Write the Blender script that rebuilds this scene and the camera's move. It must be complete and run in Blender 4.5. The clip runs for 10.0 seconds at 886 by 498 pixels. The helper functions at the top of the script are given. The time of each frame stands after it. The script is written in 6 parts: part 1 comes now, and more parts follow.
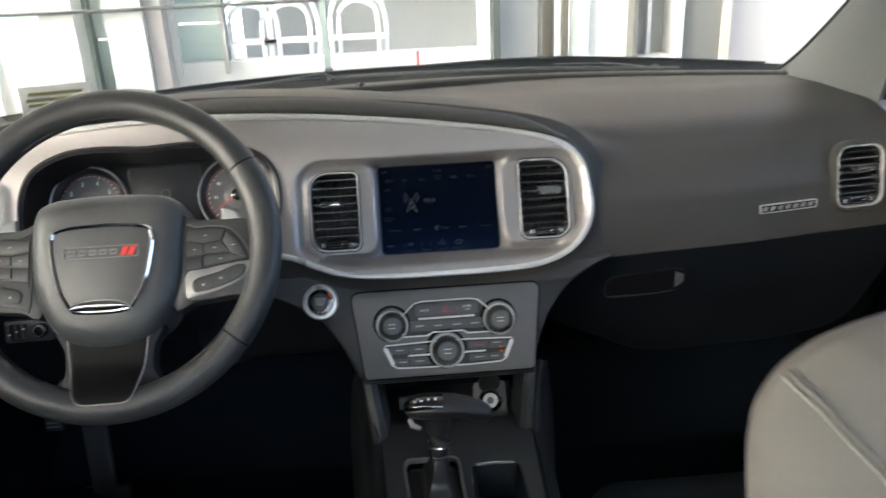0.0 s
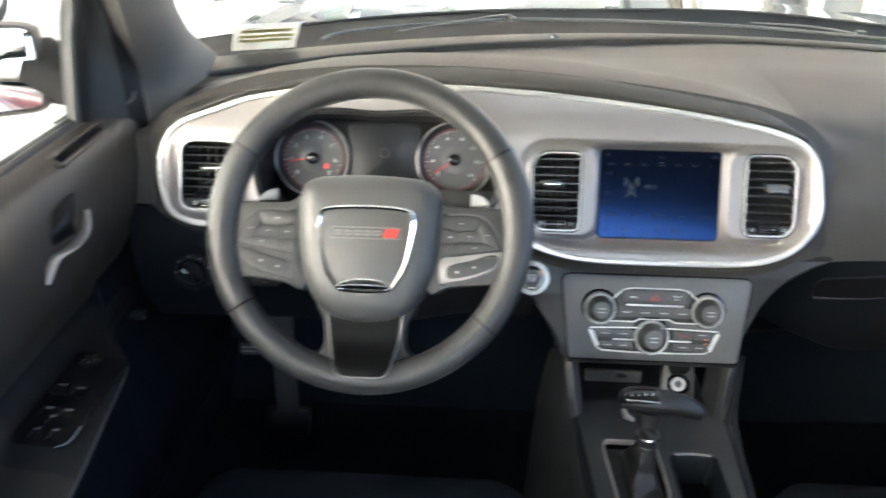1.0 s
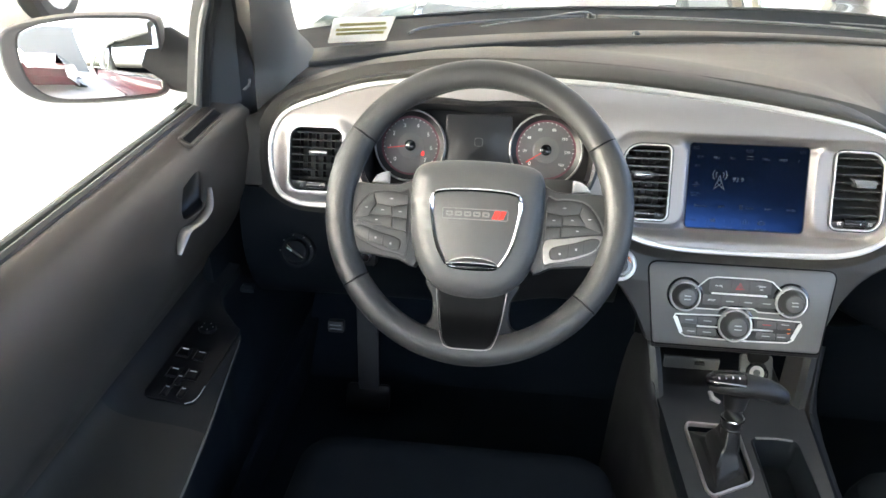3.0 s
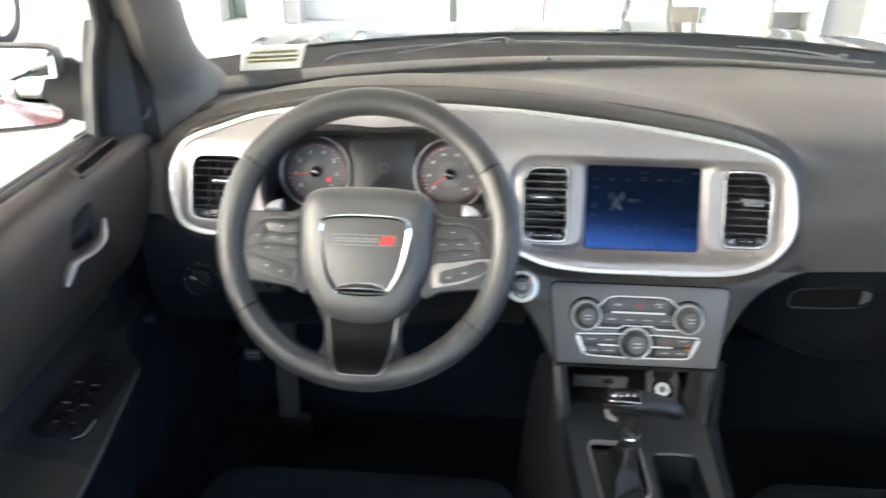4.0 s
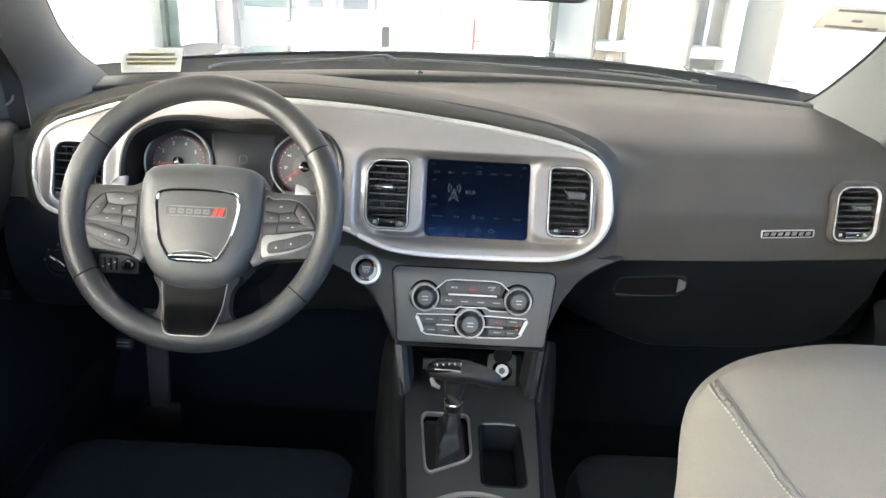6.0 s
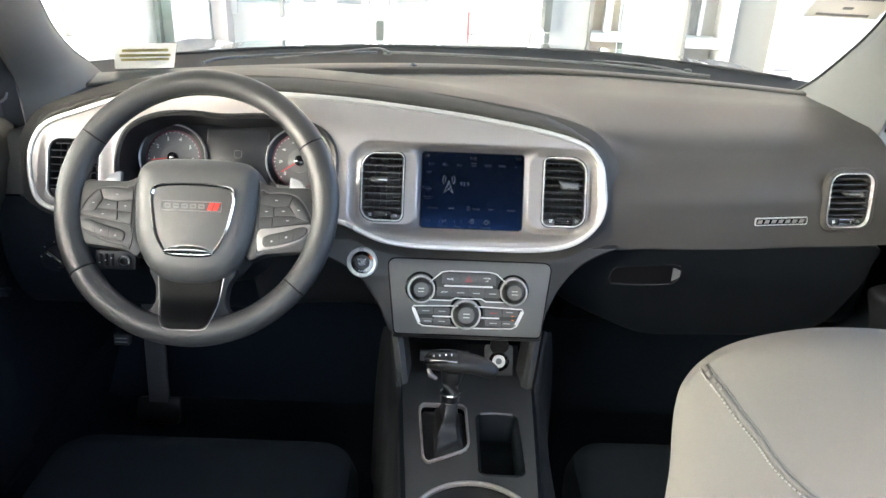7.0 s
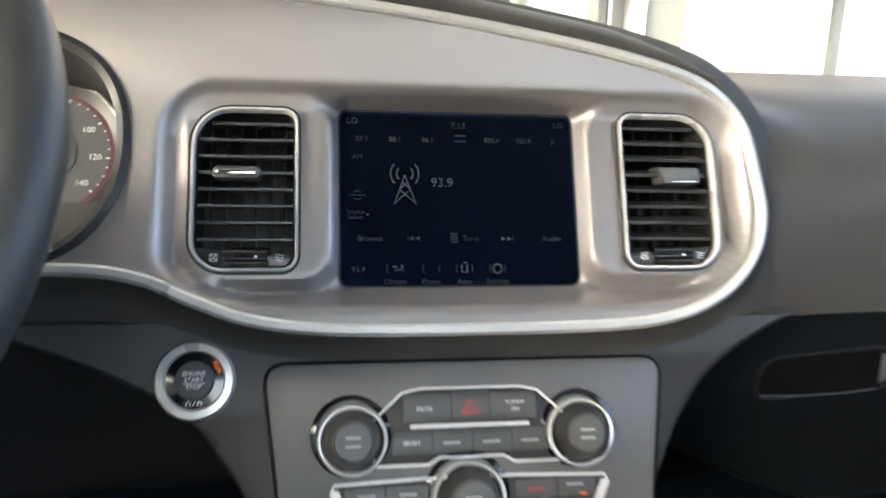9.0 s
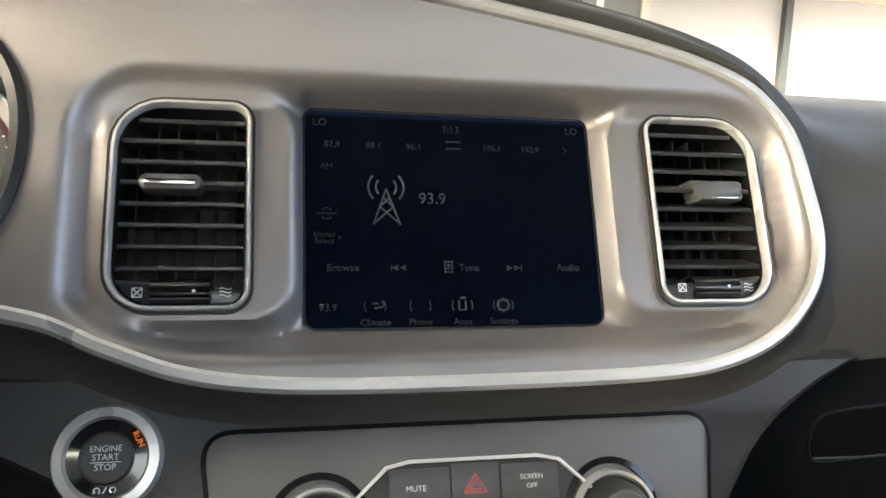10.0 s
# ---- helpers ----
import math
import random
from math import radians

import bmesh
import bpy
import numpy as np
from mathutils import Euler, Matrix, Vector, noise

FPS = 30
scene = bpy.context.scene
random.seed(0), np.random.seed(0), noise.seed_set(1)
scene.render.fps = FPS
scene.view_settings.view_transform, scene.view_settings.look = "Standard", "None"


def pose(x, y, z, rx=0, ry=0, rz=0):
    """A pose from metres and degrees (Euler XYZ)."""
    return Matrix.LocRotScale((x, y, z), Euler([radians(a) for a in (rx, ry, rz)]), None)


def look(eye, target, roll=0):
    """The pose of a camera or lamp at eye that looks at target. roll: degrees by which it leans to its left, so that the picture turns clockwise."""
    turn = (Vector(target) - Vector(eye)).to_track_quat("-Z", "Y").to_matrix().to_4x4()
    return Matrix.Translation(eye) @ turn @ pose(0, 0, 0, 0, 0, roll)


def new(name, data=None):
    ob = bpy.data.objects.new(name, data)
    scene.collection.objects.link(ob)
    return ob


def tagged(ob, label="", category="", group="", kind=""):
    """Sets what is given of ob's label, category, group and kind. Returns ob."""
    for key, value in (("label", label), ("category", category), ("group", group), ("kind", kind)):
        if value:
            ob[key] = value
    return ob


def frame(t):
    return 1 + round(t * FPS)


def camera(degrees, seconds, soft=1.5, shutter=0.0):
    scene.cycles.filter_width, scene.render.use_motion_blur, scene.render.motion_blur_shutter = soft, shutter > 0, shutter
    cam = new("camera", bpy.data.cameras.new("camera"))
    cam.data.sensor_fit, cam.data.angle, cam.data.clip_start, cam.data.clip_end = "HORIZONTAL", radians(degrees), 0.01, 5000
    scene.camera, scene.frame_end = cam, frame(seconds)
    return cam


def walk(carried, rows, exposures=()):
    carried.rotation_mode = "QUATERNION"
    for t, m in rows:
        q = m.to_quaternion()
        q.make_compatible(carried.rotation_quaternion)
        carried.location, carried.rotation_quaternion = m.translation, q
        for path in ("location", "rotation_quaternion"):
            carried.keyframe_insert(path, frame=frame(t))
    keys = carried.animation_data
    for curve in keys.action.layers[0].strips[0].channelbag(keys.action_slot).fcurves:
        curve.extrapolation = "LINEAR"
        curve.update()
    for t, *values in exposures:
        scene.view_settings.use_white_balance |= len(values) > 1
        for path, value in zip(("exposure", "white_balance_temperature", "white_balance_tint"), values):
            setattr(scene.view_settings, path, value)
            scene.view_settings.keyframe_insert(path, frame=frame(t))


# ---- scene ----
cam = camera(60.4, 10.0, shutter=0.5)
EXPOSURES = [(0, 3.65, 6000, 0), (0.5, 4.12, 6050, 0), (1.0, 4.58, 6100, -1), (1.5, 4.71, 6100, -1), (3.5, 4.71, 6100, 0), (5.5, 4.60, 6050, 0), (7.5, 4.60, 6050, 0), (8.5, 4.58, 6200, 0), (9.0, 4.42, 6450, 0), (9.5, 4.25, 6700, 0), (10, 4.15, 6850, 0)]
PATH = [
    (0, (-0.058, -1.121, 1.215), (0.047, 0.746, 0.506), -2.6),
    (0.5, (-0.151, -1.06, 1.272), (-0.113, 0.746, 0.412), -1.0),
    (1, (-0.261, -1.083, 1.331), (-0.361, 0.676, 0.384), 0.4),
    (1.5, (-0.333, -1.137, 1.341), (-0.554, 0.601, 0.377), 0.9),
    (2, (-0.337, -1.15, 1.34), (-0.569, 0.588, 0.378), 0.5),
    (3.5, (-0.337, -1.151, 1.341), (-0.513, 0.607, 0.403), 0.4),
    (4, (-0.243, -1.147, 1.348), (-0.355, 0.634, 0.446), 0.6),
    (4.5, (-0.106, -1.175, 1.323), (-0.084, 0.63, 0.462), 1.6),
    (5, (-0.065, -1.228, 1.308), (-0.038, 0.599, 0.495), 3.0),
    (5.5, (-0.071, -1.253, 1.312), (-0.047, 0.581, 0.515), 3.4),
    (7, (-0.066, -1.27, 1.311), (-0.036, 0.556, 0.494), 2.6),
    (7.5, (-0.065, -1.268, 1.307), (-0.007, 0.56, 0.498), 2.4),
    (8, (-0.064, -1.176, 1.259), (0.068, 0.649, 0.452), 2.2),
    (8.5, (-0.081, -0.834, 1.065), (0.198, 1.046, 0.443), 3.7),
    (9, (-0.098, -0.582, 0.957), (0.205, 1.343, 0.51), 2.0),
    (9.5, (-0.104, -0.484, 0.921), (0.282, 1.453, 0.605), 2.3),
    (10, (-0.102, -0.471, 0.918), (0.318, 1.461, 0.615), 2.2),
]
walk(cam, [(t, look(eye, target, roll)) for t, eye, target, roll in PATH], EXPOSURES)

# ---- world, sun, exposure ----
world = bpy.data.worlds.new("daylight")
scene.world = world
world.use_nodes = True
wn = world.node_tree
wn.nodes.clear()
sky = wn.nodes.new("ShaderNodeTexSky")
sky.sky_type = "NISHITA"
sky.sun_disc = False
sky.sun_elevation, sky.sun_rotation = radians(34), radians(237)
sky.air_density, sky.dust_density, sky.ozone_density = 0.45, 8.0, 0.1
bg = wn.nodes.new("ShaderNodeBackground")
bg.inputs["Strength"].default_value = 0.15
wout = wn.nodes.new("ShaderNodeOutputWorld")
wn.links.new(sky.outputs[0], bg.inputs[0])
wn.links.new(bg.outputs[0], wout.inputs[0])

sun = new("sun", bpy.data.lights.new("sun", "SUN"))
sun.data.energy, sun.data.angle, sun.data.color = 0.6, radians(25), (1.0, 0.97, 0.94)
sun.matrix_world = look((-7, -4.5, 6), (0, 0, 0.5))


# ---- materials ----
def material(name, color, rough=0.5, metal=0.0, vary=0.12, grain=400.0, patch=6.0, bump=0.0, coat=0.0, rough_vary=0.08, spec=0.5, emit=0.0):
    """Principled surface with fine grain, broad patches and relief."""
    m = bpy.data.materials.new(name)
    m.use_nodes = True
    nt = m.node_tree
    p = nt.nodes["Principled BSDF"]
    co = nt.nodes.new("ShaderNodeTexCoord")
    fine = nt.nodes.new("ShaderNodeTexNoise")
    fine.inputs["Scale"].default_value, fine.inputs["Detail"].default_value = grain, 3
    broad = nt.nodes.new("ShaderNodeTexNoise")
    broad.inputs["Scale"].default_value, broad.inputs["Detail"].default_value = patch, 4
    for n in (fine, broad):
        nt.links.new(co.outputs["Object"], n.inputs["Vector"])
    both = nt.nodes.new("ShaderNodeMath")
    both.operation = "MULTIPLY_ADD"
    both.inputs[1].default_value = 0.5
    half = nt.nodes.new("ShaderNodeMath")
    half.operation = "MULTIPLY"
    half.inputs[1].default_value = 0.5
    nt.links.new(broad.outputs[0], half.inputs[0])
    nt.links.new(fine.outputs[0], both.inputs[0])
    nt.links.new(half.outputs[0], both.inputs[2])
    ramp = nt.nodes.new("ShaderNodeMapRange")
    ramp.inputs[1].default_value, ramp.inputs[2].default_value = 0.3, 0.7
    ramp.inputs[3].default_value, ramp.inputs[4].default_value = 1 - vary, 1 + vary
    nt.links.new(both.outputs[0], ramp.inputs[0])
    mul = nt.nodes.new("ShaderNodeVectorMath")
    mul.operation = "SCALE"
    mul.inputs[0].default_value = color[:3]
    nt.links.new(ramp.outputs[0], mul.inputs["Scale"])
    nt.links.new(mul.outputs[0], p.inputs["Base Color"])
    rr = nt.nodes.new("ShaderNodeMapRange")
    rr.inputs[1].default_value, rr.inputs[2].default_value = 0.3, 0.7
    rr.inputs[3].default_value, rr.inputs[4].default_value = max(0.02, rough - rough_vary), min(1, rough + rough_vary)
    nt.links.new(broad.outputs[0], rr.inputs[0])
    nt.links.new(rr.outputs[0], p.inputs["Roughness"])
    p.inputs["Metallic"].default_value = metal
    p.inputs["Specular IOR Level"].default_value = spec
    p.inputs["Coat Weight"].default_value = coat
    p.inputs["Coat Roughness"].default_value = 0.05
    if bump:
        b = nt.nodes.new("ShaderNodeBump")
        b.inputs["Strength"].default_value, b.inputs["Distance"].default_value = bump, 0.0008
        nt.links.new(fine.outputs[0], b.inputs["Height"])
        nt.links.new(b.outputs[0], p.inputs["Normal"])
    if emit:
        p.inputs["Emission Color"].default_value = (*color[:3], 1)
        p.inputs["Emission Strength"].default_value = emit
    return m


M_DASH = material("grained_soft_dash", (0.052, 0.0500, 0.0462), 0.50, rough_vary=0.03, bump=0.4, grain=900, spec=0.19)
# Blue-black base: the shade low in the cabin is put into this colour.
M_LOWSHADE = material("lower_plastic_shade", (0.0066, 0.0086, 0.0114), 0.6, bump=0.3, grain=900, spec=0.1)
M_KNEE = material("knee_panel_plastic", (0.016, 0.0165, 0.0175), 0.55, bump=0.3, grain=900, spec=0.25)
# Lid colour also holds the navy shade under the dash.
M_GLOVESHADE = material("glove_lid_shade", (0.0062, 0.0078, 0.0100), 0.5, bump=0.3, grain=900, spec=0.2)
M_PANEL = material("satin_black_panel", (0.108, 0.109, 0.110), 0.40, bump=0.06, grain=1200)
M_BEZEL = material("satin_silver_paint", (0.335, 0.313, 0.302), 0.43, metal=0.72, vary=0.04, grain=2500, rough_vary=0.03)
M_TRIM = material("bright_satin_trim", (0.58, 0.57, 0.55), 0.30, metal=0.45, vary=0.03, rough_vary=0.04)
M_OUTLINE = material("silver_line_paint", (0.70, 0.70, 0.69), 0.34, metal=0.15, vary=0.02)
M_CHROME = material("chrome", (0.86, 0.86, 0.86), 0.08, metal=1.0, vary=0.02, rough_vary=0.03)
M_BLACK = material("black_plastic", (0.012, 0.012, 0.013), 0.42, bump=0.05)
M_GLOSS = material("gloss_black", (0.010, 0.010, 0.012), 0.12, coat=0.4, rough_vary=0.04)
M_SLAT = material("vent_slat_plastic", (0.030, 0.031, 0.032), 0.28, bump=0.03)
M_RING = material("bright_vent_ring", (0.66, 0.66, 0.65), 0.24, metal=0.4, vary=0.02)
M_SLATKNOB = material("grey_tab_plastic", (0.085, 0.085, 0.083), 0.35, bump=0.05)
M_LEATHER = material("black_leather", (0.034, 0.0345, 0.035), 0.42, bump=0.25, rough_vary=0.04, grain=1100)
M_WHEELPAD = material("wheel_pad", (0.056, 0.057, 0.058), 0.42, bump=0.3, grain=1300)
M_CONSOLE = material("console_plastic", (0.024, 0.0255, 0.0275), 0.36, bump=0.08, grain=1200)
M_BOOT = material("boot_leather", (0.010, 0.010, 0.011), 0.42, bump=0.4, grain=900)
M_BUTTON = material("button_rubber", (0.030, 0.030, 0.031), 0.45, bump=0.05)
M_POD = material("wheel_button_plastic", (0.042, 0.0425, 0.043), 0.42, bump=0.03, spec=0.35)
M_KEY = material("grey_key_plastic", (0.078, 0.079, 0.080), 0.40, bump=0.05)
M_KEYPRINT = material("dim_key_print", (0.36, 0.37, 0.38), 0.6, vary=0.05)
M_MARK = material("pale_print", (0.72, 0.73, 0.75), 0.6, vary=0.05)
M_RED = material("red_enamel", (0.62, 0.03, 0.02), 0.35)
M_REDDIM = material("dull_red_print", (0.080, 0.020, 0.034), 0.5)
M_INSERT = material("smooth_black_insert", (0.006, 0.006, 0.007), 0.38, spec=0.10)
# Insert black lowered further for shade on the wheel's lower half.
M_DISH = material("glossy_dark_insert", (0.003, 0.0031, 0.0035), 0.42, spec=0.10, rough_vary=0.04)
M_SPOKEGLARE = material("spoke_plate_glare", (0.27, 0.262, 0.258), 0.38, metal=0.4)
M_STACK = material("stack_plastic", (0.030, 0.0305, 0.032), 0.46, bump=0.3, grain=900)
M_GREYLOGO = material("grey_relief", (0.16, 0.16, 0.16), 0.4)
M_SEATLIGHT = material("light_grey_seat_cloth", (0.148, 0.136, 0.128), 0.85, bump=0.5, grain=1500, spec=0.2)
M_SEATSHADE = material("seat_groove_shade", (0.135, 0.127, 0.119), 0.9)
# Cushion cloth far darker than the backrest: its shade is in the colour.
M_SEATDIMMED = material("shade_darkened_seat_cloth", (0.0046, 0.0064, 0.0088), 0.9, bump=0.4, grain=1200, spec=0.1)
M_STITCH = material("pale_thread", (0.30, 0.285, 0.265), 0.8)
M_THREAD = material("grey_thread", (0.20, 0.195, 0.19), 0.8)
M_PILLAR = material("grey_pillar_trim", (0.145, 0.152, 0.150), 0.7, bump=0.2, grain=1200)
# Left pillar's copy of the grey trim, its lighting put into the tone.
M_PILLARL = material("shaded_pillar_trim", (0.158, 0.150, 0.135), 0.75, bump=0.2, grain=1200, spec=0.2)
M_PILLARDARK = material("dark_pillar_trim", (0.075, 0.078, 0.078), 0.6, bump=0.2, grain=1200)
M_HEAD = material("headliner_cloth", (0.14, 0.139, 0.136), 0.95, bump=0.3)
# Black carpet taken darker and bluer to hold the footwell's shade.
M_CARPET = material("black_carpet_shade", (0.0065, 0.0095, 0.0145), 0.95, bump=0.8, grain=700, spec=0.1)
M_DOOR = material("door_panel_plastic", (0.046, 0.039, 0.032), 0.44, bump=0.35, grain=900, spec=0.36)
# Two armrest tones, set by how light falls off down the door.
M_ARMLIT = material("armrest_lit_tone", (0.021, 0.0205, 0.0185), 0.55, bump=0.35, grain=900, spec=0.25)
M_ARMSHADE = material("armrest_shade_tone", (0.011, 0.0118, 0.0135), 0.6, bump=0.35, grain=900, spec=0.2)
M_RUBBER = material("window_rubber", (0.022, 0.022, 0.023), 0.6)
M_COWL = material("cowl_plastic", (0.013, 0.0136, 0.0145), 0.7, bump=0.2, spec=0.15)
M_HOOD = material("dark_car_paint", (0.040, 0.034, 0.033), 0.07, rough_vary=0.02, spec=0.5, coat=0.6)
M_PAPER = material("white_paper", (0.85, 0.85, 0.83), 0.8, vary=0.04)
M_STICKER = material("thin_beige_paper", (0.80, 0.765, 0.70), 0.8, vary=0.04)


def thin_paper(m, tint):
    """Lets daylight glow through a sheet of paper."""
    nt = m.node_tree
    thin = nt.nodes.new("ShaderNodeBsdfTranslucent")
    thin.inputs[0].default_value = (*tint, 1)
    mix = nt.nodes.new("ShaderNodeMixShader")
    nt.links.new(nt.nodes["Principled BSDF"].outputs[0], mix.inputs[1])
    nt.links.new(thin.outputs[0], mix.inputs[2])
    nt.links.new(mix.outputs[0], nt.nodes["Material Output"].inputs[0])


thin_paper(M_STICKER, (0.90, 0.87, 0.80))
thin_paper(M_PAPER, (0.95, 0.95, 0.92))
M_OCHRE = material("ochre_ink", (0.42, 0.39, 0.18), 0.8)
thin_paper(M_OCHRE, (0.60, 0.56, 0.30))
M_SCREEN = material("display_glass", (0.0012, 0.0017, 0.0026), 0.13, vary=0.05, rough_vary=0.02, spec=0.9, emit=0.02)
M_SCREEN.node_tree.nodes["Principled BSDF"].inputs["Specular Tint"].default_value = (0.12, 0.27, 0.84, 1)
M_ICON = material("display_icon", (0.024, 0.028, 0.032), 0.5, vary=0.02, emit=0.03)
M_ICONDIM = material("display_icon_dim", (0.0085, 0.0102, 0.012), 0.5, vary=0.02, emit=0.03)
M_ICONFAINT = material("display_icon_faint", (0.0048, 0.0058, 0.007), 0.5, vary=0.02, emit=0.03)
M_NEEDLE = material("red_needle", (0.50, 0.04, 0.03), 0.4, emit=0.03)
M_LAMPRED = material("lit_red_symbol", (0.30, 0.035, 0.04), 0.4, emit=0.04)
M_WARNRED = material("lit_red_warning", (0.85, 0.05, 0.04), 0.4, emit=0.07)
M_LAMPAMB = material("lit_amber_symbol", (0.75, 0.16, 0.015), 0.4, emit=0.05)
M_LAMPGRN = material("lit_green_symbol", (0.05, 0.6, 0.25), 0.4, emit=0.25)
M_DIAL = material("dial_face", (0.085, 0.087, 0.090), 0.45)
M_CLUSTERLCD = material("cluster_display", (0.018, 0.019, 0.021), 0.3, vary=0.0, rough_vary=0.0)
M_MIRROR = material("mirror_glass", (0.85, 0.86, 0.86), 0.02, metal=1.0, vary=0.0, rough_vary=0.0)
M_CONCRETE = material("pale_concrete", (0.55, 0.54, 0.52), 0.85, grain=60, patch=0.7, bump=0.3)
M_WALLWHITE = material("white_wall", (0.52, 0.52, 0.505), 0.8, grain=90, patch=1.2, vary=0.05)
M_WALLGREY = material("grey_wall", (0.135, 0.131, 0.119), 0.8, grain=90, patch=1.2, vary=0.06)
M_WALLPINK = material("pale_rose_wall", (0.38, 0.355, 0.34), 0.8, grain=90, patch=1.2, vary=0.05)
M_TAN = material("tan_panel", (0.46, 0.395, 0.315), 0.7, grain=60, patch=2)
M_POSTGREEN = material("grey_green_paint", (0.26, 0.30, 0.28), 0.5)
M_PANELPALE = material("pale_grey_panel", (0.30, 0.30, 0.285), 0.7, grain=90, patch=1.2, vary=0.05)
M_RECESS = material("recess_paint", (0.29, 0.285, 0.27), 0.8, grain=90, patch=1.2)
M_WARMBAND = material("tan_reflector_paint", (0.42, 0.31, 0.21), 0.8, grain=60, patch=1.0)
M_DARKMETAL = material("dark_painted_metal", (0.06, 0.065, 0.06), 0.5)
M_REDPOLE = material("red_painted_metal", (0.62, 0.05, 0.05), 0.45)
M_MAROON = material("maroon_car_paint", (0.055, 0.006, 0.013), 0.3, coat=0.5, rough_vary=0.03)
M_TEAL = material("tinted_window", (0.43, 0.49, 0.47), 0.12, vary=0.2, patch=1.5)
M_TEALDEEP = material("green_tinted_window", (0.32, 0.39, 0.37), 0.12, vary=0.2, patch=1.5)
M_WHITEPLASTIC = material("white_plastic", (0.82, 0.82, 0.80), 0.45)


def glass(name, tint):
    """Thin clear pane: light passes straight on, with a faint gloss."""
    m = bpy.data.materials.new(name)
    m.use_nodes = True
    nt = m.node_tree
    nt.nodes.clear()
    a = nt.nodes.new("ShaderNodeBsdfTransparent")
    a.inputs[0].default_value = (*tint, 1)
    g = nt.nodes.new("ShaderNodeBsdfGlossy")
    g.inputs["Roughness"].default_value = 0.03
    mx = nt.nodes.new("ShaderNodeMixShader")
    out = nt.nodes.new("ShaderNodeOutputMaterial")
    mx.inputs[0].default_value = 0.05
    nt.links.new(a.outputs[0], mx.inputs[1])
    nt.links.new(g.outputs[0], mx.inputs[2])
    nt.links.new(mx.outputs[0], out.inputs[0])
    return m


M_GLASS = glass("window_glass", (0.93, 0.96, 0.95))
M_SIDEGLASS = glass("green_side_glass", (0.66, 0.74, 0.68))


# ---- mesh helpers ----
def shift(m, pts):
    return [m @ Vector(p) for p in pts]


def part(name, data, mat, parent=None, label="", smooth=True, **tags):
    """One mesh object from (verts, faces) in world metres, under a thing or a part."""
    verts, faces = data
    me = bpy.data.meshes.new(name)
    me.from_pydata([tuple(v) for v in verts], [], faces)
    me.validate()
    bm = bmesh.new()
    bm.from_mesh(me)
    bmesh.ops.recalc_face_normals(bm, faces=bm.faces)
    bm.to_mesh(me)
    bm.free()
    me.materials.append(mat)
    ob = new(name, me)
    if smooth:
        me.polygons.foreach_set("use_smooth", [True] * len(me.polygons))
        me.set_sharp_from_angle(angle=radians(35))
    if parent is not None:
        ob.parent = parent
        ob.matrix_parent_inverse = Matrix.Translation(parent.location).inverted()
    return tagged(ob, label, **tags)


def thing(name, base, label, category, group="", kind=""):
    ob = new(name)
    ob.empty_display_size = 0.02
    ob.location = base
    return tagged(ob, label, category, group, kind)


def join(*pieces):
    verts, faces = [], []
    for v, f in pieces:
        n = len(verts)
        verts += list(v)
        faces += [tuple(i + n for i in q) for q in f]
    return verts, faces


def grid(rows, loop_u=False, loop_v=False, cap=False):
    """Skin over equal rows of points."""
    nr, nc = len(rows), len(rows[0])
    verts = [p for r in rows for p in r]
    faces = []
    for i in range(nr if loop_v else nr - 1):
        for j in range(nc if loop_u else nc - 1):
            a, b = i * nc + j, i * nc + (j + 1) % nc
            c, d = ((i + 1) % nr) * nc + (j + 1) % nc, ((i + 1) % nr) * nc + j
            faces.append((a, b, c, d))
    if cap:
        faces.append(tuple(range(nc)))
        faces.append(tuple((nr - 1) * nc + j for j in range(nc)))
    return verts, faces


def spline(pts, n=8, closed=False):
    """Smooth curve through points."""
    p = np.array(pts, float)
    k = len(p)
    out = []
    for i in range(k if closed else k - 1):
        if closed:
            a, b, c, d = p[(i - 1) % k], p[i], p[(i + 1) % k], p[(i + 2) % k]
        else:
            a, b, c, d = p[max(i - 1, 0)], p[i], p[i + 1], p[min(i + 2, k - 1)]
        for s in range(n):
            t = s / n
            out.append(0.5 * (2 * b + (c - a) * t + (2 * a - 5 * b + 4 * c - d) * t * t + (3 * b - a - 3 * c + d) * t ** 3))
    if not closed:
        out.append(p[-1])
    return np.array(out)


def rrect(u0, u1, v0, v1, r, n=6):
    """Rounded rectangle, anticlockwise; r: one radius, or top-left, top-right, bottom-right, bottom-left."""
    tl, tr, br, bl = (r,) * 4 if np.isscalar(r) else r
    out = []
    for cx, cy, rad, a0 in ((u1 - br, v0 + br, br, -90), (u1 - tr, v1 - tr, tr, 0), (u0 + tl, v1 - tl, tl, 90), (u0 + bl, v0 + bl, bl, 180)):
        for i in range(n + 1):
            a = radians(a0 + 90 * i / n)
            out.append((cx + rad * math.cos(a), cy + rad * math.sin(a)))
    return np.array(out)


def circle(cu, cv, r, n=32):
    return np.array([(cu + r * math.cos(2 * math.pi * i / n), cv + r * math.sin(2 * math.pi * i / n)) for i in range(n)])


def offset(outline, d):
    """A closed anticlockwise outline pushed outwards by d."""
    o = np.array(outline)
    t = np.roll(o, -1, 0) - np.roll(o, 1, 0)
    t /= np.maximum(np.linalg.norm(t, axis=1), 1e-9)[:, None]
    return o + d * np.stack([t[:, 1], -t[:, 0]], 1)


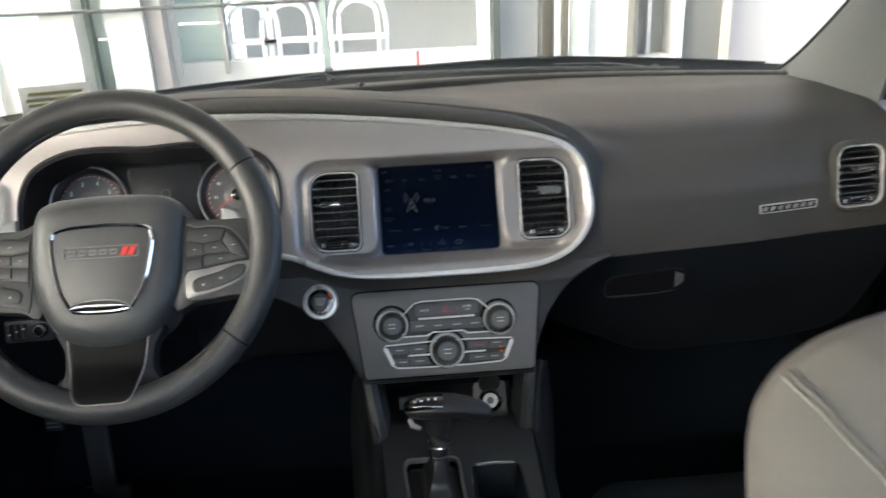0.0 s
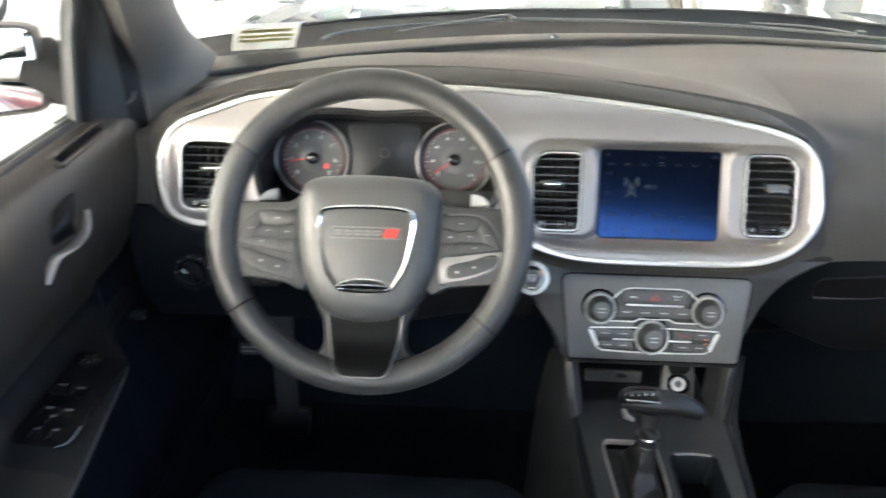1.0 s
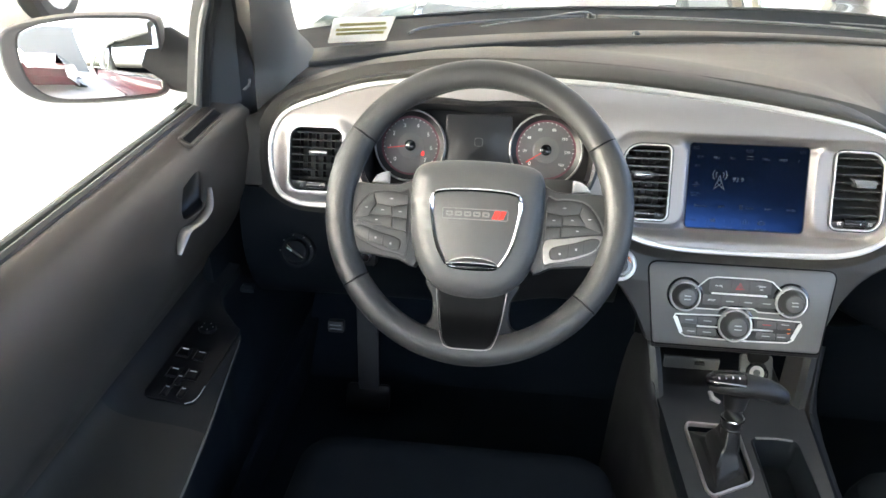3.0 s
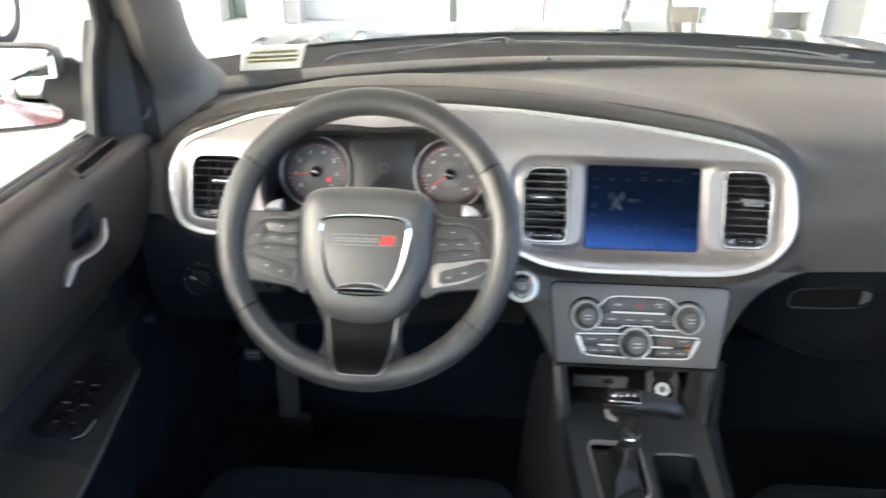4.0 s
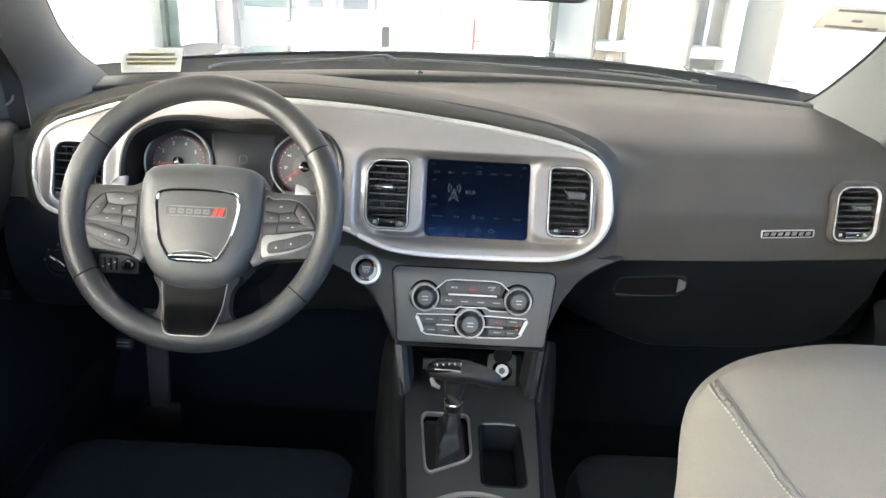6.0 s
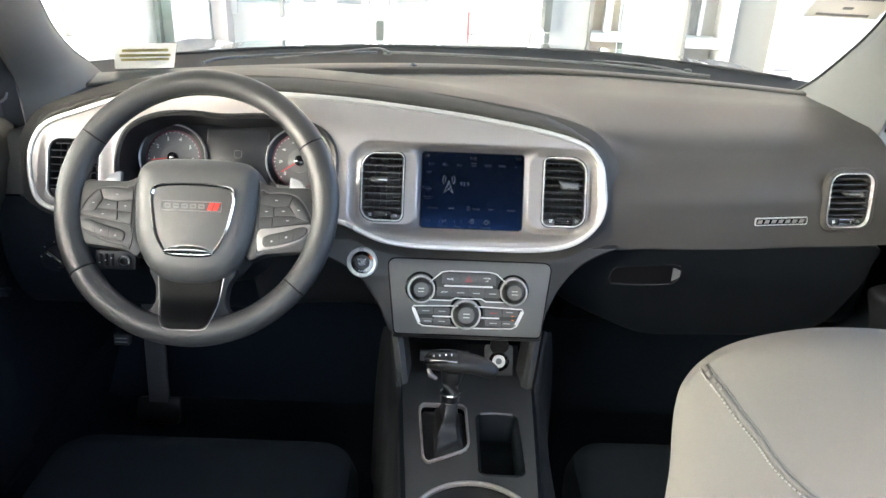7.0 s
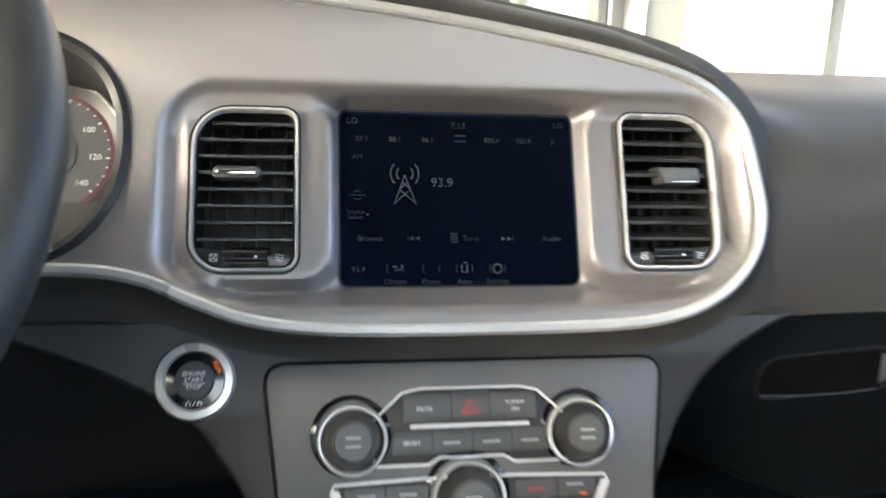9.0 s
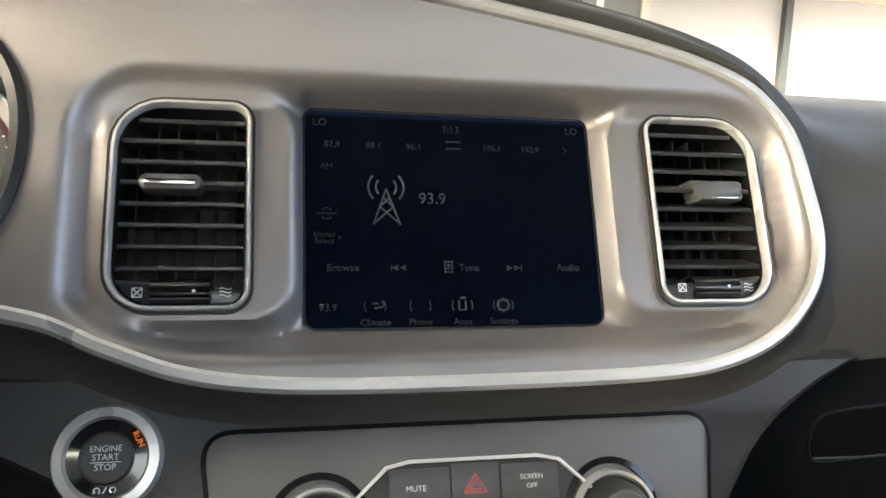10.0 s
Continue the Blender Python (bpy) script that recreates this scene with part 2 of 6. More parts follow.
def ring(outline, profile, m, close=True):
    """Sweeps a profile of (outwards, height) round a closed flat outline."""
    rows = [shift(m, [(u, v, h) for u, v in offset(outline, d)]) for d, h in profile]
    return grid(rows, loop_u=True, loop_v=close)


def plate(outline, h0, h1, m, soft=0.0015):
    """Flat solid with a rounded upper edge."""
    prof = [(0, h0), (0, h1 - soft), (-soft * 0.3, h1 - soft * 0.3), (-soft, h1)]
    rows = [shift(m, [(u, v, h) for u, v in offset(outline, d)]) for d, h in prof]
    return grid(rows, loop_u=True, cap=True)


def tube(path, r, sides=10, closed=False, flat=1.0, up=(0, 0, 1)):
    """Round (or flattened) bar along a path; r: one radius or one for each point."""
    p = np.array([tuple(q) for q in path], float)
    k = len(p)
    rad = np.full(k, r) if np.isscalar(r) else np.array(r)
    rows = []
    for i in range(k):
        t = p[(i + 1) % k] - p[i - 1] if closed else p[min(i + 1, k - 1)] - p[max(i - 1, 0)]
        t /= np.linalg.norm(t)
        s = np.cross(t, up if abs(np.dot(t, up)) < 0.98 else (1, 0, 0))
        s /= max(np.linalg.norm(s), 1e-9)
        w = np.cross(s, t)
        rows.append([Vector(p[i] + rad[i] * (math.cos(a) * s + flat * math.sin(a) * w)) for a in np.linspace(0, 2 * math.pi, sides, endpoint=False)])
    return grid(rows, loop_u=True, loop_v=closed, cap=not closed)


def box(x0, x1, y0, y1, z0, z1, m=Matrix(), soft=0.002):
    """Block with chamfered edges."""
    s = min(soft, (x1 - x0) * 0.45, (y1 - y0) * 0.45, (z1 - z0) * 0.45)
    rows = []
    for z, d in ((z0, s), (z0 + s, 0), (z1 - s, 0), (z1, s)):
        rows.append(shift(m, [(x0 + d, y0 + d, z), (x1 - d, y0 + d, z), (x1 - d, y1 - d, z), (x0 + d, y1 - d, z)]))
    return grid(rows, loop_u=True, cap=True)


def lathe(profile, m, n=32):
    """Turns a profile of (radius, height) about the local z axis."""
    rows = [shift(m, [(r * math.cos(2 * math.pi * i / n), r * math.sin(2 * math.pi * i / n), h) for i in range(n)]) for r, h in profile]
    hollow = min(profile[0][0], profile[-1][0]) > 1e-4
    return grid(rows, loop_u=True, loop_v=hollow, cap=not hollow)


def text(name, body, size, m, mat, parent, label="", align="CENTER"):
    """Lettering as thin raised mesh at the pose m."""
    cu = bpy.data.curves.new(name, "FONT")
    cu.body, cu.size, cu.align_x, cu.align_y, cu.extrude, cu.resolution_u = body, size, align, "CENTER", 0.0001, 3
    tmp = bpy.data.objects.new(name, cu)
    me = bpy.data.meshes.new_from_object(tmp)
    bpy.data.objects.remove(tmp)
    me.transform(m)
    me.materials.append(mat)
    ob = new(name, me)
    ob.parent = parent
    ob.matrix_parent_inverse = Matrix.Translation(parent.location).inverted()
    return tagged(ob, label)


def inside(poly, u, v):
    """Which of the points lie in a closed outline."""
    res = np.zeros(u.shape, bool)
    q = np.roll(poly, -1, 0)
    for (x1, y1), (x2, y2) in zip(poly, q):
        if y1 == y2:
            continue
        c = ((y1 > v) != (y2 > v)) & (u < (x2 - x1) * (v - y1) / (y2 - y1) + x1)
        res ^= c
    return res


def box_sdf(u, v, u0, u1, v0, v1, r):
    du, dv = np.abs(u - (u0 + u1) / 2) - (u1 - u0) / 2 + r, np.abs(v - (v0 + v1) / 2) - (v1 - v0) / 2 + r
    return np.hypot(np.maximum(du, 0), np.maximum(dv, 0)) + np.minimum(np.maximum(du, dv), 0) - r


def ease(a, b, x):
    t = np.clip((x - a) / (b - a), 0, 1)
    return t * t * (3 - 2 * t)


# ---- the dashboard ----
FACE = pose(0, -0.02, 0.93, 67, 0, 0)          # plane of the dash face: u to the right, v up along it, w towards the cabin
WHEEL = pose(-0.3967, -0.2690, 0.9163, 58.0, 0, 0)
TOPLINE_X = [-0.745, -0.735, -0.71, -0.66, -0.60, -0.52, -0.42, -0.31, -0.20, -0.10, 0.0, 0.10, 0.16, 0.195, 0.215, 0.222]
TOPLINE_V = [-0.04, 0.003, 0.026, 0.044, 0.063, 0.075, 0.082, 0.083, 0.078, 0.069, 0.058, 0.043, 0.030, 0.015, -0.010, -0.046]


def lift(v):
    return 0.012 + 0.018 * ease(0.0, 0.08, v)


TRIM = [(x, v) for x, v in zip(TOPLINE_X, TOPLINE_V)][1:] + [
    (0.224, -0.08), (0.214, -0.110), (0.188, -0.137), (0.150, -0.153), (0.10, -0.159), (0.0, -0.1605), (-0.09, -0.1595), (-0.145, -0.153),
    (-0.185, -0.139), (-0.22, -0.124), (-0.27, -0.118), (-0.40, -0.12), (-0.55, -0.122), (-0.66, -0.124), (-0.705, -0.119), (-0.733, -0.098), (-0.745, -0.04)]
trim_line = spline(TRIM, 8, True)[::-1]          # anticlockwise
CLUSTER = spline([(-0.41, -0.118), (-0.29, -0.112), (-0.243, -0.075), (-0.234, -0.02), (-0.252, 0.022), (-0.30, 0.042), (-0.36, 0.046), (-0.42, 0.043),
                  (-0.48, 0.046), (-0.535, 0.040), (-0.582, 0.015), (-0.597, -0.03), (-0.588, -0.08), (-0.54, -0.113)], 6, True)
VENTS = {"a": (-0.189, -0.118, -0.118, -0.003, (0.026, 0.010, 0.011, 0.022)), "b": (0.120, 0.193, -0.117, 0.0, (0.010, 0.026, 0.022, 0.011)),
         "c": (-0.714, -0.626, -0.103, 0.0, (0.022, 0.018, 0.011, 0.018))}
SCREEN = (-0.088, 0.088, -0.127, 0.004)

dash = thing("dashboard", (0, 0.2, 0.5), "charcoal soft-touch car dashboard with a silver centre bezel", "dashboard")

# silver face with its basin round the screen
us, vs = np.arange(-0.752, 0.232, 0.0026), np.arange(-0.17, 0.10, 0.0026)
U, V = np.meshgrid(us, vs)
tub = box_sdf(U, V, -0.213, 0.222, -0.148, 0.016, 0.042)
collar = np.minimum(box_sdf(U, V, -0.196, -0.094, -0.125, 0.005, 0.022), box_sdf(U, V, 0.094, 0.200, -0.124, 0.007, 0.022))
floor_h = -0.0125 + 0.0135 * (1 - ease(-0.003, 0.010, collar))
to_trim = np.min(np.hypot(U[..., None] - trim_line[::2, 0], V[..., None] - trim_line[::2, 1]), axis=-1)
sunk = ease(0.0, 0.020, -tub) * ease(0.004, 0.020, to_trim)
H = lift(V) * (1 - sunk) + floor_h * sunk
to_screen = box_sdf(U, V, *SCREEN, 0.004)
edge = ease(-0.001, 0.0055, to_screen)
H = H * edge - 0.0145 * (1 - edge)
d = box_sdf(U, V, *VENTS["c"][:4], 0.012)
H = H + 0.004 * (1 - ease(0.0, 0.02, d))
keep = inside(trim_line, U, V) & ~inside(CLUSTER, U, V) & (to_screen > -0.004)
for u0, u1, v0, v1, r in VENTS.values():
    keep &= ~inside(rrect(u0 + 0.001, u1 - 0.001, v0 + 0.001, v1 - 0.001, r), U, V)
index = -np.ones(U.shape, int)
index[keep] = np.arange(keep.sum())
verts = [FACE @ Vector((U[i, j], V[i, j], H[i, j])) for i, j in np.argwhere(keep)]
faces = []
for i in range(U.shape[0] - 1):
    for j in range(U.shape[1] - 1):
        q = (index[i, j], index[i, j + 1], index[i + 1, j + 1], index[i + 1, j])
        if min(q) >= 0:
            faces.append(tuple(int(k) for k in q))
bezel = part("bezel", (verts, faces), M_BEZEL, dash, "satin silver face panel")


def bar_on_face(outline, half, high, name, mat, parent, label=""):
    """Rounded strip lying along an outline on the dash face."""
    prof = [(-half, -0.006), (-half, high * 0.6), (-half * 0.5, high), (half * 0.5, high), (half, high * 0.5), (half, -0.010)]
    rows = []
    for dd, h in prof:
        o = offset(outline, dd)
        rows.append([FACE @ Vector((u, v, lift(v0) + h)) for (u, v), (_, v0) in zip(o, outline)])
    return part(name, grid(rows, loop_u=True, loop_v=True), mat, parent, label)


bar_on_face(trim_line, 0.0042, 0.004, "outline_trim", M_TRIM, dash, "bright satin silver outline strip")

rows = []
for dd, h in ((0.0, -0.002), (0.005, -0.001), (0.010, -0.006), (0.014, -0.011), (0.019, -0.013), (0.034, -0.020)):
    rows.append([FACE @ Vector((u, v, lift(v0) + h)) for (u, v), (_, v0) in zip(offset(trim_line, dd), trim_line)])
part("trim_skirt", grid(rows, loop_u=True), M_DASH, dash)

# soft upper pad
def back_y(x):
    """Rear edge of the dash under the glass."""
    return 0.578 - 0.36 * (x - 0.1) ** 2


def strip_front(x):
    """Front edge of the raised defroster strip."""
    return back_y(x) - np.interp(x, [-0.80, -0.76, -0.6, -0.4, -0.1, 0.2, 0.7], [0.13, 0.125, 0.10, 0.078, 0.060, 0.034, 0.046])


def strip_step(x):
    """Height of the strip over the pad before it."""
    return np.interp(x, [-0.80, -0.72, -0.5, 0.0, 0.3, 0.65, 0.8], [0.002, 0.010, 0.014, 0.014, 0.008, 0.005, 0.004])


CREST_X = [-0.80, -0.76, -0.70, -0.6, -0.5, -0.4, -0.3, -0.2, -0.1, 0.0, 0.1, 0.18, 0.24, 0.30, 0.40, 0.8]
CREST_Z = [0.93, 0.955, 0.985, 1.012, 1.030, 1.039, 1.041, 1.037, 1.029, 1.016, 1.000, 0.985, 0.970, 0.958, 0.946, 0.938]


def brow_points(x):
    """Section over the silver face: strip, hollow, crest, brow edge, lip along the trim."""
    zc, yf, zs = np.interp(x, CREST_X, CREST_Z), strip_front(x), 0.974 - strip_step(x)
    v = np.interp(x, TOPLINE_X, TOPLINE_V) + 0.004
    lip = FACE @ Vector((x, v, lift(v) - 0.004))
    lip2 = FACE @ Vector((x, v + 0.006, lift(v) + 0.004))
    y1, y2 = yf - 0.28 * (yf - 0.09), yf - 0.62 * (yf - 0.09)
    up = 0.0145 * (1 - ease(0.07, 0.215, x))
    return [(yf, zs), (y1, zs + 0.10 * (zc - zs)), (y2, zs + 0.48 * (zc - zs)), (0.125, zc - 0.007), (0.090, zc), (0.040, zc + 0.0015),
            (lip2.y + 0.022, min(lip2.z + up, zc - 0.002)), (lip2.y + 0.002, lip2.z + 0.001), (lip.y, lip.z)]


def pad_points(x):
    """Section of the plain rounded pad beside it."""
    zc, yf, zs = np.interp(x, CREST_X, CREST_Z), strip_front(x), 0.974 - strip_step(x)
    if x < 0:
        return [(yf, zs), (0.5 * (yf + 0.10), 0.5 * (zs + zc)), (0.12, zc + 0.002), (0.10, zc), (0.07, zc - 0.001), (0.05, zc - 0.005), (-0.01, 0.93), (-0.042, 0.87), (-0.054, 0.838)]
    far = ease(0.222, 0.42, x)
    y84 = np.interp(x, [0.222, 0.3, 0.4, 0.5, 0.6, 0.7, 0.78], [-0.060, -0.049, -0.038, -0.027, -0.010, 0.003, 0.014])
    low = np.interp(x, [0.222, 0.25, 0.28, 0.34, 0.5, 0.75], [0.780, 0.782, 0.783, 0.783, 0.783, 0.785])
    arc = [(0.25 - (0.25 - y84) * math.sin(radians(a)) ** 0.85, 0.84 + 0.130 * math.cos(radians(a))) for a in (0, 28, 46, 62, 77, 90)]
    return [(yf, zs), (0.5 * (yf + 0.25), 0.5 * (zs + 0.971)), *arc, (y84 - 0.012 + 0.004 * (1 - far), low)]


def dash_points(x):
    if x < -0.7449:
        return pad_points(x)
    if x <= 0.10:
        return brow_points(x)
    k = ease(0.10, 0.36, x)
    brow, pad = brow_points(min(x, 0.2221)), pad_points(x)
    mixed = [tuple(np.array(p) * (1 - k) + np.array(q) * k) for p, q in zip(brow, pad)]
    if x <= 0.2221:
        return [brow[0]] + mixed[1:6] + brow[6:]
    return [pad[0]] + mixed[1:7] + pad[7:]


def dash_section(x):
    return [(x, y, z) for y, z in spline(dash_points(x), 9)]


xs = sorted(set(list(np.linspace(-0.797, 0.765, 71)) + [-0.7449, -0.742, -0.735, 0.195, 0.205, 0.215, 0.219, 0.2221, 0.2222, 0.228, 0.24]))
xs = sorted(set(xs + [round(0.60 + 0.005 * i, 4) for i in range(30)]))
PV = pose(0.672, -0.003, 0.868, 80, 0, 8)
vent_hole = rrect(-0.039, 0.039, -0.0465, 0.0465, 0.018)
pv, pf = grid([dash_section(x) for x in xs])
local = np.array([tuple(PV.inverted() @ Vector(p)) for p in pv])
cut = inside(vent_hole, local[:, 0], local[:, 1]) & (np.abs(local[:, 2]) < 0.06)
pf = [q for q in pf if not all(cut[list(q)])]
part("upper_pad", (pv, pf), M_DASH, dash, "charcoal grained soft upper pad")
rows = []
for x in np.linspace(-0.82, 0.80, 30):
    yb, yf, st = back_y(x), strip_front(x), strip_step(x)
    rows.append([(x, yf + 0.004, 0.966 - st), (x, yf + 0.0015, 0.9705), (x, yf + 0.004, 0.9735), (x, yf + 0.009, 0.9748), (x, 0.5 * (yb + yf), 0.9750), (x, yb - 0.006, 0.9738), (x, yb, 0.971)])
part("defroster_strip", grid(rows), M_DASH, dash, "raised charcoal defroster strip below the glass")
rows = [[(x, back_y(x) - 0.001, 0.9705), (x, back_y(x) + 0.02, 0.962), (x, back_y(x) + 0.05, 0.955)] for x in np.linspace(-0.82, 0.80, 30)]
part("dash_rear_edge", grid(rows), M_LOWSHADE, dash)
# Unseen sheet added to stop windscreen light leaking into the footwell.
part("light_seal", grid([[(x, back_y(x) + 0.045, 0.956), (x, back_y(x) + 0.06, 0.90), (x, 0.53, 0.70), (x, 0.53, 0.45)] for x in np.linspace(-0.86, 0.86, 20)]), M_BLACK, dash)

# lower dash and centre stack
stack_rows = []
for z in [0.86, 0.82, 0.793] + list(np.linspace(0.789, 0.545, 26)):
    half = np.interp(z, [0.545, 0.60, 0.65, 0.68, 0.717, 0.745, 0.76, 0.776, 0.79], [0.118, 0.120, 0.126, 0.136, 0.154, 0.176, 0.196, 0.224, 0.258])
    left = np.interp(z, [0.545, 0.586, 0.64, 0.67, 0.69, 0.722, 0.74, 0.757, 0.775, 0.79], [0.120, 0.122, 0.133, 0.147, 0.158, 0.182, 0.208, 0.242, 0.29, 0.34])
    y = -0.02 + 0.4245 * (z - 0.93) + 0.0015 + (0.03 * ease(0.66, 0.60, z)) + (0.03 if z > 0.79 else 0.0)
    stack_rows.append([(-left - 0.004, y + 0.10, z), (-left - 0.003, y + 0.03, z), (-left, y + 0.009, z), (-left + 0.004, y + 0.003, z), (-left + 0.012, y, z), (0, y, z),
                       (half - 0.012, y, z), (half - 0.004, y + 0.003, z), (half, y + 0.009, z), (half + 0.003, y + 0.03, z), (half + 0.004, y + 0.10, z)])
upper_stack = [r for r in stack_rows if r[0][2] > 0.635]
part("stack_body", grid(upper_stack), M_STACK, dash, "charcoal centre stack body")

rows = []
for x in np.linspace(-0.797, -0.17, 31):
    sag = 0.02 * math.cos((x + 0.45) * 4)
    back = 0.035 * ease(-0.40, -0.27, x)
    rows.append([(x, y + back, z) for y, z in spline([(-0.055, 0.835), (-0.078, 0.80), (-0.085 + sag, 0.73), (-0.06 + sag, 0.66), (0.0, 0.605), (0.12, 0.58)], 5)])
# One loft split in two; the left piece's darker colour is wheel shade.
part("knee_panel", grid([r for r in rows if r[0][0] < -0.36]), M_LOWSHADE, dash, "knee panel, darkened for the wheel's shade")
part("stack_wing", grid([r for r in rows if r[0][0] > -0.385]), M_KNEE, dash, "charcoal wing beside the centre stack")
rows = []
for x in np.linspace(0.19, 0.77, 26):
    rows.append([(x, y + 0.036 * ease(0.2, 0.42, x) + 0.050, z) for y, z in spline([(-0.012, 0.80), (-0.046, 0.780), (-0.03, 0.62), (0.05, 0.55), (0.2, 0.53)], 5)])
part("lower_passenger_panel", grid(rows), M_LOWSHADE, dash)

# ---- glove box ----
glove = thing("glove_box", (0.48, 0.0, 0.55), "closed black glove box with a recessed latch", "glove box")
go = spline([(0.245, 0.004), (0.30, 0.0095), (0.40, 0.0105), (0.60, 0.0105), (0.748, 0.0105), (0.752, -0.03), (0.735, -0.10), (0.70, -0.17), (0.60, -0.19), (0.40, -0.19), (0.30, -0.17),
             (0.160, -0.09), (0.190, -0.03)][::-1], 6, True)
rows = []


def lid_point(u, v, h):
    """Front of the lid: it follows the dash back towards the door and falls away below."""
    return (u, -0.026 - h + 0.02 * ease(0.30, 0.5, u) + 0.020 * ease(0.5, 0.75, u) + 0.028 * ease(-0.04, -0.19, v), 0.768 + v)


for dd, h in ((0, -0.03), (0, 0.004), (-0.002, 0.007), (-0.006, 0.008)):
    rows.append([lid_point(u, v, h) for u, v in offset(go, dd)])
for f in (0.92, 0.8, 0.65, 0.5, 0.35, 0.2, 0.06):
    rows.append([lid_point(0.45 + (u - 0.45) * f, -0.085 + (v + 0.085) * f, 0.008) for u, v in offset(go, -0.006)])
part("lid", grid(rows, loop_u=True, cap=True), M_GLOVESHADE, glove)
lm = pose(0.322, -0.0332, 0.722, 90, 0, 0)
lo_ = spline([(-0.064, -0.004), (-0.060, 0.007), (-0.048, 0.014), (0.0, 0.018), (0.040, 0.0205), (0.058, 0.019), (0.063, 0.012), (0.061, -0.002), (0.052, -0.013), (0.036, -0.017), (-0.02, -0.020), (-0.056, -0.021), (-0.063, -0.015)][::-1], 5, True)
rows = []
for q in np.linspace(0, 1, 9):
    rows.append([lm @ Vector((u, v, 0.0016 - 0.0060 * math.sin(0.5 * math.pi * q))) for u, v in [(0.002 + (a - 0.002) * (1 - 0.55 * q), -0.001 + (b + 0.001) * (1 - 0.62 * q)) for a, b in lo_]])
# The bowl's black holds the recess shade.
part("latch_bowl", grid(rows, loop_u=True, cap=True), M_INSERT, glove, "latch recess, its shade put in as black")
part("latch_rim", ring(lo_, [(0.0014, -0.003), (0.0014, 0.0014), (0.0004, 0.0022), (-0.0008, 0.0014), (-0.0012, -0.003)], lm), M_GLOVESHADE, glove)
fl_ = rrect(-0.030, 0.026, -0.010, 0.012, 0.004)
part("latch_flap", plate(fl_, -0.006, 0.0012, lm, 0.001), M_LOWSHADE, glove, "black pull flap")
# Lip line and scoop are paler: their highlights are put into colour.
part("lip_highlight", tube(shift(lm, [(u, v, 0.0022) for u, v in ((-0.060, -0.0185), (-0.02, -0.0195), (0.02, -0.0180), (0.045, -0.0150))]), 0.0008, 6), M_CONSOLE, glove, "grey line painted as the lower lip's highlight")
rows = []
for k in np.linspace(0, 1, 11):
    u = 0.030 + 0.031 * k
    hi, lw = 0.0180 - 0.006 * k ** 3, -0.0150 + 0.015 * k ** 2
    rows.append([lm @ Vector((u, lw + (hi - lw) * q, 0.0004 + 0.0030 * k ** 1.6)) for q in np.linspace(0, 1, 7)])
part("latch_scoop", grid(rows), M_PANEL, glove, "finger scoop of the latch, grey for its highlight")

# model badge on the passenger side, drawn as plain shapes
badge = thing("model_badge", (0.55, -0.02, 0.83), "small chrome model badge on the dash", "badge")
bmx = pose(0.549, -0.0195, 0.831, 84, 0, 10)
part("backing", plate(rrect(-0.050, 0.050, -0.0062, 0.0062, 0.002), 0.0, 0.0025, bmx), M_GLOSS, badge)
part("rim", ring(rrect(-0.050, 0.050, -0.0062, 0.0062, 0.002), [(0.001, 0.0), (0.0006, 0.0035), (-0.0009, 0.0035), (-0.0009, 0.0)], bmx), M_TRIM, badge, "bright rim")
for i in range(7):
    u = -0.047 + i * 0.0135
    s = 0.002
    part("relief_block", plate(np.array([(u, -0.0032), (u + 0.0086, -0.0032), (u + 0.0086 + s, 0.0032), (u + s, 0.0032)]), 0.002, 0.0036, bmx, 0.0004), M_BEZEL, badge, smooth=False)


def stroke(pts, m, r, mat, parent, name="icon_line"):
    """Thin flat line on a face."""
    rows = []
    p = np.array(pts, float)
    for i in range(len(p)):
        t = p[min(i + 1, len(p) - 1)] - p[max(i - 1, 0)]
        t /= np.linalg.norm(t)
        n = np.array([-t[1], t[0]]) * r
        rows.append(shift(m, [(*(p[i] - n), 0.0), (*(p[i] - n), 0.0002), (*(p[i] + n), 0.0002), (*(p[i] + n), 0.0)]))
    return part(name, grid(rows, loop_u=True, cap=True), mat, parent, smooth=False)


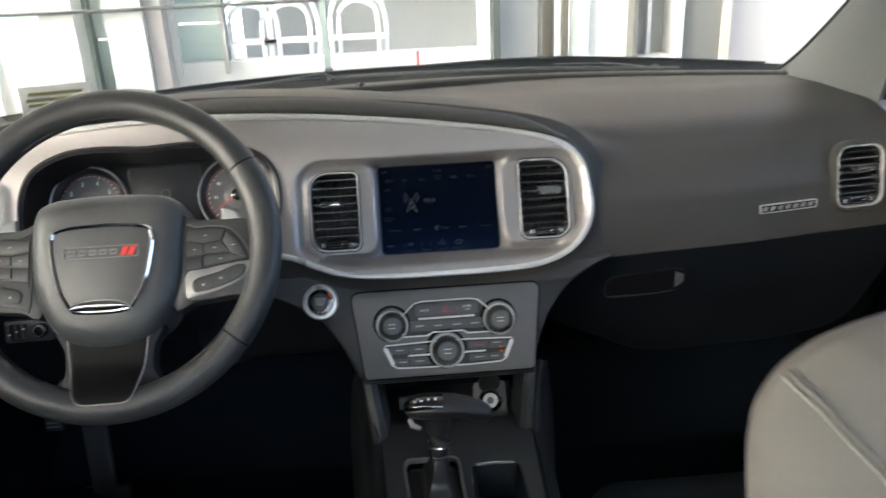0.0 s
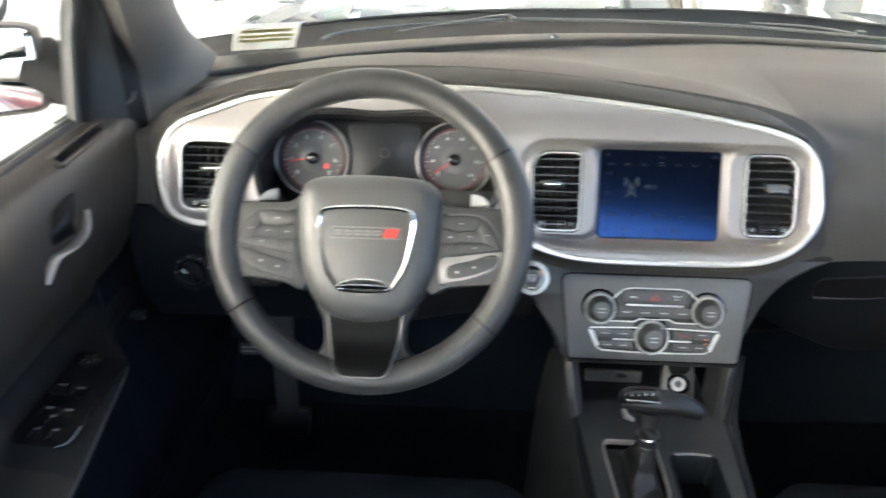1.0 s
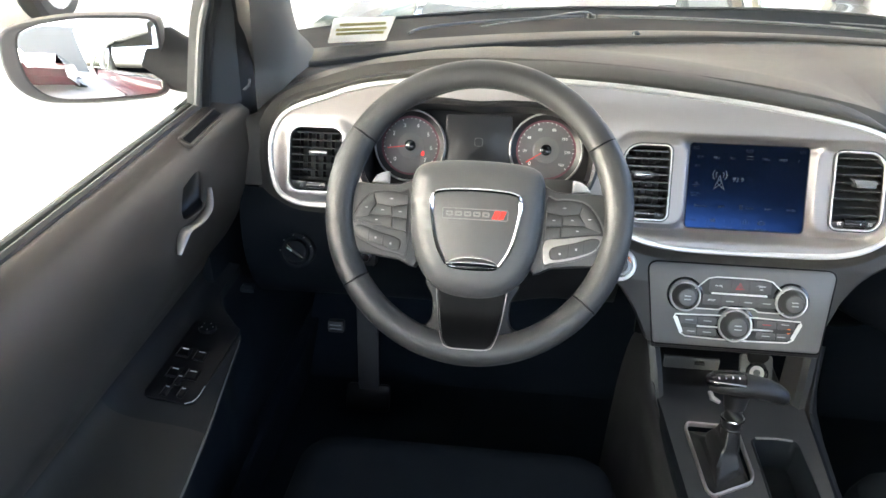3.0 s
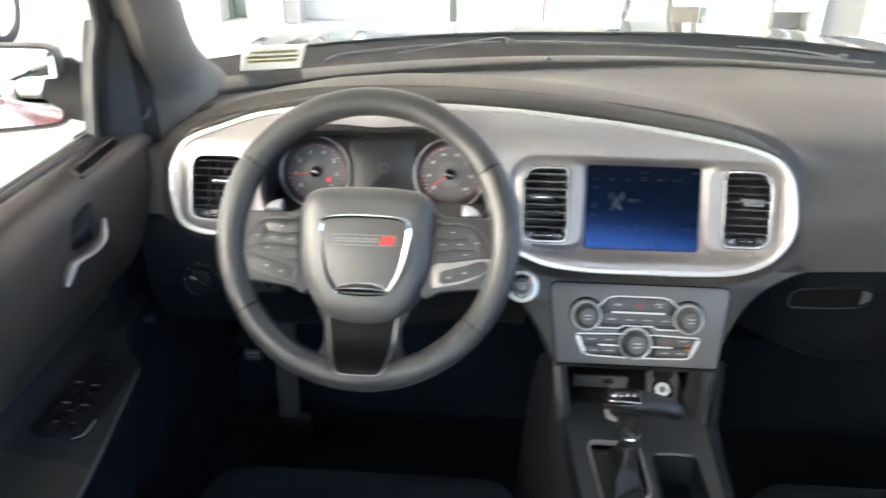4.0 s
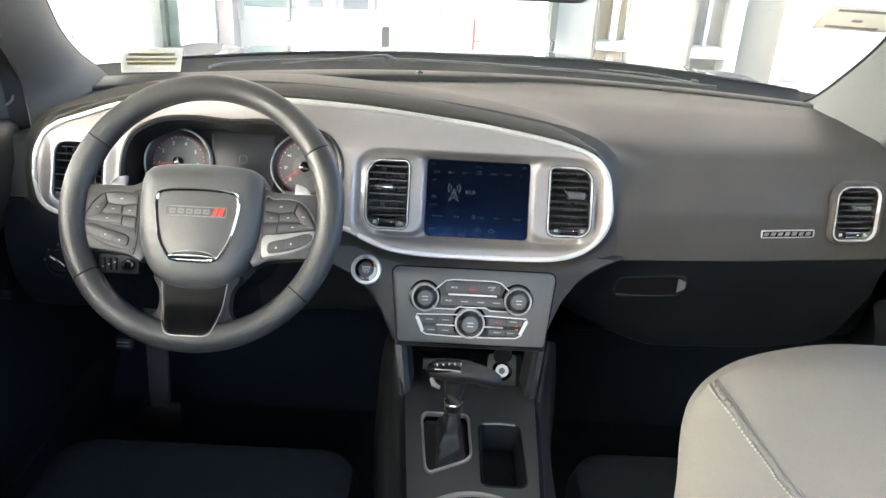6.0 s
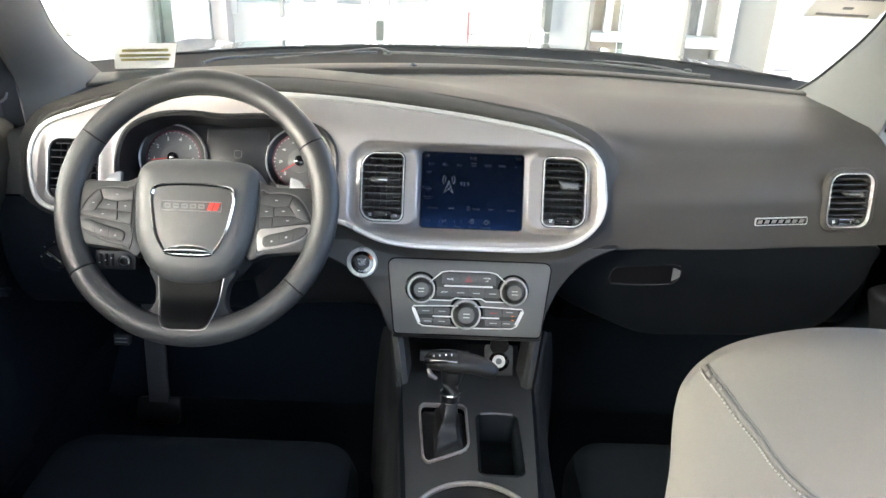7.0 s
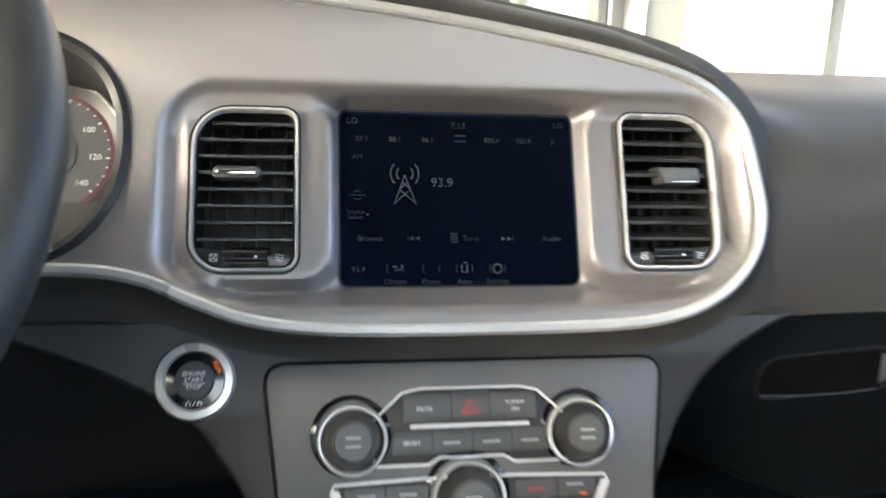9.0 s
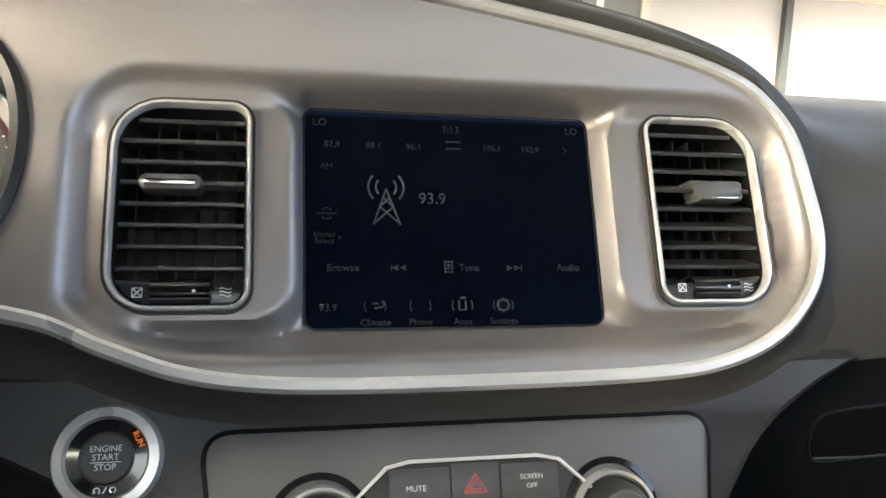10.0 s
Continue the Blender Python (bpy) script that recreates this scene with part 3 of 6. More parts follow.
# ---- air vents ----
def air_vent(m, u0, u1, v0, v1, radii, w, label, slats=8, knob=0.5, mirrored=False, tilt=10):
    ob = thing("air_vent", m @ Vector(((u0 + u1) / 2, v0, w)), label, "air vent", "dash air vents")
    o = rrect(u0, u1, v0, v1, radii)
    part("groove", ring(o, [(0.0026, w - 0.006), (0.0026, w + 0.0006), (0.0008, w + 0.0006), (0.0008, w - 0.006)], m), M_BLACK, ob)
    part("ring", ring(o, [(0.0010, w - 0.006), (0.0010, w + 0.0012), (0.0002, w + 0.0026), (-0.0010, w + 0.0026), (-0.0018, w + 0.001), (-0.0018, w - 0.008)], m), M_RING, ob, "bright satin ring")
    part("housing", join(ring(o, [(-0.0016, w - 0.001), (-0.0046, w - 0.045)], m, False), plate(offset(o, -0.004), w - 0.05, w - 0.045, m)), M_BLACK, ob)
    lo, hi = v0 + 0.022, v1 - 0.010
    for i in range(slats):
        v = lo + (hi - lo) * i / (slats - 1)
        cut = 0.012 if i == slats - 1 else 0.004
        a, b = u0 + (cut if not mirrored else 0.003), u1 - (0.003 if not mirrored else cut)
        sm = m @ pose(0, v, w - 0.003, tilt, 0, 0)
        part("slat", box(a, b, -0.0013, 0.0013, -0.020, 0.0, sm, 0.0006), M_SLAT, ob)
    for i in range(6):
        u = u0 + (u1 - u0) * (i + 0.9) / 6.8
        part("vane", box(u - 0.0006, u + 0.0006, lo - 0.002, hi + 0.004, w - 0.040, w - 0.022, m, 0.0003), M_BLACK, ob)
    mid = u0 + (u1 - u0) * knob
    kv = lo + (hi - lo) * 0.57
    km = m @ pose(mid, kv, w - 0.004, 8, 0, 0)
    if mirrored:
        k = part("slat_knob", plate(np.array([(-0.0125, -0.0062), (0.0150, -0.0062), (0.0170, -0.0040), (0.0165, 0.0050), (0.0140, 0.0066), (-0.0175, 0.0066)]), -0.012, 0.006, km, 0.003), M_SLATKNOB, ob, "grey wedge-shaped adjuster tab")
        part("knob_strip", plate(rrect(-0.006, 0.0125, -0.0050, -0.0038, 0.0005), 0.0055, 0.0066, km, 0.0003), M_CHROME, k, "thin chrome strip")
    else:
        k = part("slat_knob", plate(rrect(-0.0165, 0.0165, -0.0048, 0.0048, 0.0044), -0.012, 0.007, km, 0.0038), M_SLATKNOB, ob, "grey rounded adjuster tab")
        part("knob_strip", plate(rrect(-0.0130, 0.0130, -0.0016, 0.0014, 0.001), 0.006, 0.0078, km, 0.0006), M_CHROME, k, "chrome strip")
    part("sill", plate(offset(o, -0.0030)[[i for i, q in enumerate(o) if q[1] < v0 + 0.019]], w - 0.03, w - 0.005, m), M_SLAT, ob)
    cm_ = (u0 + u1) / 2 + 0.001
    wm = m @ pose(cm_, v0 + 0.0098, w - 0.0085, 0, 90, 0)
    tw = part("thumbwheel", lathe([(0.0055, -0.0155), (0.0075, -0.0150), (0.0078, 0.0150), (0.0058, 0.0155)], wm, 24), M_GLOSS, ob, "gloss black thumbwheel")
    for sv in (-0.0038, 0.0042):
        part("chrome_edge", tube([m @ Vector((cm_ + a, v0 + 0.0098 + sv, w - 0.0018 - 0.06 * abs(a) * abs(a) * 10)) for a in np.linspace(-0.0145, 0.0145, 7)], 0.0003, 5), M_CHROME, tw)
    part("marker_dot", plate(circle(cm_ + 0.007, v0 + 0.0098, 0.0009, 10), w - 0.003, w - 0.0002, m, 0.0002), M_MARK, tw)
    wide = (u1 - u0) / 0.071
    lx, rx = cm_ - 0.0215 * wide ** 0.5, cm_ + 0.0225 * wide ** 0.5
    im = m @ pose(lx, v0 + 0.0098, w - 0.0049)
    for pts in ([(-0.0024, -0.0024), (0.0024, -0.0024), (0.0024, 0.0024), (-0.0024, 0.0024), (-0.0024, -0.0024)], [(-0.0022, -0.0022), (0.0022, 0.0022)], [(-0.0022, 0.0022), (0.0022, -0.0022)]):
        stroke(pts, im, 0.00032, M_MARK, ob, "print_mark")
    im = m @ pose(rx, v0 + 0.0098, w - 0.0049)
    for dv in (-0.0019, 0.0, 0.0019):
        stroke([(-0.003 + 0.001 * k, dv + 0.0005 * math.sin(k * 1.1)) for k in range(7)], im, 0.0003, M_MARK, ob, "print_mark")
    return ob


air_vent(FACE, *VENTS["a"], 0.004, "black slatted air vent with a bright rim beside the screen", 8, 0.42)
air_vent(FACE, *VENTS["b"], 0.004, "black slatted air vent with a bright rim beside the screen", 8, 0.62, True, 24)
air_vent(FACE, *VENTS["c"], 0.014, "black slatted air vent behind the steering wheel", 7, 0.55)
air_vent(PV, -0.041, 0.041, -0.0485, 0.0485, (0.021, 0.021, 0.020, 0.017), -0.001, "black slatted air vent with a bright rim, passenger side", 7, 0.62)

pvo = rrect(-0.041, 0.041, -0.0485, 0.0485, (0.021, 0.021, 0.020, 0.017))
part("vent_dish", ring(pvo, [(0.0022, -0.006), (0.0024, 0.0012), (0.0040, 0.0018), (0.0065, 0.0002), (0.0085, -0.004), (0.0085, -0.012)], PV), M_DASH, dash, "moulded lip round the vent")

# ---- touchscreen ----
screen = thing("touchscreen", FACE @ Vector((0, -0.127, -0.02)), "dark glossy touchscreen showing a dim radio menu", "screen")
so = rrect(*SCREEN, 0.0065)
part("display", plate(so, -0.03, -0.0135, FACE, 0.0008), M_SCREEN, screen, "dark blue-black display glass", smooth=False)
part("gasket", ring(so, [(0.0010, -0.02), (0.0010, -0.0124), (0.0002, -0.0124), (-0.0004, -0.0142)], FACE), M_BLACK, screen)


def on_screen(px, py, w=-0.0132):
    """Local pose from fractions of the display's width and height, from its upper left."""
    return FACE @ pose(SCREEN[0] + px * 0.176, SCREEN[3] - py * 0.131, w)


for body, px, py, size, mat in (("93.9", 0.425, 0.415, 0.0098, M_ICON), ("LO", 0.05, 0.06, 0.0065, M_ICONDIM), ("LO", 0.945, 0.06, 0.0065, M_ICONDIM), ("7:13", 0.50, 0.075, 0.0065, M_ICONDIM),
                                ("87.9", 0.09, 0.165, 0.0055, M_ICONFAINT), ("88.1", 0.23, 0.165, 0.0055, M_ICONDIM), ("96.1", 0.368, 0.165, 0.0055, M_ICONFAINT), ("105.1", 0.645, 0.16, 0.0055, M_ICONDIM), ("102.9", 0.785, 0.16, 0.0055, M_ICONDIM),
                                ("AM", 0.07, 0.27, 0.0055, M_ICONDIM), ("Source", 0.062, 0.585, 0.0045, M_ICONFAINT), ("Select", 0.062, 0.615, 0.0045, M_ICONFAINT),
                                ("Browse", 0.12, 0.735, 0.0060, M_ICONDIM), ("Tune", 0.54, 0.735, 0.0060, M_ICONDIM), ("Audio", 0.89, 0.735, 0.0060, M_ICONDIM),
                                ("93.9", 0.072, 0.91, 0.0058, M_ICONDIM), ("Climate", 0.222, 0.977, 0.0055, M_ICONDIM), ("Phone", 0.37, 0.977, 0.0055, M_ICONDIM),
                                ("Apps", 0.51, 0.977, 0.0055, M_ICONDIM), ("Settings", 0.65, 0.977, 0.0055, M_ICONDIM)):
    text("lettering", body, size, on_screen(px, py), mat, screen)


tm = on_screen(0.268, 0.44)
for a, b in (((-0.008, -0.013), (0.0, 0.009)), ((0.008, -0.013), (0.0, 0.009)), ((-0.0075, -0.012), (0.004, -0.002)), ((0.0075, -0.012), (-0.004, -0.002)), ((-0.004, -0.002), (0.002, 0.004)), ((0.004, -0.002), (-0.002, 0.004))):
    stroke([a, b], tm, 0.0005, M_ICON, screen)
for s in (-1, 1):
    for r in (0.006, 0.0105):
        stroke([(s * r * math.cos(a), 0.010 + r * math.sin(a)) for a in np.linspace(-0.75, 0.75, 9)], tm, 0.0006, M_ICON, screen)
for px, s in ((0.315, -1), (0.685, 1)):
    am = on_screen(px, 0.735)
    for d in (-0.0025, 0.002):
        part("skip_arrow", plate(np.array([(d, -0.0018), (d + s * 0.004, 0.0), (d, 0.0018)])[::s], 0, 0.0002, am, 0.0001), M_ICONDIM, screen, smooth=False)
    stroke([(s * 0.0065, -0.0018), (s * 0.0065, 0.0018)], am, 0.0003, M_ICONDIM, screen)
gm = on_screen(0.468, 0.733)
for i in range(3):
    for j in range(4):
        part("keypad_dot", plate(rrect(-0.0024 + i * 0.002, -0.001 + i * 0.002, -0.0034 + j * 0.002, -0.002 + j * 0.002, 0.0002, 2), 0, 0.0002, gm, 0.0001), M_ICONDIM, screen, smooth=False)
for px in (0.222, 0.37, 0.51, 0.65):
    am = on_screen(px, 0.905)
    for s in (-1, 1):
        stroke([(s * 0.006 * math.cos(a), 0.006 * math.sin(a)) for a in np.linspace(-0.5, 0.5, 6)], am, 0.0003, M_ICONDIM, screen)
stroke([(0.0032 * math.cos(a), 0.0032 * math.sin(a)) for a in np.linspace(0, 6.28, 20)], on_screen(0.65, 0.905), 0.0006, M_ICON, screen, "gear_icon")
stroke([(-0.002, 0.003), (-0.002, -0.0025), (0.002, -0.0025), (0.002, 0.003)], on_screen(0.51, 0.905), 0.0006, M_ICON, screen, "app_icon")
stroke([(0.0015, 0.0032), (0.0028, 0.0012), (0.0018, -0.0004), (-0.0030, -0.0012)], on_screen(0.236, 0.905), 0.0006, M_ICON, screen, "seat_icon")
stroke([(-0.0030, 0.0016), (0.0008, 0.0016)], on_screen(0.228, 0.905), 0.0005, M_ICON, screen, "seat_icon")
for k in range(8):
    a = k * math.pi / 4
    stroke([(0.0034 * math.cos(a), 0.0034 * math.sin(a)), (0.0044 * math.cos(a), 0.0044 * math.sin(a))], on_screen(0.65, 0.905), 0.0006, M_ICONDIM, screen, "gear_tooth")
stroke([(-0.001, 0.0045), (0.0022, 0.0045)], on_screen(0.51, 0.905), 0.0005, M_ICON, screen, "app_icon")
stroke([(-0.001, 0.002), (0.001, 0.0), (-0.001, -0.002)], on_screen(0.915, 0.16), 0.0003, M_ICONDIM, screen, "arrow_icon")
stroke([(-0.006, 0), (0.006, 0)], on_screen(0.07, 0.49), 0.0003, M_ICONDIM, screen, "source_line")
for q in (-1, 1):
    stroke([(0.0026 * math.cos(a), q * (0.0016 + 0.0018 * math.sin(a))) for a in np.linspace(0, math.pi, 9)], on_screen(0.07, 0.49), 0.0003, M_ICONFAINT, screen, "source_icon")
part("source_arrow", plate(np.array([(-0.0007, -0.001), (0.0009, 0.0), (-0.0007, 0.001)]), 0, 0.0002, on_screen(0.112, 0.598), 0.0001), M_ICONDIM, screen, smooth=False)
for py in (0.135, 0.168):
    stroke([(-0.0045, 0), (0.0045, 0)], on_screen(0.507, py), 0.0006, M_ICONFAINT, screen, "text_bar")

# ---- start button ----
SB = FACE @ pose(-0.1835, -0.1905, 0.0)
start = thing("start_button", FACE @ Vector((-0.1835, -0.215, 0)), "round engine start button with a silver ring", "button")
part("collar", lathe([(0.0175, -0.01), (0.0255, -0.01), (0.0262, -0.001), (0.0245, 0.004), (0.0200, 0.0045), (0.0185, 0.001)], SB, 40), M_TRIM, start, "satin silver ring")
part("dark_ring", lathe([(0.010, -0.004), (0.0188, -0.004), (0.0188, 0.0015), (0.0125, 0.002)], SB, 32), M_GLOSS, start)
cap = part("cap", lathe([(0.0, -0.002), (0.0128, -0.002), (0.0128, 0.003), (0.0115, 0.0042), (0.0, 0.0045)], SB, 32), M_BUTTON, start, "grey push cap")
for body, v in (("ENGINE", 0.0045), ("START", 0.0005), ("STOP", -0.0042)):
    text("lettering", body, 0.0042, SB @ pose(0, v, 0.0047), M_MARK, cap)
stroke([(-0.007, -0.0018), (0.007, -0.0018)], SB @ pose(0, 0, 0.0045), 0.0002, M_MARK, cap, "dividing_line")
text("run_lamp", "RUN", 0.0040, SB @ pose(0.0143, 0.0085, 0.0030, 0, 0, -62), M_LAMPAMB, start, "lit amber run lamp")
stroke([(-0.0052, -0.0160), (-0.0044, -0.0158), (-0.0050, -0.0146), (-0.0042, -0.0136), (-0.0030, -0.0136), (-0.0022, -0.0146), (-0.0028, -0.0158), (-0.0020, -0.0160)], SB @ pose(0, 0, 0.0025), 0.0003, M_MARK, start, "symbol")
stroke([(-0.0008, -0.0162), (0.0008, -0.0134)], SB @ pose(0, 0, 0.0025), 0.0003, M_MARK, start, "symbol")
stroke([(0.0036 + 0.0013 * math.cos(a), -0.0148 + 0.0013 * math.sin(a)) for a in np.linspace(-1.2, 4.4, 12)], SB @ pose(0, 0, 0.0025), 0.0003, M_MARK, start, "symbol")

# ---- radio and climate panel ----
ctl = thing("control_panel", FACE @ Vector((0, -0.307, -0.01)), "satin black radio and climate control panel with silver outlines", "control panel")

def faceplate_outline():
    """Tapered plate, wider above, with rounded corners."""
    corners = ((-0.1395, -0.1815, 0.016), (-0.1245, -0.309, 0.007), (0.1250, -0.309, 0.007), (0.1410, -0.1815, 0.016))
    out_ = []
    for i_ in range(4):
        (px_, py_, _), (cx_, cy_, r_), (nx_, ny_, _) = corners[i_ - 1], corners[i_], corners[(i_ + 1) % 4]
        a_ = np.array((px_ - cx_, py_ - cy_))
        b_ = np.array((nx_ - cx_, ny_ - cy_))
        a_, b_ = a_ / np.linalg.norm(a_) * r_, b_ / np.linalg.norm(b_) * r_
        c_ = np.array((cx_, cy_))
        out_ += [c_ + a_ * (1 - t_) ** 2 + b_ * t_ ** 2 for t_ in np.linspace(0, 1, 9)]
    return np.array(out_)


po = faceplate_outline()
part("shadow_gap", plate(offset(po, 0.0022), -0.03, -0.0002, FACE, 0.0004), M_INSERT, ctl)
part("faceplate", plate(po, -0.03, 0.001, FACE, 0.0022), M_PANEL, ctl)
CM = FACE @ pose(0, 0, 0.001)
up_o = np.array([(-0.068, -0.2215), (-0.047, -0.2025), (-0.035, -0.2000), (0.035, -0.2000), (0.047, -0.2025), (0.068, -0.2215), (0.066, -0.250), (0.03, -0.250), (0.022, -0.2455), (-0.022, -0.2455), (-0.03, -0.250), (-0.066, -0.250)])[::-1]
low_o = np.array([(-0.093, -0.2615), (-0.03, -0.2595), (0.03, -0.2595), (0.093, -0.2615), (0.095, -0.266), (0.084, -0.290), (0.076, -0.2945), (0.030, -0.2960), (-0.030, -0.2960), (-0.076, -0.2945), (-0.084, -0.290), (-0.095, -0.266)])[::-1]
for o, nm in ((up_o, "upper"), (low_o, "lower")):
    part("button_bed", plate(o, -0.004, 0.0008, CM, 0.0006), M_BUTTON, ctl)
    part("outline_strip", ring(o, [(0.0012, 0), (0.0012, 0.0024), (-0.0004, 0.0026), (-0.0010, 0.0)], CM), M_OUTLINE, ctl, "silver outline strip")
part("silver_bar", plate(rrect(-0.042, 0.041, -0.2265, -0.2235, 0.001, 3), 0, 0.003, CM, 0.0008), M_OUTLINE, ctl, "thin silver bar")
for a, b in ((-0.060, -0.027), (0.022, 0.054)):
    part("silver_bar", plate(rrect(a, b, -0.2790, -0.2765, 0.001, 3), 0, 0.003, CM, 0.0008), M_OUTLINE, ctl, "thin silver bar")


for sg in (-1, 1):
    part("silver_wedge", plate(np.array([(sg * 0.0945, -0.264), (sg * 0.0905, -0.265), (sg * 0.0805, -0.288), (sg * 0.0835, -0.2895)])[::(1 if sg > 0 else -1)][::-1], 0, 0.0024, CM, 0.0005), M_OUTLINE, ctl, "silver side wedge")


def key(u0, u1, v0, v1, slant=0.0):
    o = np.array([(u0, v0), (u1, v0), (u1 + slant, v1), (u0 + slant, v1)])
    return part("key", plate(o, 0, 0.0018, CM, 0.0005), M_KEY, ctl)


def words(body, u, v, size=0.0042, mat=M_MARK):
    text("lettering", body, size, CM @ pose(u, v, 0.0021), mat, ctl)


key(-0.046, -0.0140, -0.2220, -0.2035), key(-0.0132, 0.0132, -0.2220, -0.2020), key(0.0140, 0.046, -0.2220, -0.2035)
for a in (-0.054, -0.0265, 0.001, 0.0285):
    key(a, a + 0.0268, -0.2432, -0.2280)
for s in (-1, 1):
    for a, b in ((0.030, 0.058), (0.060, 0.086)):
        for v0, v1 in ((-0.2745, -0.2635), (-0.2915, -0.2815)):
            k = 0.004 if v0 < -0.28 else 0.0
            key(*sorted((s * a, s * (b - k * (b > 0.08) * 1.5))), v0, v1)
words("MUTE", -0.032, -0.2135), words("SCREEN", 0.031, -0.2105, 0.0036), words("OFF", 0.031, -0.2152, 0.0036), words("SPORT", -0.041, -0.236, 0.0040)
for u in (-0.0135, 0.0137, 0.041):
    part("print_mark", plate(rrect(u - 0.006, u + 0.006, -0.2372, -0.2356, 0.0003, 2), 0.0018, 0.0021, CM, 0.0001), M_KEYPRINT, ctl)
stroke([(-0.0062, -0.2195), (0.0062, -0.2195), (0.0, -0.2100), (-0.0062, -0.2195)], CM @ pose(0, 0.0025, 0.0018), 0.0007, M_LAMPRED, ctl, "hazard_triangle")
stroke([(-0.0032, -0.2180), (0.0032, -0.2180), (0.0, -0.2130), (-0.0032, -0.2180)], CM @ pose(0, 0.0025, 0.0018), 0.0005, M_LAMPRED, ctl, "hazard_triangle")
for u, v, mat in ((-0.072, -0.269, M_KEYPRINT), (-0.044, -0.269, M_KEYPRINT), (0.044, -0.269, M_LAMPRED), (0.071, -0.267, M_KEYPRINT), (-0.068, -0.2865, M_KEYPRINT), (-0.044, -0.2865, M_KEYPRINT), (0.044, -0.2865, M_KEYPRINT), (0.067, -0.2865, M_KEYPRINT), (0.077, -0.2735, M_LAMPAMB), (0.077, -0.280, M_LAMPAMB)):
    wd = 0.0022 if mat is M_LAMPAMB else 0.006
    part("print_mark", plate(rrect(u - wd, u + wd, v - 0.0007, v + 0.0007, 0.0003, 2), 0.0018, 0.0022, CM, 0.0001), mat, ctl)


def dial(u, v, r, high):
    dm = FACE @ pose(u, v, 0.001)
    k = part("dial", lathe([(0.0, 0.0), (r * 0.86, 0.0), (r * 0.80, high * 0.5), (r * 0.62, high), (r * 0.50, high + 0.001), (r * 0.46, high - 0.001), (0.0, high - 0.001)], dm, 40), M_BUTTON, ctl, "dark rotary dial")
    part("dial_face", lathe([(0.0, high - 0.002), (r * 0.58, high - 0.002), (r * 0.58, high + 0.0006), (r * 0.52, high + 0.0018), (0.0, high + 0.0022)], dm, 36), M_KEY, k, "grey dial face")
    part("dial_ring", lathe([(r * 0.90, -0.001), (r * 1.06, -0.001), (r * 1.06, 0.003), (r * 1.01, 0.0058), (r * 0.94, 0.0055), (r * 0.90, 0.003)], dm, 44), M_RING, k, "bright silver ring")
    part("dial_well", lathe([(r * 1.0, -0.002), (r * 1.2, -0.002), (r * 1.2, 0.0012), (r * 1.05, 0.002)], dm @ pose(-0.001, 0.003, 0), 40), M_GLOSS, k)
    for dv in (-0.12, 0.12):
        stroke([(-r * 0.22, dv * r), (r * 0.22, dv * r)], dm @ pose(0, 0, high + 0.0021), r * 0.035, M_KEYPRINT, k, "dial_mark")
    return k


dial(-0.0808, -0.2325, 0.0225, 0.017), dial(0.0770, -0.2325, 0.0225, 0.017), dial(-0.0030, -0.2735, 0.0245, 0.018)

# ---- instrument cluster ----
cl = thing("instrument_cluster", FACE @ Vector((-0.418, -0.118, -0.06)), "dark instrument cluster with two ringed gauges", "instrument cluster")
rows = []
for dd, h, deep in ((0.006, -0.004, 0), (0.006, 0.003, 0), (0.002, 0.005, 0), (-0.003, 0.002, 0), (-0.004, -0.075, 1)):
    rows.append([FACE @ Vector((u, v, h if deep else lift(v0) + h)) for (u, v), (_, v0) in zip(offset(CLUSTER, dd), CLUSTER)])
part("surround", grid(rows, loop_u=True), M_BLACK, cl, "black surround")
part("back_plate", plate(offset(CLUSTER, -0.003), -0.082, -0.074, FACE), M_BLACK, cl)


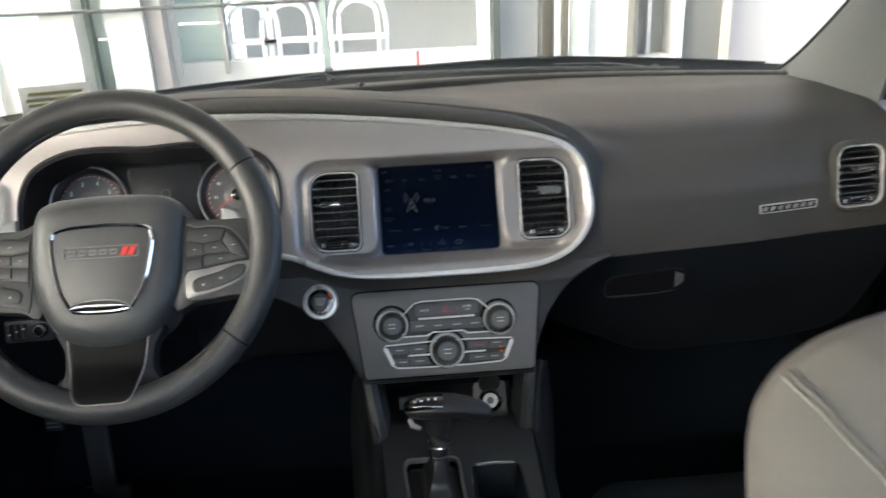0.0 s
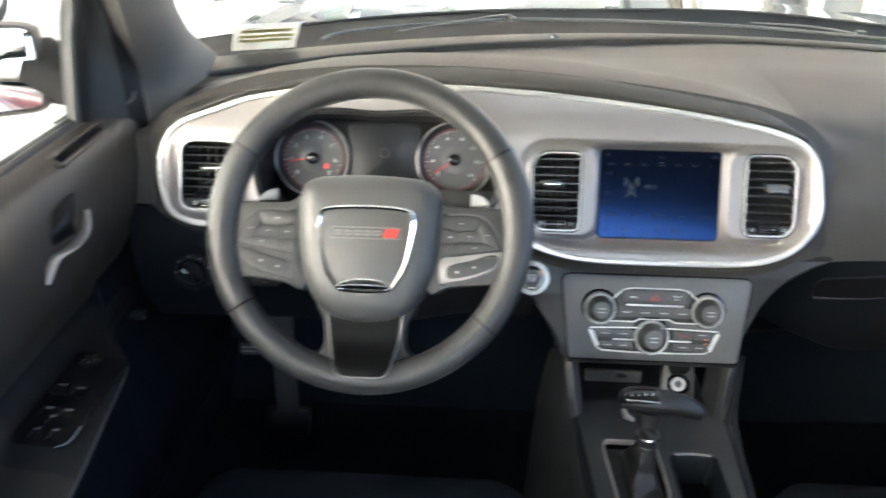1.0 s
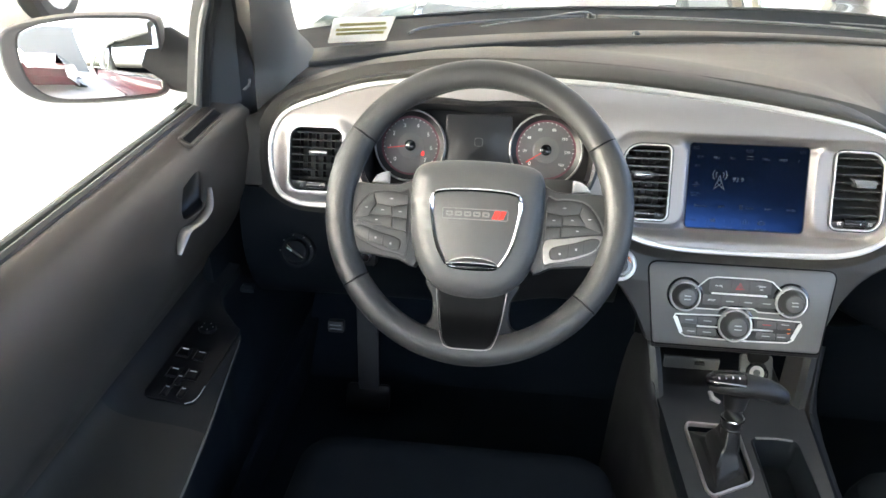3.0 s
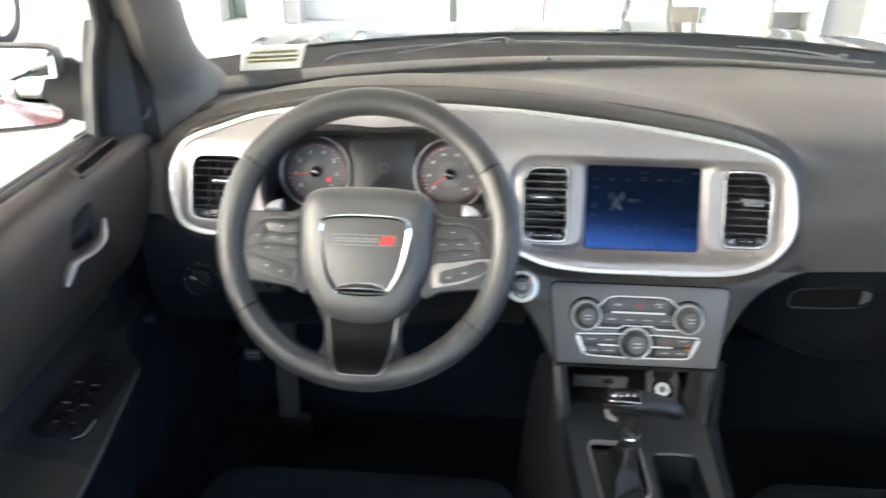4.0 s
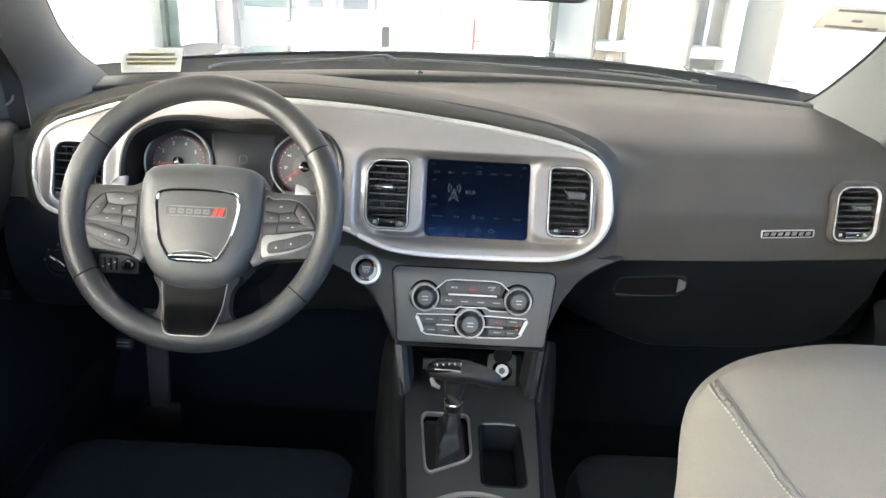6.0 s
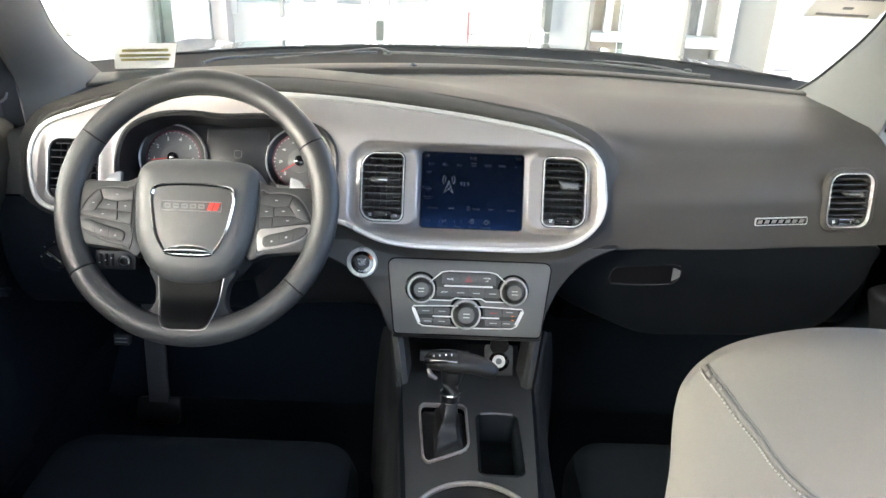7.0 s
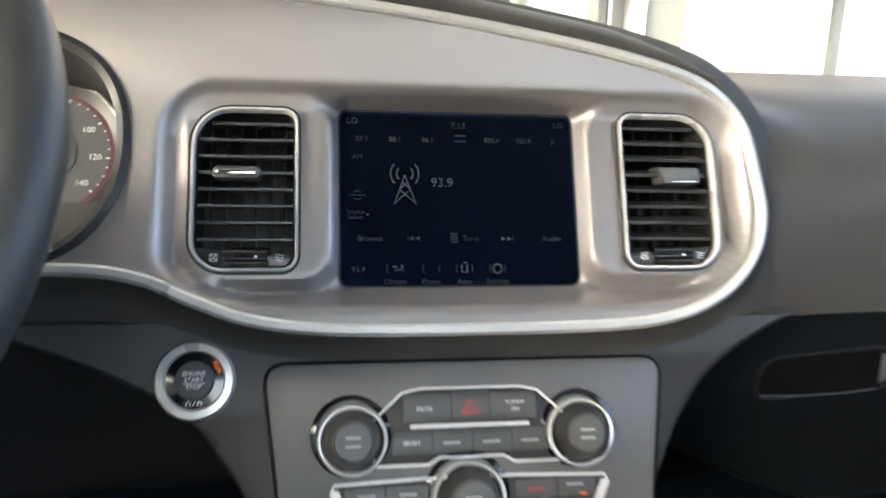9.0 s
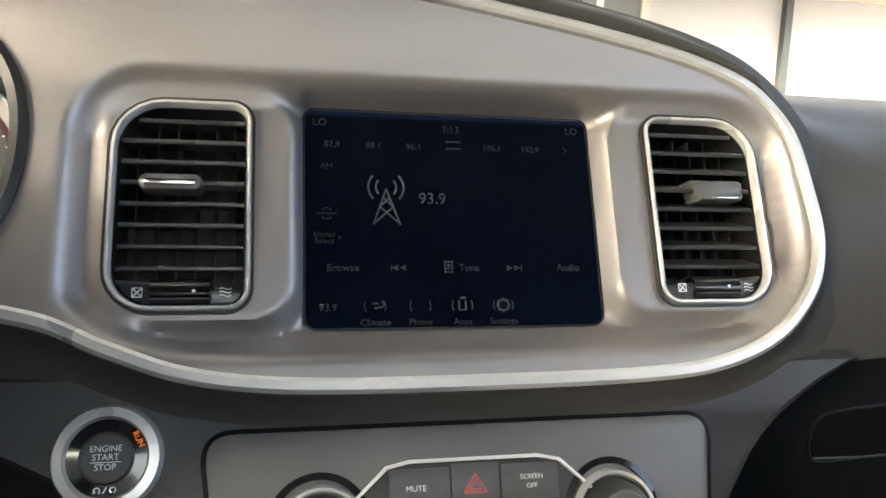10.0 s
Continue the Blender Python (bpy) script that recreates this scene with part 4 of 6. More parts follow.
def gauge(u, v, numerals, needle, warn, label):
    g = part("gauge", lathe([(0.0, -0.004), (0.052, -0.004), (0.052, 0.0), (0.0, 0.0)], gm2 := FACE @ pose(u, v, -0.066), 48), M_DIAL, cl, label)
    part("gauge_ring", lathe([(0.0568, -0.006), (0.0598, -0.006), (0.0602, 0.007), (0.0585, 0.0095), (0.0568, 0.0075)], gm2, 56), M_RING, g, "bright metal ring")
    part("gauge_wall", lathe([(0.0488, -0.005), (0.0572, -0.005), (0.0572, 0.0052), (0.0490, 0.0010)], gm2, 56), M_BLACK, g, "sloping black gauge wall")
    part("red_band", ring(circle(0, 0, 0.0475, 48), [(-0.0020, 0.0002), (-0.0020, 0.0008), (0.0016, 0.0008), (0.0016, 0.0002)], gm2), M_REDDIM, g, "thin red band")
    part("inner_disc", lathe([(0.0, 0.0005), (0.0215, 0.0005), (0.0215, 0.002), (0.019, 0.0026), (0.0, 0.0026)], gm2, 36), M_PANEL, g)
    n = len(numerals)
    for i, body in enumerate(numerals):
        a = radians(222 - 264 * i / (n - 1))
        text("numeral", body, 0.0095 if len(body) == 1 else 0.0066, gm2 @ pose(0.0345 * math.cos(a), 0.0345 * math.sin(a), 0.0004), M_MARK, g)
    for i in range(4 * (n - 1) + 1):
        a = radians(222 - 264 * i / (4 * (n - 1)))
        l = 0.0425 if i % 4 == 0 else 0.0440
        stroke([(l * math.cos(a), l * math.sin(a)), (0.0462 * math.cos(a), 0.0462 * math.sin(a))], gm2 @ pose(0, 0, 0.0003), 0.0005, M_MARK, g, "tick")
    a = radians(needle)
    stroke([(0.006 * math.cos(a), 0.006 * math.sin(a)), (0.038 * math.cos(a), 0.038 * math.sin(a))], gm2 @ pose(0, 0, 0.006), 0.0008, M_NEEDLE, g, "needle")
    part("needle_hub", lathe([(0.0, 0.002), (0.0095, 0.002), (0.009, 0.0085), (0.007, 0.0095), (0.0, 0.0095)], gm2, 28), M_GLOSS, g)
    part("warning_lamp", plate(rrect(warn[0] - 0.003, warn[0] + 0.003, warn[1] - 0.004, warn[1] + 0.004, 0.002, 3), 0.0004, 0.001, gm2, 0.0002), warn[2], g, "lit warning symbol")


gauge(-0.531, -0.020, "01234567", 188, (0.021, -0.012, M_WARNRED), "rev counter")
gauge(-0.307, -0.017, ("0", "20", "40", "60", "80", "100", "120", "140"), 214, (-0.014, 0.002, M_LAMPGRN), "speedometer")
part("centre_display", plate(rrect(-0.474, -0.364, -0.07, 0.036, 0.006), -0.076, -0.068, FACE), M_CLUSTERLCD, cl, "dark grey centre display")
part("display_mark", ring(rrect(-0.425, -0.411, -0.016, -0.002, 0.004, 3), [(0, -0.0682), (0, -0.0676), (-0.0008, -0.0676), (-0.0008, -0.0682)], FACE), M_GREYLOGO, cl)

# ---- steering wheel ----
wheel = thing("steering_wheel", WHEEL @ Vector((0, 0, -0.06)), "black leather steering wheel with a chrome-ringed hub", "steering wheel")
RIM_R, RIM_T = 0.1795, 0.0185
HUBM = WHEEL @ pose(0, -0.0075, 0)
rows = []
for i in range(120):
    a = 2 * math.pi * i / 120
    deg = math.degrees(a) % 360
    # thicker grips at the upper sides
    grip = 1.0 + 0.07 * (math.exp(-((deg - 20) / 18) ** 2) + math.exp(-((deg - 160) / 18) ** 2))
    seam = 1.0
    for s in (31, 149, 213, 322):
        seam -= 0.05 * math.exp(-((deg - s) / 0.9) ** 2)
    row = []
    for j in range(20):
        b = 2 * math.pi * j / 20
        rr, hh = RIM_T * grip * seam * math.cos(b), RIM_T * 0.92 * seam * math.sin(b)
        row.append(WHEEL @ Vector(((RIM_R + rr) * math.cos(a), (RIM_R + rr) * math.sin(a), hh)))
    rows.append(row)
rim = part("rim", grid(rows, loop_u=True, loop_v=True), M_LEATHER, wheel, "black leather rim")
for s in (31, 149, 213, 322):
    a = radians(s)
    pts = [WHEEL @ Vector(((RIM_R + RIM_T * 0.985 * math.cos(b)) * math.cos(a), (RIM_R + RIM_T * 0.985 * math.cos(b)) * math.sin(a), RIM_T * 0.905 * math.sin(b))) for b in np.linspace(0, 2 * math.pi, 24, endpoint=False)]
    part("rim_seam", tube(pts, 0.0013, 6, True), M_INSERT, rim)
st_pts = []
for i in range(46):
    a = radians(52 + 76 * i / 45)
    seg = [WHEEL @ Vector(((RIM_R - RIM_T * 0.99) * math.cos(a + k), (RIM_R - RIM_T * 0.99) * math.sin(a + k), 0.004)) for k in (0, 0.011)]
    st_pts.append(tube(seg, 0.0006, 4))
part("stitching", join(*st_pts), M_THREAD, rim, "grey stitches inside the rim", kind="stuff")

hub_o = spline([(-0.084, 0.050), (-0.070, 0.066), (-0.04, 0.071), (0.0, 0.0725), (0.04, 0.071), (0.070, 0.066), (0.084, 0.050), (0.0855, 0.01), (0.080, -0.04), (0.064, -0.076), (0.038, -0.098), (0.0, -0.104),
                (-0.038, -0.098), (-0.064, -0.076), (-0.080, -0.04), (-0.0855, 0.01)][::-1], 6, True)
prof = [(0.0, -0.05), (0.001, -0.012), (0.0, 0.004), (-0.004, 0.012), (-0.011, 0.0175)]
rows = [shift(HUBM, [(u, v, h) for u, v in offset(hub_o, d)]) for d, h in prof]
inner = offset(hub_o, -0.011)
rows += [shift(HUBM, [(u * f, v * f, h) for u, v in inner]) for f, h in ((0.93, 0.0205), (0.84, 0.0224))]
rows += [shift(HUBM, [(u * f, v * f, 0.0226 + 0.003 * (0.84 - f)) for u, v in inner]) for f in (0.66, 0.33, 0.02)]
hub = part("airbag_cover", grid(rows, loop_u=True, cap=True), M_WHEELPAD, wheel, "grained grey-black airbag cover")
sh_o = spline([(-0.050, 0.032), (0.0, 0.035), (0.050, 0.032), (0.061, 0.022), (0.060, 0.0), (0.052, -0.034), (0.040, -0.056), (0.030, -0.064), (0.0, -0.066), (-0.030, -0.064), (-0.040, -0.056), (-0.052, -0.034), (-0.060, 0.0),
               (-0.061, 0.022)][::-1], 6, True)
sh_o = np.array([(u * 0.91, 0.0317 + (v - 0.035) * 0.985) for u, v in sh_o])
SHM = HUBM @ pose(0, 0, 0.0215)
part("chrome_shield", ring(sh_o, [(0.0022, 0), (0.0020, 0.004), (0.0, 0.0058), (-0.0022, 0.004), (-0.0024, 0)], SHM), M_CHROME, hub, "chrome shield outline")
part("shield_pad", plate(offset(sh_o, -0.002), 0, 0.0032, SHM, 0.001), M_WHEELPAD, hub)
rows = []
for q in np.linspace(0, 1, 9):
    top, bot = [(-0.034, -0.0585), (-0.028, -0.0505), (-0.014, -0.0458), (0.0, -0.0450), (0.014, -0.0458), (0.028, -0.0505), (0.034, -0.0585)], [(-0.034, -0.0600), (-0.028, -0.0612), (-0.014, -0.0620), (0.0, -0.0622), (0.014, -0.0620), (0.028, -0.0612), (0.034, -0.0600)]
    rows.append([SHM @ Vector((*((1 - q) * p0 + q * p1 - np.array((0, 0.0055))), 0.0022 + 0.0062 * math.sin(math.pi * q) ** 0.7)) for p0, p1 in zip(spline(bot, 4), spline(top, 4))])
part("chrome_chin", grid(rows), M_CHROME, hub, "domed chrome chin piece")
part("badge_frame", ring(rrect(-0.0415, 0.0405, -0.0055, 0.0075, 0.002), [(0.0006, 0.003), (0.0006, 0.0042), (-0.0006, 0.0042), (-0.0006, 0.003)], SHM), M_GREYLOGO, hub)
for i in range(5):
    u = -0.0375 + i * 0.0115
    part("relief_block", ring(rrect(u, u + 0.0092, -0.0022, 0.0042, 0.0016, 3), [(0, 0.003), (0, 0.0042), (-0.0022, 0.0042), (-0.0022, 0.003)], SHM), M_GREYLOGO, hub)
for i in range(2):
    u = 0.0205 + i * 0.0080
    part("red_slash", plate(np.array([(u, -0.0042), (u + 0.0066, -0.0042), (u + 0.0104, 0.0064), (u + 0.0038, 0.0064)]), 0.003, 0.0042, SHM, 0.0003), M_RED, hub, "red slash", smooth=False)

for s in (-1, 1):
    def side(pts):
        q = [(s * u, v) for u, v in pts]
        return np.array(q if s > 0 else q[::-1])
    spoke_o = spline(side([(0.072, -0.062), (0.10, -0.060), (0.135, -0.056), (0.160, -0.052), (0.170, -0.030), (0.172, 0.020), (0.164, 0.036), (0.13, 0.037), (0.10, 0.038), (0.072, 0.042)]), 4, True)
    sp = part("spoke", plate(spoke_o, -0.022, 0.004, HUBM, 0.005), M_LEATHER, wheel, "side spoke with buttons")
    pod_o = spline(side([(0.087, -0.0545), (0.10, -0.0535), (0.125, -0.0485), (0.150, -0.0375), (0.1605, -0.024), (0.162, -0.0115), (0.152, 0.010), (0.137, 0.0250), (0.117, 0.0285), (0.10, 0.0275), (0.087, 0.0255)]), 4, True)
    # Right spoke toned brighter than the left: its glare is in the colour.
    part("pod_outline", ring(pod_o, [(0.0010, 0.003), (0.0010, 0.0056), (-0.0008, 0.0056), (-0.0008, 0.003)], HUBM), M_STACK if s < 0 else M_KEY, sp)
    part("pod_bed", plate(pod_o, 0.0, 0.0042, HUBM, 0.001), M_BLACK, sp)
    low = spline(side([(0.0885, -0.0535), (0.10, -0.0525), (0.124, -0.0475), (0.149, -0.0368), (0.1590, -0.0235), (0.1585, -0.0150), (0.110, -0.0218), (0.0885, -0.0265)]), 4, True)
    part("lower_plate", plate(low, 0.0, 0.0052, HUBM, 0.0010), M_WHEELPAD if s < 0 else M_SPOKEGLARE, sp, "lower spoke plate")
    for pts, mark in (([(0.0885, 0.0112), (0.109, 0.0078), (0.129, 0.0105), (0.1335, 0.0235), (0.117, 0.0265), (0.0885, 0.0235)], 1), ([(0.158, -0.0110), (0.150, 0.008), (0.1348, 0.0222), (0.1304, 0.0100), (0.1405, -0.0075)], 1),
                      ([(0.1385, -0.0040), (0.1286, 0.0096), (0.1095, 0.0068), (0.1095, -0.0040)], 1), ([(0.1082, 0.0068), (0.0885, 0.0098), (0.0885, -0.0072), (0.1082, -0.0056)], 1),
                      ([(0.1568, -0.0124), (0.1395, -0.0058), (0.1082, -0.0070), (0.1085, -0.0195)], 1), ([(0.1068, -0.0074), (0.0885, -0.0088), (0.0885, -0.0240), (0.1068, -0.0208)], 0)):
        q = side(pts)
        area = sum(a[0] * b[1] - b[0] * a[1] for a, b in zip(q, np.roll(q, -1, 0)))
        q = q if area > 0 else q[::-1]
        k = part("wheel_button", plate(offset(q, -0.0001), 0.0, 0.0064, HUBM, 0.0008), M_POD, sp)
        c = np.mean(q, 0)
        if mark:
            part("print_mark", plate(rrect(c[0] - 0.0020, c[0] + 0.0020, c[1] - 0.0006, c[1] + 0.0006, 0.0004, 2), 0.0060, 0.0066, HUBM, 0.0002), M_KEYPRINT, k)
    pill = spline(side([(0.1560, -0.0225), (0.150, -0.0335), (0.128, -0.0425), (0.104, -0.0480), (0.0965, -0.0460), (0.0985, -0.0345), (0.125, -0.0270), (0.147, -0.0200)]), 5, True)
    area = sum(a[0] * b[1] - b[0] * a[1] for a, b in zip(pill, np.roll(pill, -1, 0)))
    pill = pill if area > 0 else pill[::-1]
    part("button_gap", plate(offset(pill, 0.0008), 0.0, 0.0055, HUBM, 0.0005), M_BLACK, sp)
    pb = part("wheel_button", plate(pill, 0.0, 0.0072, HUBM, 0.0012), M_POD, sp)
    for u, v in ((0.118, -0.0375), (0.137, -0.0315)):
        part("button_gap", box(*sorted((s * u - 0.0004, s * u + 0.0004)), v - 0.0085, v + 0.0085, 0.0066, 0.0074, HUBM, 0.0002), M_BLACK, pb)
    for u, v in ((0.108, -0.041), (0.128, -0.0345)):
        part("print_mark", plate(rrect(s * u - 0.0014, s * u + 0.0014, v - 0.0014, v + 0.0014, 0.0008, 2), 0.0066, 0.0074, HUBM, 0.0002), M_KEYPRINT, pb)
    pad = side([(0.121, 0.034), (0.145, 0.034), (0.143, 0.040), (0.139, 0.0450), (0.133, 0.0485), (0.128, 0.0500), (0.1215, 0.0505)])
    part("shift_paddle", plate(pad, -0.034, -0.026, WHEEL, 0.003), M_RING, wheel, "silver shift paddle")

leg_h = [(0.054, -0.085), (0.0505, -0.115), (0.0495, -0.134), (0.0525, -0.144), (0.060, -0.1495), (0.072, -0.1495), (0.074, -0.158), (0.05, -0.172)]
leg_o = spline([(-u, v) for u, v in leg_h] + leg_h[::-1], 5, True)
# Darker than the rim's leather: the hub's shade is put into the colour.
legp = part("lower_spoke", plate(leg_o, -0.020, -0.001, WHEEL, 0.005), M_KNEE, wheel, "lower spoke, darkened for the hub's shade")


def spoke_h(v):
    return 0.0032 + 0.0150 * ease(-0.130, -0.172, v)


rows = []
for v in np.linspace(-0.095, -0.1745, 16):
    hw_ = np.interp(v, [-0.176, -0.174, -0.166, -0.140, -0.095], [0.020, 0.024, 0.032, 0.0385, 0.0445])
    rows.append([WHEEL @ Vector((k * hw_, v, spoke_h(v) - (0.006 if abs(k) == 1 else 0.0))) for k in (-1, -0.97, -0.5, 0, 0.5, 0.97, 1)])
part("dark_insert", grid(rows), M_DISH, legp, "glossy dark insert")
u_line = spline([(-0.0455, -0.098), (-0.040, -0.140), (-0.033, -0.166), (-0.024, -0.1745), (0.0, -0.1755), (0.024, -0.1745), (0.033, -0.166), (0.040, -0.140), (0.0455, -0.098)], 6)
part("chrome_line", tube(shift(WHEEL, [(u, v, spoke_h(v) + 0.0002) for u, v in u_line]), 0.0007, 6), M_BEZEL, legp, "thin chrome line")
col = thing("steering_column", (-0.396, -0.1, 0.80), "black plastic steering column shroud", "steering column")
part("shroud", tube([WHEEL @ Vector((0, -0.01, -0.04)), WHEEL @ Vector((0, -0.012, -0.10)), WHEEL @ Vector((0, -0.015, -0.24))], [0.055, 0.062, 0.07], 20), M_BLACK, col)
part("stalk", tube([WHEEL @ Vector((-0.04, -0.02, -0.07)), WHEEL @ Vector((-0.13, -0.035, -0.065)), WHEEL @ Vector((-0.165, -0.05, -0.06))], [0.006, 0.008, 0.009], 10), M_BLACK, col)

# ---- lamp switch and small controls on the knee panel ----
ls = thing("headlamp_switch", (-0.703, -0.09, 0.74), "black round headlamp switch on the knee panel", "switch")
lsm = pose(-0.703, -0.088, 0.74, 74, 0, 0)
part("bezel_ring", lathe([(0.02, -0.02), (0.029, -0.02), (0.029, 0.004), (0.024, 0.006), (0.02, 0.003)], lsm, 28), M_LOWSHADE, ls)
part("knob", lathe([(0, 0), (0.019, 0), (0.018, 0.010), (0.015, 0.012), (0, 0.012)], lsm, 24), M_LOWSHADE, ls)
gr_ = part("grip", box(-0.003, 0.003, -0.017, 0.017, 0.010, 0.018, lsm @ pose(0, 0, 0, 0, 0, 55)), M_GLOSS, ls)
part("pointer", box(-0.0008, 0.0008, 0.004, 0.014, 0.018, 0.0185, lsm @ pose(0, 0, 0, 0, 0, 55), 0.0002), M_MARK, gr_)
for a in (20, 60, 100, 140, 180):
    part("print_mark", plate(circle(0.0265 * math.cos(radians(a)), 0.0265 * math.sin(radians(a)), 0.0013, 8), 0.004, 0.0062, lsm, 0.0003), M_GREYLOGO, ls)
dm_ = thing("dimmer_switch", (-0.587, -0.09, 0.739), "small black dimmer switch with round knob", "switch")
dmm = pose(-0.605, -0.090, 0.739, 74, 0, 0)
part("plate", plate(rrect(-0.034, 0.034, -0.016, 0.016, 0.004), -0.02, 0.002, dmm), M_BLACK, dm_)
kn_ = part("knob", lathe([(0, 0), (0.0105, 0), (0.010, 0.008), (0.0075, 0.009), (0, 0.008)], dmm @ pose(0.018, 0, 0.002), 20), M_GLOSS, dm_)
# Pale ring painted on the knob as its glint.
part("knob_glint", lathe([(0.0070, 0.0086), (0.0078, 0.0086), (0.0078, 0.0094), (0.0070, 0.0094)], dmm @ pose(0.018, 0, 0.002), 20), M_PANEL, kn_)
for i in range(3):
    sl_ = part("slider", box(-0.028 + 0.010 * i, -0.022 + 0.010 * i, -0.011, 0.011, 0.0, 0.006, dmm), M_BLACK, dm_)
    part("slider_mark", box(-0.0265 + 0.010 * i, -0.0235 + 0.010 * i, -0.001 + 0.004 * (i - 1), 0.001 + 0.004 * (i - 1), 0.006, 0.0066, dmm, 0.0002), M_MARK, sl_)

# ---- centre console ----
con = thing("centre_console", (0.0, -0.35, 0.3), "dark centre console with a bright cup holder rim", "console")
CZ = 0.560
rows = []
for y in np.linspace(-0.145, -0.75, 24):
    hw = np.interp(y, [-0.75, -0.45, -0.145], [0.105, 0.102, 0.122])
    cx = 0.004
    rows.append([(cx - hw - 0.012, y, 0.30), (cx - hw - 0.006, y, 0.50), (cx - hw, y, CZ - 0.012), (cx - hw + 0.003, y, CZ - 0.005), (cx - hw + 0.0092, y, CZ - 0.0015)])
part("side_panel", grid(rows), M_LOWSHADE, con)
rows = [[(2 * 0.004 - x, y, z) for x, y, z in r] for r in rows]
part("side_panel", grid(rows), M_LOWSHADE, con)
for s in (-1, 1):
    rows = []
    for y, z, xi, xo, drop in ((-0.118, 0.647, 0.130, 0.152, 0.03), (-0.135, 0.62, 0.124, 0.148, 0.035), (-0.155, 0.585, 0.119, 0.144, 0.04), (-0.176, 0.560, 0.114, 0.142, 0.03), (-0.23, 0.551, 0.110, 0.136, 0.02), (-0.32, 0.547, 0.104, 0.130, 0.02), (-0.45, 0.545, 0.102, 0.128, 0.02), (-0.75, 0.545, 0.105, 0.130, 0.02)):
        yb_ = y + drop
        rows.append([(0.004 + s * (xi - 0.004), y + 0.012, z - 0.02), (0.004 + s * xi, y, z), (0.004 + s * (xi + 0.006), y - 0.001, z - 0.001), (0.004 + s * (xi + 0.55 * (xo - xi)), y + 0.25 * drop, z - 0.008),
                     (0.004 + s * xo, yb_, z - 0.03), (0.004 + s * (xo + 0.012), yb_ + 0.01, z - 0.14), (0.004 + s * (xo + 0.022), yb_ + 0.02, 0.27)])
    part("flank", grid([[tuple(q) for q in spline(r, 3)] for r in rows]), M_KNEE, con, "charcoal outer flank")
BOOT_CORNERS = [Vector(c) for c in ((-0.0765, -0.2245), (0.0, -0.2255), (0.003, -0.336), (-0.066, -0.374))]
boot_o = []
for p, q in rrect(0, 1, 0, 1, (0.13, 0.13, 0.17, 0.15), 6):
    top, low = BOOT_CORNERS[0].lerp(BOOT_CORNERS[1], p), BOOT_CORNERS[3].lerp(BOOT_CORNERS[2], p)
    boot_o.append(low.lerp(top, q))
boot_o = np.array([tuple(c) for c in boot_o])
tray_o = rrect(0.018, 0.082, -0.392, -0.246, 0.012)
F2, Y2 = np.meshgrid(np.linspace(-1, 1, 70), np.arange(-0.75, -0.13, 0.0035))
hw2 = np.interp(Y2, [-0.75, -0.45, -0.145], [0.0955, 0.0925, 0.1125])
U2 = 0.004 + F2 * hw2
cup_o = np.array([(0.004 + 0.085 * math.cos(a), -0.50 + 0.085 * math.sin(a)) for a in np.linspace(0, 2 * math.pi, 48, endpoint=False)])
k2 = ~inside(boot_o, U2, Y2) & ~inside(tray_o, U2, Y2) & ~inside(cup_o, U2, Y2)
ix = -np.ones(U2.shape, int)
ix[k2] = np.arange(k2.sum())
vv = [(U2[i, j], Y2[i, j], CZ) for i, j in np.argwhere(k2)]
ff = [tuple(int(k) for k in q) for i in range(U2.shape[0] - 1) for j in range(U2.shape[1] - 1) for q in [(ix[i, j], ix[i, j + 1], ix[i + 1, j + 1], ix[i + 1, j])] if min(q) >= 0]
part("top_plate", (vv, ff), M_CONSOLE, con, "satin charcoal top plate")
TOPM = pose(0, 0, CZ)
part("boot_trim", ring(boot_o, [(0.0020, -0.002), (0.0020, 0.003), (0.0, 0.0042), (-0.0018, 0.003), (-0.0018, -0.004)], TOPM), M_BEZEL, con, "satin silver boot surround")
part("tray", join(ring(tray_o, [(0.003, 0.0), (0.001, 0.002), (-0.002, -0.002), (-0.005, -0.05)], TOPM, False), plate(offset(tray_o, -0.004), -0.056, -0.05, TOPM)), M_LOWSHADE, con, "black coin tray")
part("tray_lip", tube([(0.024, -0.247, CZ + 0.002), (0.05, -0.246, CZ + 0.003), (0.076, -0.247, CZ + 0.002)], 0.002, 6), M_PANEL, con)
part("cup_holder", join(ring(cup_o, [(0.004, 0.001), (-0.002, -0.002), (-0.01, -0.07)], TOPM, False), plate(offset(cup_o, -0.009), -0.075, -0.07, TOPM)), M_BLACK, con)
part("cup_rim", ring(cup_o, [(0.006, 0.0), (0.006, 0.004), (0.002, 0.006), (-0.001, 0.004), (-0.001, 0.0)], TOPM), M_BEZEL, con, "bright cup holder rim")

# open cubby under the panel
cub = thing("cubby", (0, -0.08, 0.55), "open storage cubby under the control panel", "storage")
for s in (-1, 1):
    ptsq = [(s * 0.130, -0.125, 0.645), (s * 0.122, -0.150, 0.60), (s * 0.116, -0.165, 0.558)]
    rows = []
    for x, y, z in ptsq:
        rows.append([(x - s * 0.022, y + 0.06, z), (x - s * 0.018, y + 0.002, z), (x - s * 0.010, y - 0.006, z), (x, y - 0.002, z), (x + s * 0.004, y + 0.06, z)])
    part("side_post", grid(rows), M_STACK, cub, "satin black side post")
part("back_wall", box(-0.125, 0.125, 0.02, 0.03, 0.55, 0.66), M_BLACK, cub)
part("floor_mat", box(-0.11, 0.11, -0.150, 0.02, 0.525, 0.533), M_BLACK, cub)
part("top_lip", box(-0.126, 0.126, -0.140, -0.05, 0.636, 0.646), M_BLACK, cub)
